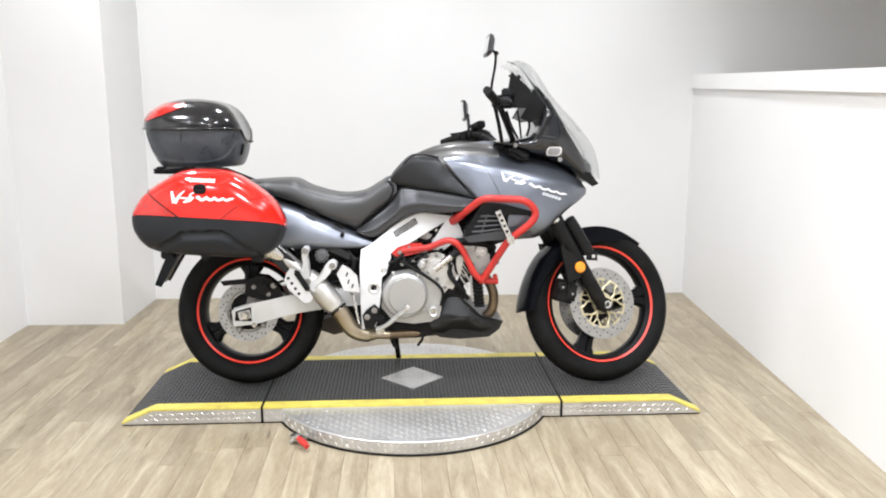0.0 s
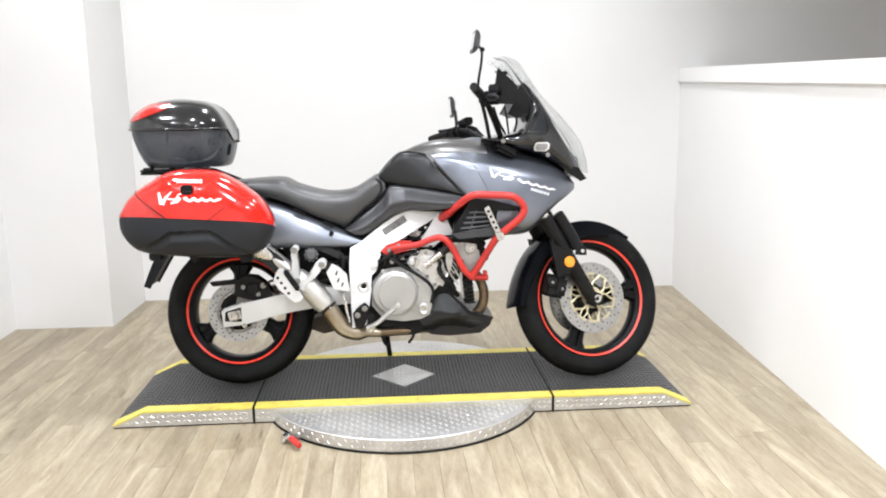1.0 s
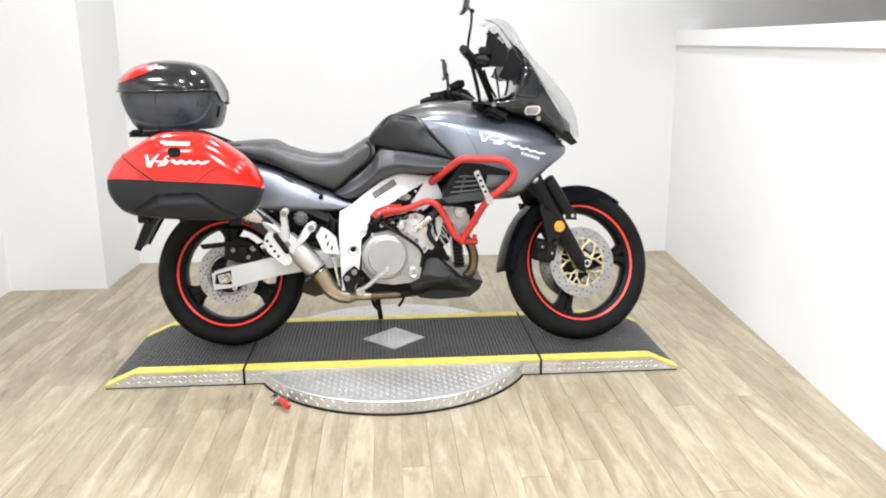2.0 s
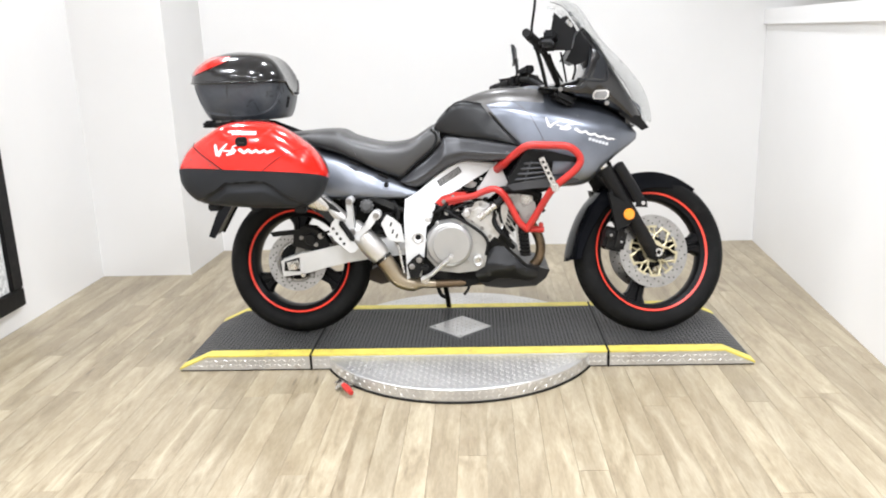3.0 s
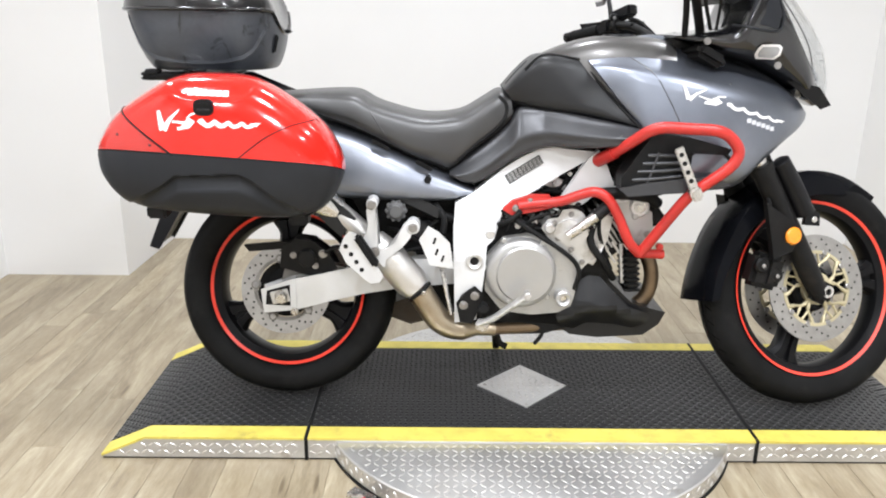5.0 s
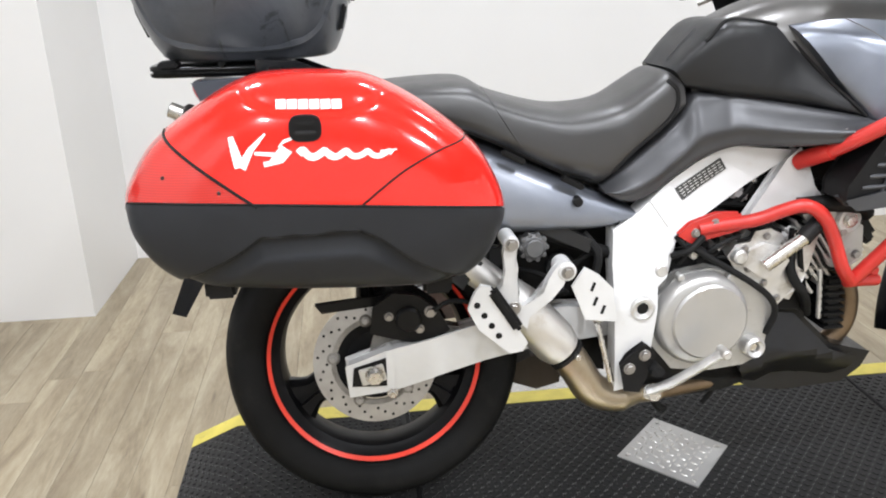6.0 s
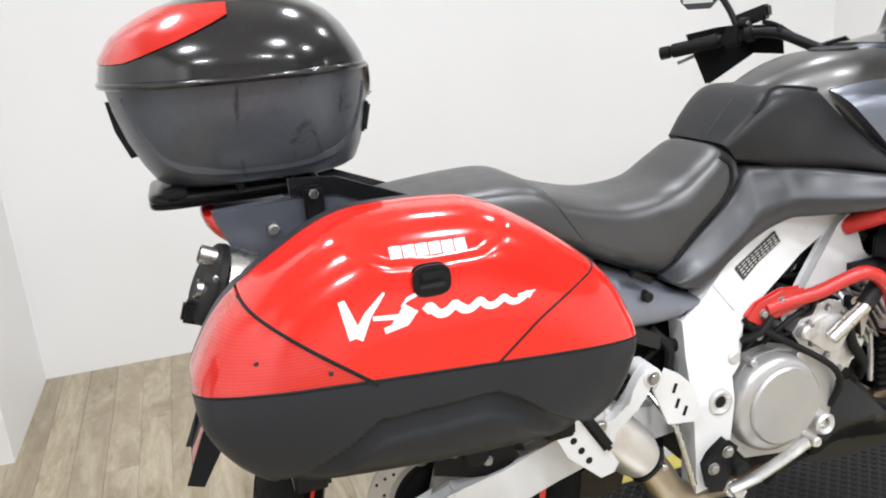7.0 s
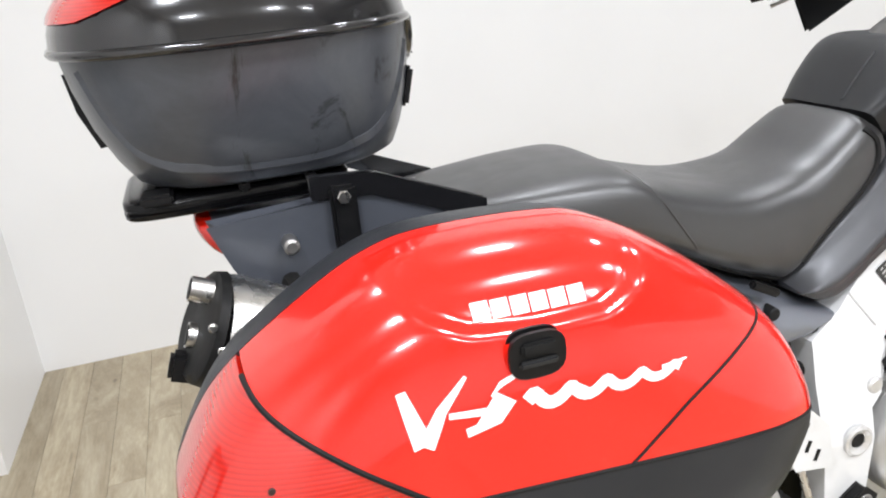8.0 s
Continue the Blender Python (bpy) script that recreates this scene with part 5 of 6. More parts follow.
part("pad_seam", seam_on(PAD_SKIN, [(0.665, 0.928), (0.705, 0.962), (0.755, 0.964), (0.818, 0.953)], 0.0045, 0.0), M_RUBBER, tank)
part("pad_ridge", tube([PAD_SKIN.ray_cast(Vector((0.3, -0.028 + 0.1 * (z - 0.89), z)), Vector((1, 0, 0)))[0] for z in (0.888, 0.90, 0.912, 0.924, 0.936, 0.948)], 0.0025, 6), M_PADGREY, tank)
part("pad_seam", seam_on(PAD_SKIN, [(0.818, 0.950), (0.88, 0.875), (0.962, 0.789)], 0.0045, 0.0), M_RUBBER, tank)
part("fuel_cap", drum(0.045, 1.008, 1.0195, 32, (0.93, 0, 0), 0.003, m=Matrix.Rotation(radians(90), 4, "X")), M_BLACK, tank)
COVER_TOP = ((0.469, 0.531, 0.59, 0.630, 0.642, 0.652, 0.73, 0.815, 0.88, 0.965), (0.659, 0.708, 0.752, 0.788, 0.812, 0.832, 0.829, 0.813, 0.802, 0.787))
COVER_LOW = ((0.469, 0.50, 0.535, 0.575, 0.60, 0.635, 0.683, 0.735, 0.80, 0.86, 0.93, 0.955, 0.965), (0.655, 0.634, 0.628, 0.645, 0.665, 0.69, 0.715, 0.732, 0.732, 0.735, 0.745, 0.762, 0.781))


def cover_side(x, v):
    """How far out the side cover stands: slim at the seat, flared ahead, with a soft crease; v runs from its lower edge to its upper one."""
    out = between(x, (0.47, 0.6, 0.72, 0.8, 0.9, 1.0), (0.137, 0.130, 0.136, 0.166, 0.206, 0.216))
    roll = 0.018 * (max(0.0, 0.10 - v) / 0.10) ** 2 + 0.008 * (max(0.0, v - 0.93) / 0.07) ** 2
    return -out + roll + 0.030 * eased((v - 0.42) / 0.58) - 0.005 * math.exp(-((v - 0.40) / 0.10) ** 2)


def cover_shell():
    bm = bmesh.new()
    xs = [0.469 + 0.496 * k / 62 for k in range(63)]
    soft = lambda x, table: sum(between(x + d, *table) for d in (-0.008, -0.004, 0.0, 0.004, 0.008)) / 5
    near, back = [], []
    for x in xs:
        lo, hi = soft(x, COVER_LOW), soft(x, COVER_TOP)
        near.append([bm.verts.new((x, cover_side(x, k / 18), lo + (hi - lo) * k / 18)) for k in range(19)])
        back.append([bm.verts.new((x, cover_side(x, k / 18) + 0.045, lo + (hi - lo) * k / 18)) for k in range(19)])
    for a, b, c, d in zip(near, near[1:], back, back[1:]):
        for k in range(18):
            bm.faces.new((a[k], b[k], b[k + 1], a[k + 1]))
            bm.faces.new((c[k], c[k + 1], d[k + 1], d[k]))
        for k in (0, 18):
            bm.faces.new((a[k], b[k], d[k], c[k]))
    for a, c in ((near[0], back[0]), (near[-1], back[-1])):
        for k in range(18):
            bm.faces.new((a[k], a[k + 1], c[k + 1], c[k]))
    return bm


side_cover = part("side_cover", cover_shell(), M_SIDEGREY, bike, "satin dark grey side cover", 50)
part("side_cover_panel", mirrored(cover_shell()), M_SIDEGREY, side_cover, angle=50)
part("cover_screw", bolt(0.908, -0.203, 0.764, 0.006, 0.004), M_STEEL, side_cover)

# black plate added behind the seat's front to darken the open gap
part("tank_base", plate([(0.59, 0.765), (0.605, 0.845), (0.65, 0.882), (0.72, 0.91), (0.74, 0.79), (0.66, 0.76)], -0.045, 0.045, 0.01), M_BLACK, bike, "black filler plate added in the gap between seat and tank")

COWL = [(0.966, 0.785, 0.822, 0.962, 0.182, 0.72), (0.985, 0.735, 0.905, 0.994, 0.207, 0.68), (1.005, 0.655, 0.99, 1.018, 0.228, 0.66), (1.06, 0.618, 1.055, 1.017, 0.240, 0.66), (1.14, 0.614, 1.135, 1.001, 0.236, 0.70), (1.233, 0.626, 1.22, 0.972, 0.217, 0.78), (1.30, 0.685, 1.295, 0.943, 0.186, 0.85), (1.36, 0.735, 1.36, 0.905, 0.145), (1.41, 0.768, 1.415, 0.862, 0.10), (1.445, 0.792, 1.448, 0.825, 0.05)]
cowl_bm = body(COWL, 72, 4.2, 6)
for v in cowl_bm.verts:
    # a crease runs along the cowl's shoulder; above it the top face leans in
    over = v.co.z - between(v.co.x, (0.82, 0.94, 1.06, 1.20, 1.36, 1.44), (0.952, 0.932, 0.908, 0.872, 0.838, 0.82))
    if over > 0:
        v.co.y = math.copysign(max(abs(v.co.y) - 0.95 * over, abs(v.co.y) * 0.3), v.co.y)
COWL_SKIN = skin(cowl_bm)
cowl = part("front_cowl", cowl_bm, M_BODY, bike, "grey-blue metallic front cowl", 60)


def decal(tree, outlines, lift=0.0012):
    """Flat film shapes (x, z outlines) laid on a skin."""
    bm = bmesh.new()
    for pts in outlines:
        n = len(pts)
        vs = [bm.verts.new((x, 0, z)) for x, z in pts]
        bm.faces.new(vs)
    bmesh.ops.triangulate(bm, faces=bm.faces)
    bmesh.ops.subdivide_edges(bm, edges=[e for e in bm.edges if e.calc_length() > 0.02], cuts=1)
    bmesh.ops.triangulate(bm, faces=bm.faces)
    for v in bm.verts:
        v.co = on_skin(tree, v.co.x, v.co.z, lift)
    return bm


def stroke(points, w0, w1):
    """A tapered ribbon outline along 2D points."""
    p = [Vector((a, b)) for a, b in points]
    up, lo = [], []
    for i, q in enumerate(p):
        d = (p[min(i + 1, len(p) - 1)] - p[max(i - 1, 0)]).normalized()
        nrm = Vector((-d.y, d.x)) * (w0 + (w1 - w0) * i / (len(p) - 1)) / 2
        up.append(q + nrm), lo.append(q - nrm)
    return [tuple(q) for q in up + lo[::-1]]


def script_mark(x, z, wide, high, slope=0.0):
    """A brush-like mark: a bold check stroke, then a wavy tapering ribbon."""
    def at(u, v):
        return x + u * wide, z + v * high + slope * u * wide
    marks = [stroke([at(0.015, 0.92), at(0.035, 0.5), at(0.06, 0.02)], 0.16 * high, 0.34 * high), stroke([at(0.065, 0.0), at(0.13, 0.55), at(0.22, 1.02)], 0.30 * high, 0.06 * high), stroke([at(0.15, 0.44), at(0.27, 0.40)], 0.10 * high, 0.13 * high)]
    marks.append(stroke([at(0.40, 0.92), at(0.33, 0.80), at(0.30, 0.66), at(0.36, 0.46), at(0.31, 0.22), at(0.20, 0.10)], 0.08 * high, 0.16 * high))
    ripple = []
    for k in range(49):
        u = k / 48
        ph = u * math.tau * 4.5
        ripple.append(at(0.40 + 0.58 * u + 0.010 * math.sin(ph + 1.2), 0.42 - 0.04 * u + 0.11 * (1 - 0.4 * u) * math.sin(ph)))
    marks.append(stroke(ripple, 0.24 * high, 0.15 * high))
    marks.append(stroke([at(0.90, 0.42), at(1.0, 0.50)], 0.14 * high, 0.03 * high))
    return marks


def block_mark(x, z, wide, high, slope=0.0):
    """A row of six solid blocks: a maker's mark kept plain."""
    cell = wide / 6
    return [[(x + k * cell, z + slope * k * cell), (x + (k + 0.88) * cell, z + slope * k * cell), (x + (k + 0.88) * cell, z + high + slope * k * cell), (x + k * cell, z + high + slope * k * cell)] for k in range(6)]


part("cowl_decal", decal(COWL_SKIN, script_mark(1.06, 0.868, 0.285, 0.036, -0.28)), M_WHITE, cowl, "white slanted brush-like mark")
for mark in block_mark(1.232, 0.806, 0.082, 0.011, -0.32):
    part("mark_block", decal(COWL_SKIN, [mark]), M_GREYDECAL, cowl)
part("cowl_seam", seam_on(COWL_SKIN, [(0.90, 0.985), (0.985, 0.93), (1.03, 0.86), (1.06, 0.80)], 0.0014, -0.0002), M_TANKTOP, cowl)
INTAKE = [(0.912, 0.668), (0.955, 0.735), (0.985, 0.778), (1.01, 0.780), (1.10, 0.765), (1.182, 0.743), (1.176, 0.731), (1.09, 0.733), (1.074, 0.722), (1.070, 0.690), (1.084, 0.662), (0.98, 0.646), (0.912, 0.636)]
intake = part("side_intake", plate(INTAKE, -0.232, -0.15, 0.006), M_BLACK, cowl, "black slatted side air intake")
for k in range(4):
    part("intake_slat", tube([(0.938 + 0.012 * k, -0.230, 0.664 + 0.021 * k), (0.99 + 0.008 * k, -0.238, 0.668 + 0.020 * k), (1.060 + 0.002 * k, -0.238, 0.676 + 0.017 * k)], 0.0042, 8), M_SIDEGREY, intake)
part("slat_post", tube([(0.975, -0.236, 0.655), (1.0, -0.237, 0.735)], 0.0035, 8), M_SIDEGREY, intake)
part("intake_fin", plate([(0.915, 0.640), (0.98, 0.652), (1.07, 0.664), (1.13, 0.668), (1.17, 0.655), (1.10, 0.640), (1.0, 0.634), (0.93, 0.628)], -0.240, -0.20, 0.006), M_SIDEGREY, cowl)
part("intake_lip", seam_on(COWL_SKIN, [(0.985, 0.775), (1.07, 0.770), (1.16, 0.737), (1.20, 0.71)], 0.005, 0.002), M_BLACK, cowl)
part("cowl_screw", bolt(0.892, -0.128, 0.927, 0.005, 0.004), M_STEEL, cowl)

FAIR = [(1.045, 1.012, 1.05, 1.020, 0.12), (1.12, 0.99, 1.13, 1.03, 0.145), (1.19, 0.968, 1.205, 1.05, 0.16), (1.235, 0.955, 1.232, 1.13, 0.165), (1.275, 0.943, 1.255, 1.205, 0.16), (1.33, 0.918, 1.315, 1.125, 0.15), (1.385, 0.887, 1.37, 1.04, 0.13), (1.43, 0.855, 1.42, 0.965, 0.105), (1.47, 0.835, 1.465, 0.90, 0.06)]
fair_bm = body(FAIR, 36, 3.2, 5)
FAIR_SKIN = skin(fair_bm)
fairing = part("upper_fairing", fair_bm, M_BLACKGLOSS, bike, "gloss black upper fairing")
part("fairing_panel", decal(FAIR_SKIN, [[(1.222, 1.054), (1.296, 1.037), (1.305, 1.073), (1.285, 1.131), (1.262, 1.18), (1.246, 1.185), (1.238, 1.11)]], 0.003), M_CASEDARK, fairing, "grey inner fairing panel")
part("panel_edge", seam_on(FAIR_SKIN, [(1.20, 1.043), (1.295, 1.032), (1.308, 1.072), (1.283, 1.14)], 0.0035, 0.003), M_CASEDARK, fairing)
part("fairing_vent", decal(FAIR_SKIN, [[(1.262, 0.966), (1.305, 0.964), (1.316, 0.974), (1.317, 0.992), (1.308, 1.0), (1.262, 1.0), (1.253, 0.99), (1.252, 0.976)]], 0.004), M_WHITE, fairing, "pale marker lens")
part("lens_glass", decal(FAIR_SKIN, [[(1.266, 0.971), (1.300, 0.969), (1.309, 0.977), (1.310, 0.989), (1.303, 0.995), (1.266, 0.995), (1.260, 0.987), (1.259, 0.978)]], 0.0055), M_LENSGLASS, fairing)
bolts([(1.125, 1.006)], -0.148, 0.007, 0.004, fairing)
bolts([(1.308, 0.948)], -0.158, 0.007, 0.004, fairing)
part("nose_duct", plate([(1.39, 0.895), (1.43, 0.865), (1.46, 0.842), (1.474, 0.848), (1.445, 0.885)], -0.105, 0.105, 0.008), M_MATT, fairing)
part("headlamp", body([(1.40, 0.85, 1.38, 0.99, 0.09), (1.44, 0.86, 1.425, 0.96, 0.08), (1.468, 0.875, 1.462, 0.93, 0.05)], 24, 3), surface("headlamp_lens", (0.12, 0.125, 0.13), 0.08, vary=0.2, scale=30, coat=0.6), fairing, "clear twin headlamp")
# screen: a curved clear sheet
bm = bmesh.new()
spine = smooth_path([(1.515, 0.068, 0.862), (1.507, 0.085, 0.92), (1.476, 0.112, 1.003), (1.402, 0.14, 1.095), (1.30, 0.155, 1.20), (1.215, 0.15, 1.32), (1.16, 0.12, 1.35)], 5)
grid = []
for p in spine:
    row = []
    for k in range(17):
        u = -1 + k / 8
        row.append(bm.verts.new((p.x - 0.07 * u * u, p.y * u, p.z - 0.012 * u * u)))
    grid.append(row)
for a, b in zip(grid, grid[1:]):
    for k in range(16):
        bm.faces.new((a[k], a[k + 1], b[k + 1], b[k]))
bmesh.ops.solidify(bm, geom=bm.faces[:], thickness=0.003)
screen = part("windscreen", bm, M_CLEAR, bike, "clear curved plastic windscreen", 60)
part("screen_edge", tube([Vector((p.x - 0.072, -p.y * 1.005, p.z - 0.012)) for p in spine], 0.0014, 6), M_SIDEGREY, screen)
screen.visible_shadow = False
bracket = part("screen_bracket", plate([(1.155, 1.290), (1.172, 1.298), (1.20, 1.262), (1.232, 1.20), (1.205, 1.17), (1.165, 1.20)], 0.09, 0.10, 0.003), M_BLACK, screen, "black screen support")
part("bracket_clip", box(1.185, 0.088, 1.268, 0.035, 0.006, 0.016, 0.002, Matrix.Rotation(radians(50), 4, "Y")), M_STEEL, screen)
part("instrument_panel", plate([(1.215, 1.235), (1.245, 1.205), (1.237, 1.12), (1.19, 1.10), (1.152, 1.116), (1.18, 1.165), (1.19, 1.21)], -0.12, 0.12, 0.012), M_BLACK, bike, "black instrument cluster")
part("inner_dash", plate([(1.045, 0.955), (1.055, 1.003), (1.10, 1.012), (1.18, 1.014), (1.20, 0.98), (1.15, 0.94)], -0.062, 0.075, 0.012), M_BLACK, bike, "black inner fairing panel")
# black block added to darken the spot between tank and dash
part("dash_pocket", plate([(1.060, 0.962), (1.066, 1.006), (1.13, 1.016), (1.15, 0.97)], 0.085, 0.175, 0.010), M_BLACK, bike, "black filler block added for the dark spot beside the dash")
part("cluster_cable", tube(smooth_path([(1.187, -0.08, 1.11), (1.19, -0.09, 1.08), (1.18, -0.09, 1.04)]), 0.005, 8), M_RUBBER, bike)

# fork, front mudguard
fork_axis = (Vector((1.493, 0, 0.31)), Vector((1.092, 0, 0.99)))
for s in (-1, 1):
    y = -0.118 if s < 0 else 0.07
    a, b = fork_axis
    low, mid = a, a.lerp(b, 0.52)
    leg = part("fork_leg", steered(tube([Vector((low.x, y, low.z)), Vector((a.lerp(b, 0.08).x, y, a.lerp(b, 0.08).z)), Vector((mid.x, y, mid.z))], [0.026, 0.029, 0.030], 20)), M_MATT, bike, "black fork leg")
    part("stanchion", steered(tube([Vector((mid.x, y, mid.z)), Vector((a.lerp(b, 0.84).x, y, a.lerp(b, 0.84).z))], 0.0215, 20)), M_STEEL, leg, "chrome fork stanchion")
    part("dust_seal", steered(tube([Vector((a.lerp(b, 0.51).x, y, a.lerp(b, 0.51).z)), Vector((a.lerp(b, 0.54).x, y, a.lerp(b, 0.54).z))], 0.033, 20)), M_RUBBER, leg)
    part("axle_clamp", steered(box(1.493, y, 0.322, 0.075, 0.04, 0.062, 0.014, Matrix.Rotation(radians(26), 4, "Y"))), M_MATT, leg)
    part("axle_end", steered(lathe([(0.009, y + s * 0.018), (0.017, y + s * 0.018), (0.017, y + s * 0.026), (0.009, y + s * 0.026)], 20, (1.500, 0, 0.325))), M_STEEL, leg)
    part("fork_guard", steered(tube(smooth_path([(1.328, y + s * 0.008, 0.688), (1.345, y + s * 0.008, 0.665), (1.385, y + s * 0.012, 0.60), (1.416, y + s * 0.014, 0.545)]), [0.020] + [0.026] * 16 + [0.027] * 20, 16)), M_BLACK, leg)
    part("guard_tab", steered(plate([(1.41, 0.56), (1.444, 0.545), (1.446, 0.515), (1.405, 0.518)], y + s * 0.020, y + s * 0.033, 0.003)), M_BLACK, leg)
    part("fork_bracket", steered(plate([(1.285, 0.578), (1.368, 0.524), (1.396, 0.490), (1.372, 0.445), (1.316, 0.425), (1.308, 0.473)], y - 0.012, y + s * 0.031, 0.004)), M_MATT, leg)
    part("guard_bolt", steered(drum(0.0085, y + s * 0.032, y + s * 0.038, 12, (1.43, 0, 0.53), 0.002)), M_STEEL, leg)
    cal = part("front_caliper", steered(box(1.322, y * 0.82, 0.385, 0.095, 0.055, 0.095, 0.012, Matrix.Rotation(radians(14), 4, "Y"))), M_MATT, leg, "black front brake caliper")
    for cx, cz in ((1.298, 0.405), (1.342, 0.375)):
        part("caliper_piston", steered(drum(0.021, y * 0.82 + s * 0.02, y * 0.82 + s * 0.036, 20, (cx, 0, cz), 0.004)), M_MATT, leg)
        part("caliper_bolt", steered(drum(0.006, y * 0.82 + s * 0.036, y * 0.82 + s * 0.041, 10, (cx, 0, cz), 0.001)), M_BOLT, leg)
    part("caliper_bridge", steered(box(1.330, y * 0.82 + s * 0.02, 0.385, 0.035, 0.03, 0.08, 0.008, Matrix.Rotation(radians(14), 4, "Y"))), M_MATT, leg)
    part("brake_hose", steered(tube(smooth_path([(1.352, y * 1.1, 0.45), (1.31, y * 1.15, 0.53), (1.295, y * 1.05, 0.62), (1.24, y * 0.8, 0.74)]), 0.006, 8)), M_RUBBER, leg)
    part("fork_reflector", steered(drum(0.0235, y + s * 0.03, y + s * 0.043, 28, (1.368, 0, 0.488), 0.004)), M_AMBER, leg, "round amber side reflector")
yoke = part("triple_clamp", steered(box(1.112, 0, 0.955, 0.09, 0.27, 0.035, 0.012, Matrix.Rotation(radians(26), 4, "Y"))), M_MATT, bike, "black fork clamps")
part("lower_clamp", steered(box(1.262, 0, 0.71, 0.09, 0.27, 0.04, 0.012, Matrix.Rotation(radians(26), 4, "Y"))), M_MATT, yoke)
bm = bmesh.new()
rows = []
for k in range(25):
    u = k / 24
    a = radians(52 + 133 * u)
    r = 0.336 + 0.022 * max(0.0, (u - 0.78) / 0.22) ** 1.5
    hw = 0.045 + 0.042 * min(1.0, u * 2.2)
    drop = 0.018 + 0.062 * math.sin(math.pi * min(1.0, 0.12 + 0.8 * u)) * (1 if u > 0.15 else u / 0.15) * (1.0 if u < 0.45 else max(0.72, 1.0 - 1.2 * (u - 0.45)))
    sec = [(-hw, -drop), (-hw * 0.98, -drop * 0.3), (-hw * 0.85, -0.005), (-hw * 0.35, 0.0), (hw * 0.35, 0.0), (hw * 0.85, -0.005), (hw * 0.98, -drop * 0.3), (hw, -drop)]
    inner_sec = [(y * 0.95, dr - 0.004) for y, dr in reversed(sec)]
    rows.append([bm.verts.new((FW.x + (r + dr) * math.cos(a), FW.y + y, FW.z + (r + dr) * math.sin(a))) for y, dr in sec + inner_sec])
for p, q in zip(rows, rows[1:]):
    for k in range(16):
        bm.faces.new((p[k], p[(k + 1) % 16], q[(k + 1) % 16], q[k]))
bm.faces.new(rows[0][::-1])
bm.faces.new(rows[-1])
part("front_mudguard", leaned(steered(bm)), M_SATINGUARD, bike, "gloss black front mudguard")

# handlebar: the right end stands forward and high, the left end back and low
HB = {-1: [(0.985, -0.385, 1.205), (1.045, -0.23, 1.165), (1.13, -0.08, 1.010)], 1: [(0.878, 0.46, 1.010), (1.015, 0.275, 1.052), (1.11, 0.19, 0.990)]}
bar = part("handlebar", tube(rounded_path(HB[-1] + HB[1][::-1], 0.05), 0.012, 12), M_MATT, bike, "black handlebar with mirrors and hand guards")
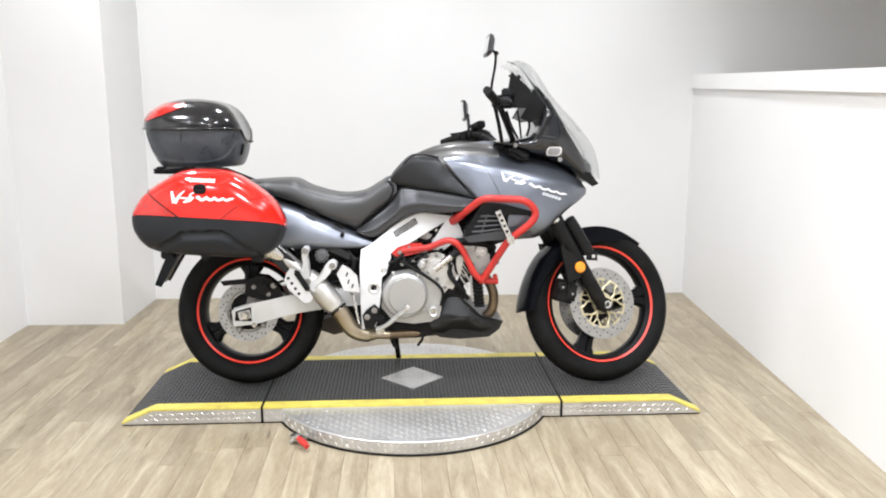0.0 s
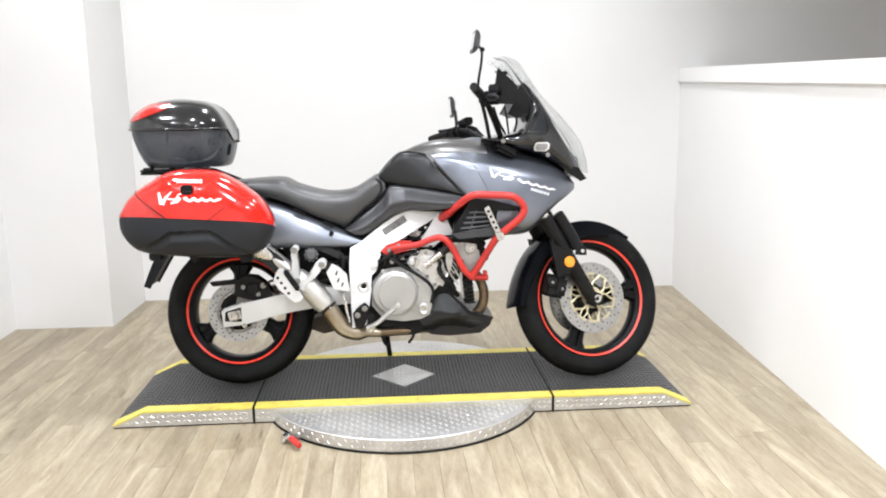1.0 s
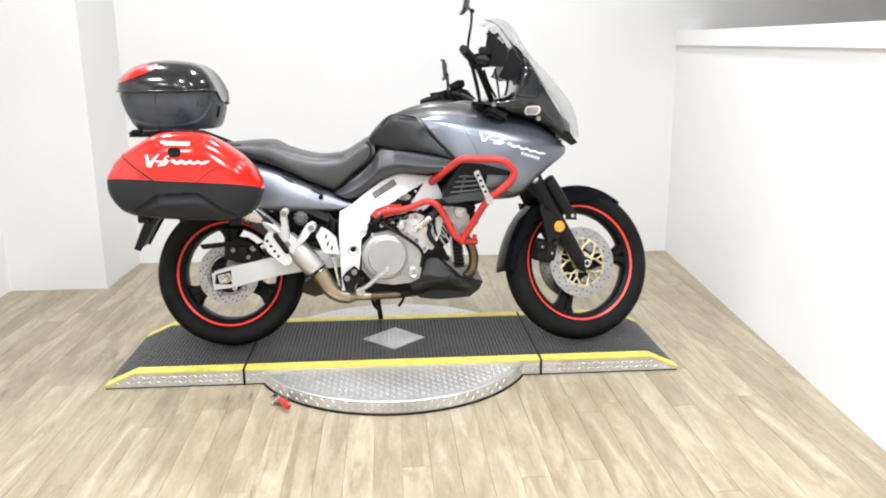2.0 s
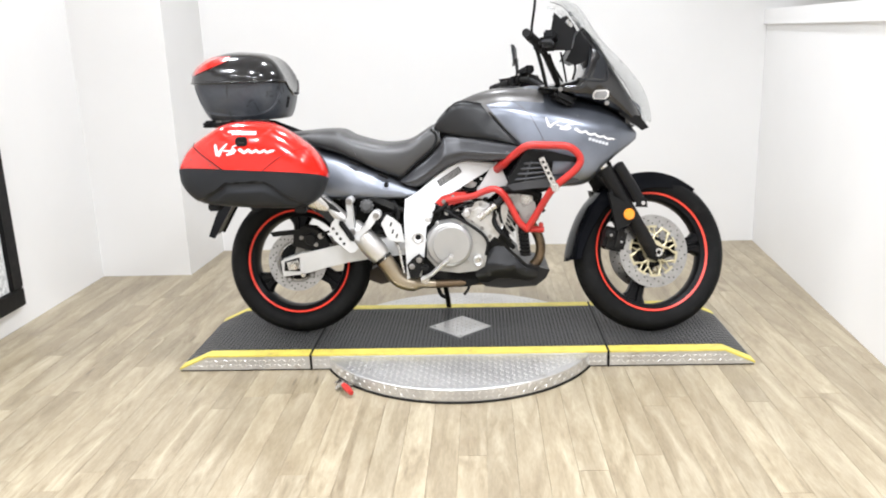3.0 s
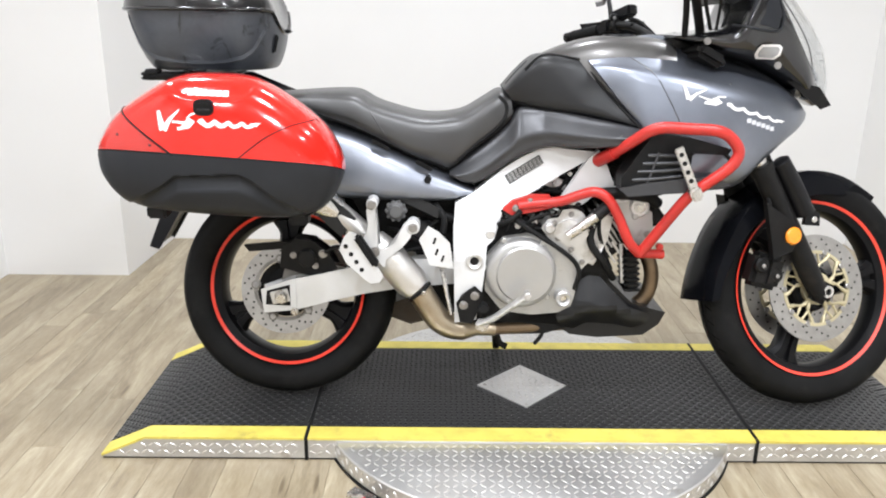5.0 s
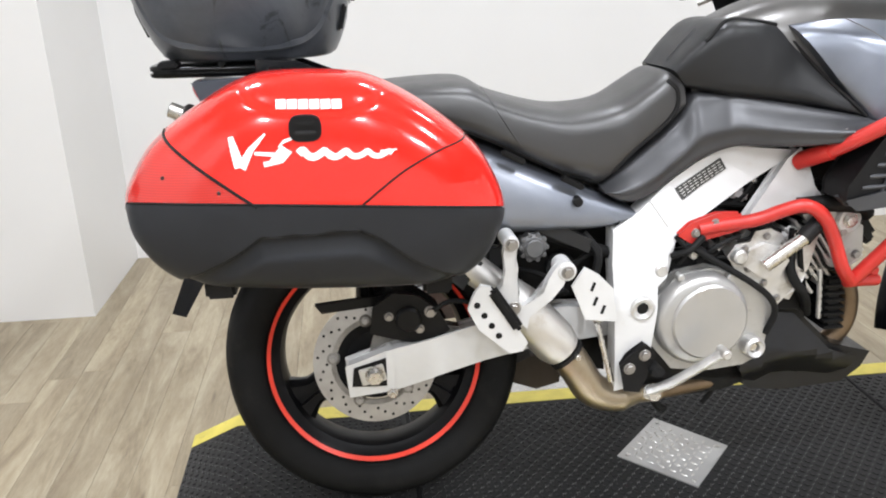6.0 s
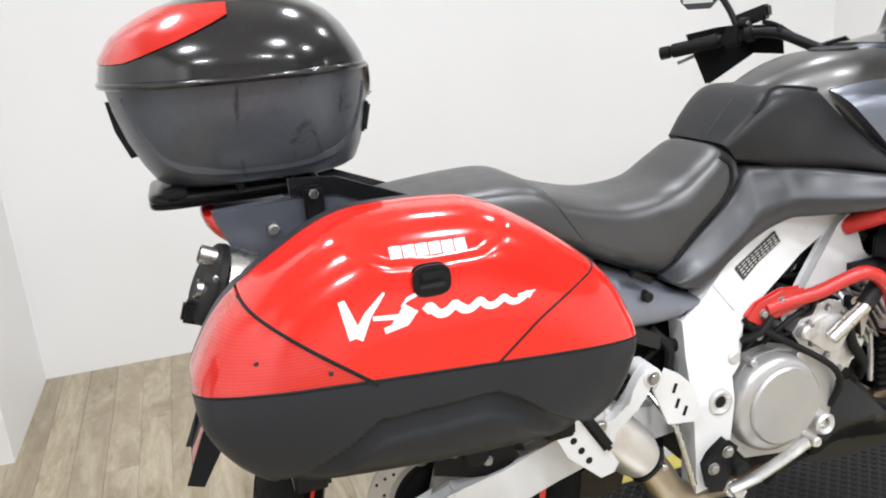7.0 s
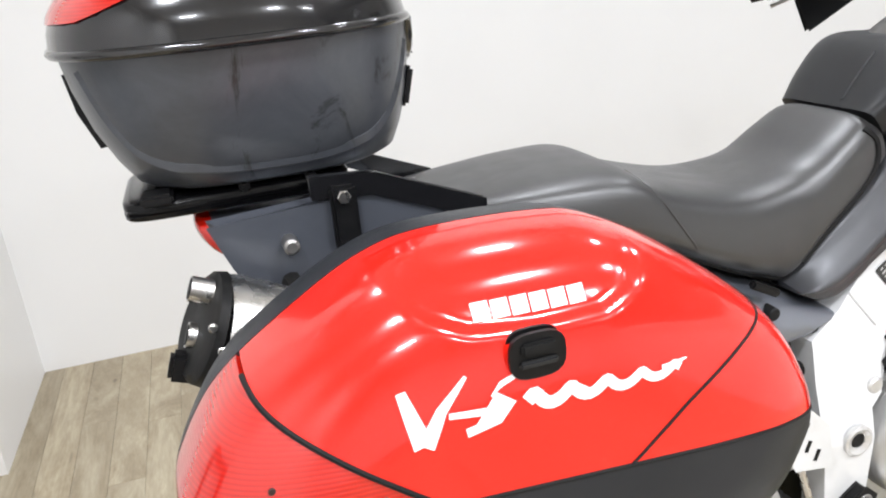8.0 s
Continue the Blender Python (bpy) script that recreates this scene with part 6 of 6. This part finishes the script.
for s in (-1, 1):
    end, mid, clamp = (Vector(q) for q in HB[s])
    d = (end - mid).normalized()
    fore = Vector((0, 0, 1)).cross(d) * -s
    fore = fore.normalized()
    upw = Vector((0, 0, 1))
    turn = Matrix((fore, d, upw)).transposed().to_4x4()
    part("grip", tube([end - d * 0.115, end - d * 0.004, end], [0.0175, 0.0175, 0.014], 14), M_RUBBER, bar, "black rubber grip")
    part("bar_end", tube([end, end + d * 0.006, end + d * 0.028], [0.009, 0.016, 0.016], 14), M_MATT, bar)
    part("switch_block", box(*(end - d * 0.15), 0.045, 0.05, 0.048, 0.010, turn), M_BLACK, bar)
    lv = end - d * 0.15 + fore * 0.045
    part("lever", tube(smooth_path([lv, lv + d * 0.07 + fore * 0.012 - upw * 0.012, lv + d * 0.15 - fore * 0.002 - upw * 0.030]), 0.007, 8), M_ALLOY if s > 0 else M_MATT, bar)
    part("lever_perch", box(*(end - d * 0.165 + fore * 0.03), 0.05, 0.03, 0.03, 0.006, turn), M_MATT, bar)
    part("perch_clamp", tube([end - d * 0.195, end - d * 0.180], 0.020, 14), M_MATT, bar)
    part("mirror_clamp", drum(0.013, -0.012, 0.012, 14, (0, 0, 0), 0.003, m=Matrix.Translation(end - d * 0.175 + upw * 0.026)), M_MATT, bar)
    part("clamp_bolt", drum(0.005, -0.016, 0.016, 8, (0, 0, 0), 0.001, m=Matrix.Translation(end - d * 0.175 + upw * 0.026)), M_BOLT, bar)
    if s > 0:
        part("hose", tube(smooth_path([end - d * 0.21 + fore * 0.03 + upw * 0.02, end - d * 0.25 + fore * 0.05 - upw * 0.005, clamp + fore * 0.03 - upw * 0.02]), 0.0055, 8), M_RUBBER, bar)
    part("reservoir_box", box(*(end - d * 0.185 + fore * 0.035 + upw * 0.037), 0.045, 0.078, 0.034, 0.006, turn @ Matrix.Rotation(radians(-8 * s), 4, "X")), M_BLACK, bar)
    if s < 0:
        side_y = -0.225
        guard_line = [(1.079, 1.157), (1.079, 1.195), (1.095, 1.284), (1.166, 1.22), (1.154, 1.155)]
        stem = [(1.0, -0.345, 1.19), (0.998, -0.36, 1.232), (1.008, -0.385, 1.30), (1.010, -0.395, 1.345), (0.99, -0.40, 1.362)]
        head, high = Vector((0.982, -0.40, 1.370)), 0.078
    else:
        side_y = 0.42
        guard_line = [(0.955, 0.930), (0.899, 1.045), (0.98, 1.055), (1.072, 1.058), (1.080, 0.990)]
        stem = [(0.978, 0.335, 1.045), (0.978, 0.365, 1.09), (0.976, 0.40, 1.13), (0.972, 0.455, 1.150)]
        head, high = Vector((0.966, 0.47, 1.155)), 0.10
    guard = part("hand_guard", plate(guard_line, side_y - 0.006, side_y + 0.006, 0.004), M_BLACK, bar, "black plastic hand guard")
    front = [Vector((guard_line[k][0], 0, guard_line[k][1])) for k in ((2, 3, 4) if s < 0 else (3, 4))]
    bm = bmesh.new()
    grid = [[bm.verts.new((q.x, s * y, q.z)) for q in front] for y in (abs(side_y), abs(side_y) - 0.06, abs(side_y) - 0.12)]
    for a, b in zip(grid, grid[1:]):
        for k in range(len(front) - 1):
            bm.faces.new((a[k], a[k + 1], b[k + 1], b[k]))
    bmesh.ops.solidify(bm, geom=bm.faces[:], thickness=0.005)
    part("guard_face", bm, M_BLACK, bar)
    part("mirror_stem", tube(rounded_path(stem, 0.02), 0.0048 if s < 0 else 0.0075, 8), M_MATT, bar)
    part("stem_joint", drum(0.009, stem[-2][1] - 0.008, stem[-2][1] + 0.008, 12, (stem[-2][0], 0, stem[-2][2])), M_MATT, bar)
    tip = Matrix.Rotation(radians(10 if s < 0 else -4), 4, "Y")
    bm = bmesh.new()
    for u, w, h in ((0.0, 0.15, high), (0.012, 0.14, high * 0.9), (0.022, 0.10, high * 0.55)):
        for y, z in ((-w / 2, -h * 0.3), (-w * 0.42, h / 2), (w * 0.42, h / 2), (w / 2, -h * 0.3), (w * 0.3, -h / 2), (-w * 0.3, -h / 2)):
            bm.verts.new(head + tip.to_3x3() @ Vector((u - 0.008, y, z)))
    bm.verts.ensure_lookup_table()
    for r in (0, 6):
        for k in range(6):
            bm.faces.new((bm.verts[r + k], bm.verts[r + (k + 1) % 6], bm.verts[r + 6 + (k + 1) % 6], bm.verts[r + 6 + k]))
    bm.faces.new(bm.verts[0:6])
    bm.faces.new(bm.verts[12:18])
    part("mirror", bm, M_SIDEGREY, bar, "grey mirror head")
    part("mirror_glass", box(*(head + tip.to_3x3() @ Vector((-0.0095, 0, 0.002))), 0.002, 0.12, high * 0.75, 0.0008, tip), M_GLASSDARK, bar)
for pts, r in (([(1.022, -0.26, 1.165), (1.047, -0.2, 1.093), (1.07, -0.13, 1.02)], 0.008), ([(1.073, -0.24, 1.139), (1.096, -0.2, 1.089), (1.135, -0.13, 1.035)], 0.005), ([(1.119, -0.22, 1.144), (1.131, -0.2, 1.098), (1.15, -0.13, 1.035)], 0.004), ([(1.02, 0.26, 1.05), (1.08, 0.25, 1.02), (1.13, 0.21, 0.96)], 0.007)):
    part("cable", tube(smooth_path(pts), r, 8), M_RUBBER, bar)
part("bar_fitting", box(1.06, -0.27, 1.178, 0.05, 0.06, 0.03, 0.008), M_SIDEGREY, bar)

# crash bars
CRASH = [(0.872, -0.13, 0.698), (0.908, -0.195, 0.735), (0.979, -0.262, 0.802), (1.150, -0.27, 0.795), (1.197, -0.265, 0.748), (1.182, -0.265, 0.708), (1.083, -0.24, 0.626), (0.988, -0.17, 0.452)]
crash = part("crash_bar", tube(rounded_path(CRASH, 0.035, 6), 0.0145, 14), M_BARRED, bike, "red powder-coated engine crash bars")
part("lower_bar", tube(rounded_path([(0.988, -0.17, 0.452), (0.952, -0.19, 0.486), (0.913, -0.197, 0.571), (0.885, -0.196, 0.612), (0.852, -0.19, 0.627), (0.812, -0.18, 0.613), (0.767, -0.168, 0.592), (0.70, -0.162, 0.586), (0.655, -0.160, 0.578)], 0.03, 6), 0.0135, 14), M_BARRED, crash)
part("bar_stub", tube([(0.978, -0.17, 0.454), (1.055, -0.155, 0.447)], 0.013, 14), M_BARRED, crash)
part("bar_tab", drum(0.010, -0.150, -0.163, 12, (1.045, 0, 0.468), 0.002), M_BARRED, crash)
part("clamp_collar", tube([(0.868, -0.122, 0.695), (0.900, -0.18, 0.727)], 0.0175, 16), M_BARRED, crash)
part("mount_plate", plate([(0.618, 0.570), (0.64, 0.590), (0.69, 0.606), (0.735, 0.604), (0.74, 0.578), (0.70, 0.568), (0.64, 0.556)], -0.165, -0.150, 0.004), M_BARRED, crash)
bolts([(0.647, 0.573), (0.686, 0.591)], -0.165, 0.007, 0.007, crash)
TAB = Matrix.Rotation(radians(65), 4, "Y")
link_tab = part("link_tab", box(1.066, -0.272, 0.692, 0.135, 0.005, 0.024, 0.006, TAB), M_STEEL, crash, "drilled steel link tab")
for n in range(5):
    o = TAB @ Vector(((n - 2) * 0.024, 0, 0))
    part("tab_hole", drum(0.006, -0.274, -0.2755, 12, (1.066 + o.x, 0, 0.692 + o.z), 0.0003), M_MATT, link_tab)
part("tab_clamp", box(1.092, -0.266, 0.637, 0.035, 0.036, 0.03, 0.006, TAB), M_STEEL, crash)

# ---- luggage ----
bm = bmesh.new()
rings = []
for z, cut_in in ((0.889, 0.006), (0.890, 0.0025), (0.892, 0.0004), (0.8965, 0.0), (0.8975, 0.004), (0.9005, 0.004), (0.902, 0.0002), (0.908, 0.0006), (0.910, 0.003), (0.911, 0.007)):
    ring = []
    for n in range(56):
        c, s = math.cos(math.tau * n / 56), math.sin(math.tau * n / 56)
        ring.append(bm.verts.new((-0.245 + (0.130 - cut_in) * math.copysign(abs(c) ** 0.24, c), 0.03 + (0.092 - cut_in) * math.copysign(abs(s) ** 0.24, s), z)))
    rings.append(ring)
for a, b in zip(rings, rings[1:]):
    for n in range(56):
        bm.faces.new((a[n], a[(n + 1) % 56], b[(n + 1) % 56], b[n]))
bm.faces.new(rings[0][::-1])
bm.faces.new(rings[-1])
rack = part("luggage_rack", bm, M_FRONTGUARD, bike, "gloss black luggage rack", 60)
for px in (-0.335, -0.24, -0.165):
    part("rack_pad", box(px, -0.05, 0.913, 0.035 if px < -0.3 else 0.012, 0.04, 0.012, 0.003), M_BLACK, rack)
for s in (-1, 1):
    dz = -0.012 * (s > 0)
    part("rack_strut", plate([(-0.17, 0.918 + dz), (-0.105, 0.914 + dz), (0.025, 0.862 + dz), (0.025, 0.844 + dz), (-0.105, 0.896 + dz), (-0.17, 0.900 + dz)], s * 0.108 - 0.006, s * 0.108 + 0.006, 0.004), M_BLACKGLOSS, rack)
    part("rack_foot", box(-0.140, s * 0.118, 0.872, 0.030, 0.012, 0.075, 0.004), M_BLACK, rack)
    part("rack_bolt", drum(0.008, s * 0.122, s * 0.129, 6, (-0.140, 0, 0.898), 0.001), M_STEEL, rack)

top_box = thing("top_box", "rounded dark grey top box with gloss black lid and red reflectors", "luggage box", STAND @ Matrix.Translation((0, 0.06, 0)))


def rim_drop(c):
    """The lid's joint runs level along the sides and dips to a beak in the middle of the front."""
    return -0.060 * max(0.0, (c - 0.92) / 0.08)


BOX_Y = 0.05  # the case sits a little to the far side


def stacked(levels, n=80, power=2.5):
    """A body from flat rings (z, rear x, front x, half width), rounder at the front."""
    bm = bmesh.new()
    rings = []
    for z, x0, x1, hw, d in levels:
        hw, x1 = hw * 0.92, x1 - 0.028
        ring = []
        for k in range(n):
            a = math.tau * k / n
            c, s = math.cos(a), math.sin(a)
            pw = power * 1.2 if c < 0 else power * 0.98
            x = (x0 + x1) / 2 + (x1 - x0) / 2 * math.copysign(abs(c) ** (2 / pw), c)
            y = BOX_Y + hw * math.copysign(abs(s) ** (2 / pw), s)
            ring.append(bm.verts.new((x, y, z + d * rim_drop(c))))
        rings.append(ring)
    for a, b in zip(rings, rings[1:]):
        for k in range(n):
            bm.faces.new((a[k], a[(k + 1) % n], b[(k + 1) % n], b[k]))
    bm.faces.new(rings[0][::-1])
    bm.faces.new(rings[-1])
    return bm


base_bm = stacked([(0.916, -0.342, -0.004, 0.188, 0), (0.922, -0.350, 0.005, 0.204, 0), (0.945, -0.364, 0.014, 0.222, 0.1), (0.985, -0.382, 0.023, 0.238, 0.4), (1.03, -0.395, 0.029, 0.249, 0.8), (1.07, -0.402, 0.033, 0.254, 1.0)])
BASE_SKIN = skin(base_bm)
base = part("case_base", base_bm, M_CASE, top_box, "scuffed dark grey lower shell")
part("case_swage", seam_on(BASE_SKIN, [(-0.372, 1.055), (-0.352, 1.0), (-0.32, 0.958), (-0.25, 0.940), (-0.12, 0.940), (-0.06, 0.962), (-0.03, 1.01), (-0.018, 1.045)], 0.010, -0.0068), M_CASE, base)
front_at = BASE_SKIN.ray_cast(Vector((0.5, -0.03, 1.0)), Vector((-1, 0, 0)))[0]
part("front_latch", box(front_at.x - 0.003, -0.03, 0.985, 0.012, 0.022, 0.05, 0.004, Matrix.Rotation(radians(14), 4, "Y")), M_BLACK, base)
part("rear_latch", plate([(-0.401, 1.042), (-0.395, 1.00), (-0.379, 0.958), (-0.366, 0.96), (-0.380, 1.00), (-0.388, 1.042)], 0.01, 0.085, 0.003), M_BLACK, base)
rim_bm = stacked([(1.066, -0.404, 0.031, 0.261, 1), (1.0675, -0.410, 0.037, 0.267, 1), (1.072, -0.4125, 0.0395, 0.2695, 1), (1.0765, -0.410, 0.037, 0.267, 1), (1.078, -0.405, 0.032, 0.262, 1)])
part("lid_rim", rim_bm, M_BLACKGLOSS, top_box, angle=70)
lid_bm = stacked([(1.077, -0.408, 0.034, 0.264, 1), (1.092, -0.406, 0.030, 0.2625, 1), (1.11, -0.400, 0.020, 0.258, 0.9), (1.135, -0.382, 0.004, 0.242, 0.6), (1.158, -0.352, -0.018, 0.216, 0.3), (1.176, -0.318, -0.048, 0.180, 0.1), (1.188, -0.28, -0.088, 0.135, 0), (1.195, -0.24, -0.145, 0.08, 0), (1.197, -0.21, -0.17, 0.03, 0)], 96)
LID_SKIN = skin(lid_bm)
lid = part("lid", lid_bm, M_BLACKGLOSS, top_box, "gloss black domed lid", 60)
for s in (-1, 1):
    bm = bmesh.new()
    grid = []
    for i in range(15):
        u = i / 14
        row = []
        for j in range(7):
            v = j / 6
            a = radians(184 + 82 * u)
            z_low = 1.102 + 0.055 * max(0.0, (u - 0.55) / 0.45) ** 1.3
            z_top = 1.112 + 0.062 * min(1.0, u / 0.55)
            z = z_low + (z_top - z_low) * v
            c = Vector((-0.20, BOX_Y, z))
            p, nrm, _, _ = LID_SKIN.ray_cast(c + Vector((math.cos(a) * 0.9, math.sin(a) * 0.9, 0)), Vector((-math.cos(a), -math.sin(a), 0)))
            p = p + nrm * 0.0025 if p else c
            row.append(bm.verts.new((p.x, BOX_Y + (p.y - BOX_Y) * (1 if s < 0 else -1), p.z)))
        grid.append(row)
    for a, b in zip(grid, grid[1:]):
        for k in range(6):
            bm.faces.new((a[k], a[k + 1], b[k + 1], b[k]))
    part("lid_reflector", bm, M_LENS, lid, "red reflector panel", 60)
part("rim_tab", box(0.010, BOX_Y, 1.018, 0.024, 0.04, 0.010, 0.004), M_BLACK, top_box)

pannier = thing("side_pannier", "red and charcoal hard side pannier with a black lock", "luggage box", STAND @ Matrix.Translation((0, 0, 0.014)))
OUT = [(-0.3335, 0.735), (-0.326, 0.765), (-0.285, 0.824), (-0.205, 0.879), (-0.150, 0.905), (-0.10, 0.912), (-0.02, 0.910), (0.03, 0.900), (0.10, 0.862), (0.173, 0.803), (0.207, 0.750), (0.221, 0.705), (0.212, 0.667), (0.19, 0.626), (0.155, 0.598), (0.10, 0.586), (-0.06, 0.590), (-0.20, 0.602), (-0.262, 0.616), (-0.302, 0.647), (-0.328, 0.692)]


SHELL = [(0.035, -0.255), (0.012, -0.29), (0.0, -0.35), (0.0, -0.398), (0.004, -0.426), (0.013, -0.448), (0.028, -0.464), (0.05, -0.476), (0.08, -0.485), (0.115, -0.489), (0.15, -0.491)]


def cut(bm, co, no):
    """Keeps what lies on the far side of a plane and closes the cut."""
    r = bmesh.ops.bisect_plane(bm, geom=bm.verts[:] + bm.edges[:] + bm.faces[:], plane_co=co, plane_no=no, clear_inner=True)
    edges = [e for e in bm.edges if e.is_boundary]
    if edges:
        bmesh.ops.holes_fill(bm, edges=edges, sides=0)
    return bm


SEAM_A, SEAM_B, SEAM_C = Vector((-0.33, -0.40, 0.735)), Vector((0.219, -0.41, 0.702)), Vector((-0.07, -0.49, 0.741))
SEAM_N = (SEAM_B - SEAM_A).cross(SEAM_C - SEAM_A).normalized()
SEAM_N = SEAM_N if SEAM_N.z > 0 else -SEAM_N
ARCH = [(-0.30, 0.60), (-0.255, 0.632), (-0.229, 0.644), (-0.175, 0.672), (-0.140, 0.697), (-0.002, 0.701), (0.028, 0.686), (0.075, 0.647), (0.13, 0.615), (0.18, 0.59)]
LOGO = [(-0.19, 0.93), (-0.158, 0.898), (-0.14, 0.876), (-0.11, 0.863), (-0.06, 0.858), (-0.005, 0.858), (0.022, 0.868), (0.045, 0.892), (0.07, 0.93)]


shell_bm = pillow(OUT, [(p.x, p.y) for p in smooth_path([Vector((*q, 0)) for q in SHELL], 9)], 280)
for v in shell_bm.verts:
    x, y, z = v.co
    if y < -0.41 and z < 0.72 and ARCH[0][0] < x < ARCH[-1][0]:
        under = between(x, [p[0] for p in ARCH], [p[1] for p in ARCH]) - z
        v.co.y += 0.016 * eased(under / 0.006) * (1.0 - 0.75 * eased((under - 0.010) / 0.034))
    if y < -0.38 and z > 0.85 and LOGO[0][0] < x < LOGO[-1][0]:
        v.co.y += 0.009 * eased((z - between(x, [p[0] for p in LOGO], [p[1] for p in LOGO])) / 0.008)
near = [v for v in shell_bm.verts if v.co.z > 0.83 and v.co.y < -0.39 and -0.20 < v.co.x < 0.08]
for n in range(1):
    bmesh.ops.smooth_vert(shell_bm, verts=near, factor=0.5, use_axis_x=False, use_axis_y=True, use_axis_z=False)
CASE_SKIN = skin(shell_bm)
low = part("lower_shell", cut(shell_bm.copy(), SEAM_A - SEAM_N * 0.0012, -SEAM_N), M_CASEDARK, pannier, "charcoal grained plastic lower shell", 50)
upper = cut(shell_bm.copy(), SEAM_A + SEAM_N * 0.0012, SEAM_N)
cut(upper, Vector((0, -0.3612, 0)), Vector((0, -1, 0)))
back_up = cut(cut(shell_bm.copy(), SEAM_A + SEAM_N * 0.0012, SEAM_N), Vector((0, -0.3588, 0)), Vector((0, 1, 0)))
part("inner_shell", back_up, M_CASEDARK, pannier, "", 50)
LA, LB = Vector((-0.262, 0, 0.835)), Vector((-0.139, 0, 0.741))
LN = Vector((-(LB - LA).z, 0, (LB - LA).x)).normalized()
part("corner_reflector", cut(upper.copy(), LA - LN * 0.002, -LN), M_LENS, pannier, "ribbed red corner reflector", 50)
lid_main = part("lid", cut(upper.copy(), LA + LN * 0.002, LN), M_RED, pannier, "gloss red painted lid", 50)
upper.free()
part("lens_seam", seam_on(CASE_SKIN, [(-0.272, 0.8426), (-0.240, 0.8182), (-0.190, 0.780), (-0.139, 0.741)], 0.0024, 0.0, 10), M_RUBBER, lid_main)


def on_joint(x):
    """The point of the case's skin at x that lies in the plane of the lid's joint."""
    z = 0.735
    for n in range(8):
        p = on_skin(CASE_SKIN, x, z, -0.0006)
        z -= (p - SEAM_A).dot(SEAM_N) / SEAM_N.z
    return on_skin(CASE_SKIN, x, z, -0.0006)


part("joint_gasket", tube([on_joint(-0.322 + 0.530 * k / 48) for k in range(49)], 0.002, 6), M_RUBBER, pannier)
part("pannier_mark", decal(CASE_SKIN, script_mark(-0.170, 0.797, 0.225, 0.044, -0.03)), M_WHITE, lid_main, "white slanted brush-like mark")
for mark in block_mark(-0.105, 0.8695, 0.090, 0.0120, -0.03):
    part("mark_block", decal(CASE_SKIN, [mark]), M_WHITE, lid_main)
part("corner_seam", seam_on(CASE_SKIN, [(0.002, 0.736), (0.034, 0.761), (0.062, 0.781), (0.093, 0.797), (0.126, 0.809), (0.165, 0.815), (0.180, 0.815)], 0.0015, 0.0, 8), M_RUBBER, lid_main)
lock_at = on_skin(CASE_SKIN, -0.067, 0.846, 0)
LOCK = [(0.021 * math.copysign(abs(math.cos(a)) ** 0.6, math.cos(a)), 0.018 * math.copysign(abs(math.sin(a)) ** 0.6, math.sin(a))) for a in (math.tau * n / 20 for n in range(20))]
lock = part("lock_body", plate([(lock_at.x + 0.9 * u, lock_at.z + 0.82 * v) for u, v in LOCK], lock_at.y - 0.006, lock_at.y + 0.006, 0.003), M_BLACK, lid_main, "black plastic lock with key cover")
part("lock_flap", box(lock_at.x, lock_at.y - 0.0075, lock_at.z + 0.007, 0.026, 0.005, 0.009, 0.0018), M_RUBBER, lid_main)
part("lock_bar", box(lock_at.x, lock_at.y - 0.0075, lock_at.z - 0.005, 0.03, 0.004, 0.006, 0.0018), M_PADGREY, lid_main)
for sx, sz in ((-0.262, 0.785), (-0.188, 0.764)):
    p = on_skin(CASE_SKIN, sx, sz, 0.0)
    part("lens_screw", drum(0.0028, p.y + 0.001, p.y - 0.001, 10, (p.x, 0, p.z), 0.0003), M_DARK, lid_main)

for px, pz in ((-0.215, 0.596), (0.115, 0.582)):
    part("case_foot", box(px, -0.39, pz, 0.045, 0.05, 0.03, 0.005), M_BLACK, pannier)
shell_bm.free()
part("pannier_mount", tube(rounded_path([(-0.20, -0.12, 0.80), (-0.18, -0.25, 0.76), (0.05, -0.25, 0.72), (0.10, -0.14, 0.70)], 0.03), 0.011, 8), M_MATT, pannier)

# ---- floor planks ----
floor = part("floor", box(0.55, -1.45, -0.03, 4.2, 6.5, 0.046, 0), M_JOINT, None, "limed oak plank floor", 20, "structure")
PLW, PLL = 0.0915, 1.22
plank_bm = bmesh.new()
box(0, 0, 0, PLW - 0.0006, PLL - 0.0006, 0.008, 0.0005, bm=plank_bm)
finish(plank_bm)
plank_mesh = bpy.data.meshes.new("plank")
plank_bm.to_mesh(plank_mesh)
plank_bm.free()
plank_mesh.materials.append(M_PLANK)
rng = random.Random(4)
for i in range(46):
    x = -1.53 + PLW * i
    edge, length = 1.655, PLL * (0.15 + 0.85 * rng.random())
    while edge > -4.6:
        length = min(length, edge + 4.6)
        ob = new("plank", plank_mesh)
        ob.location, ob.scale.y, ob.parent = (x, edge - length / 2, -0.0042), length / PLL, floor
        edge, length = edge - length, PLL
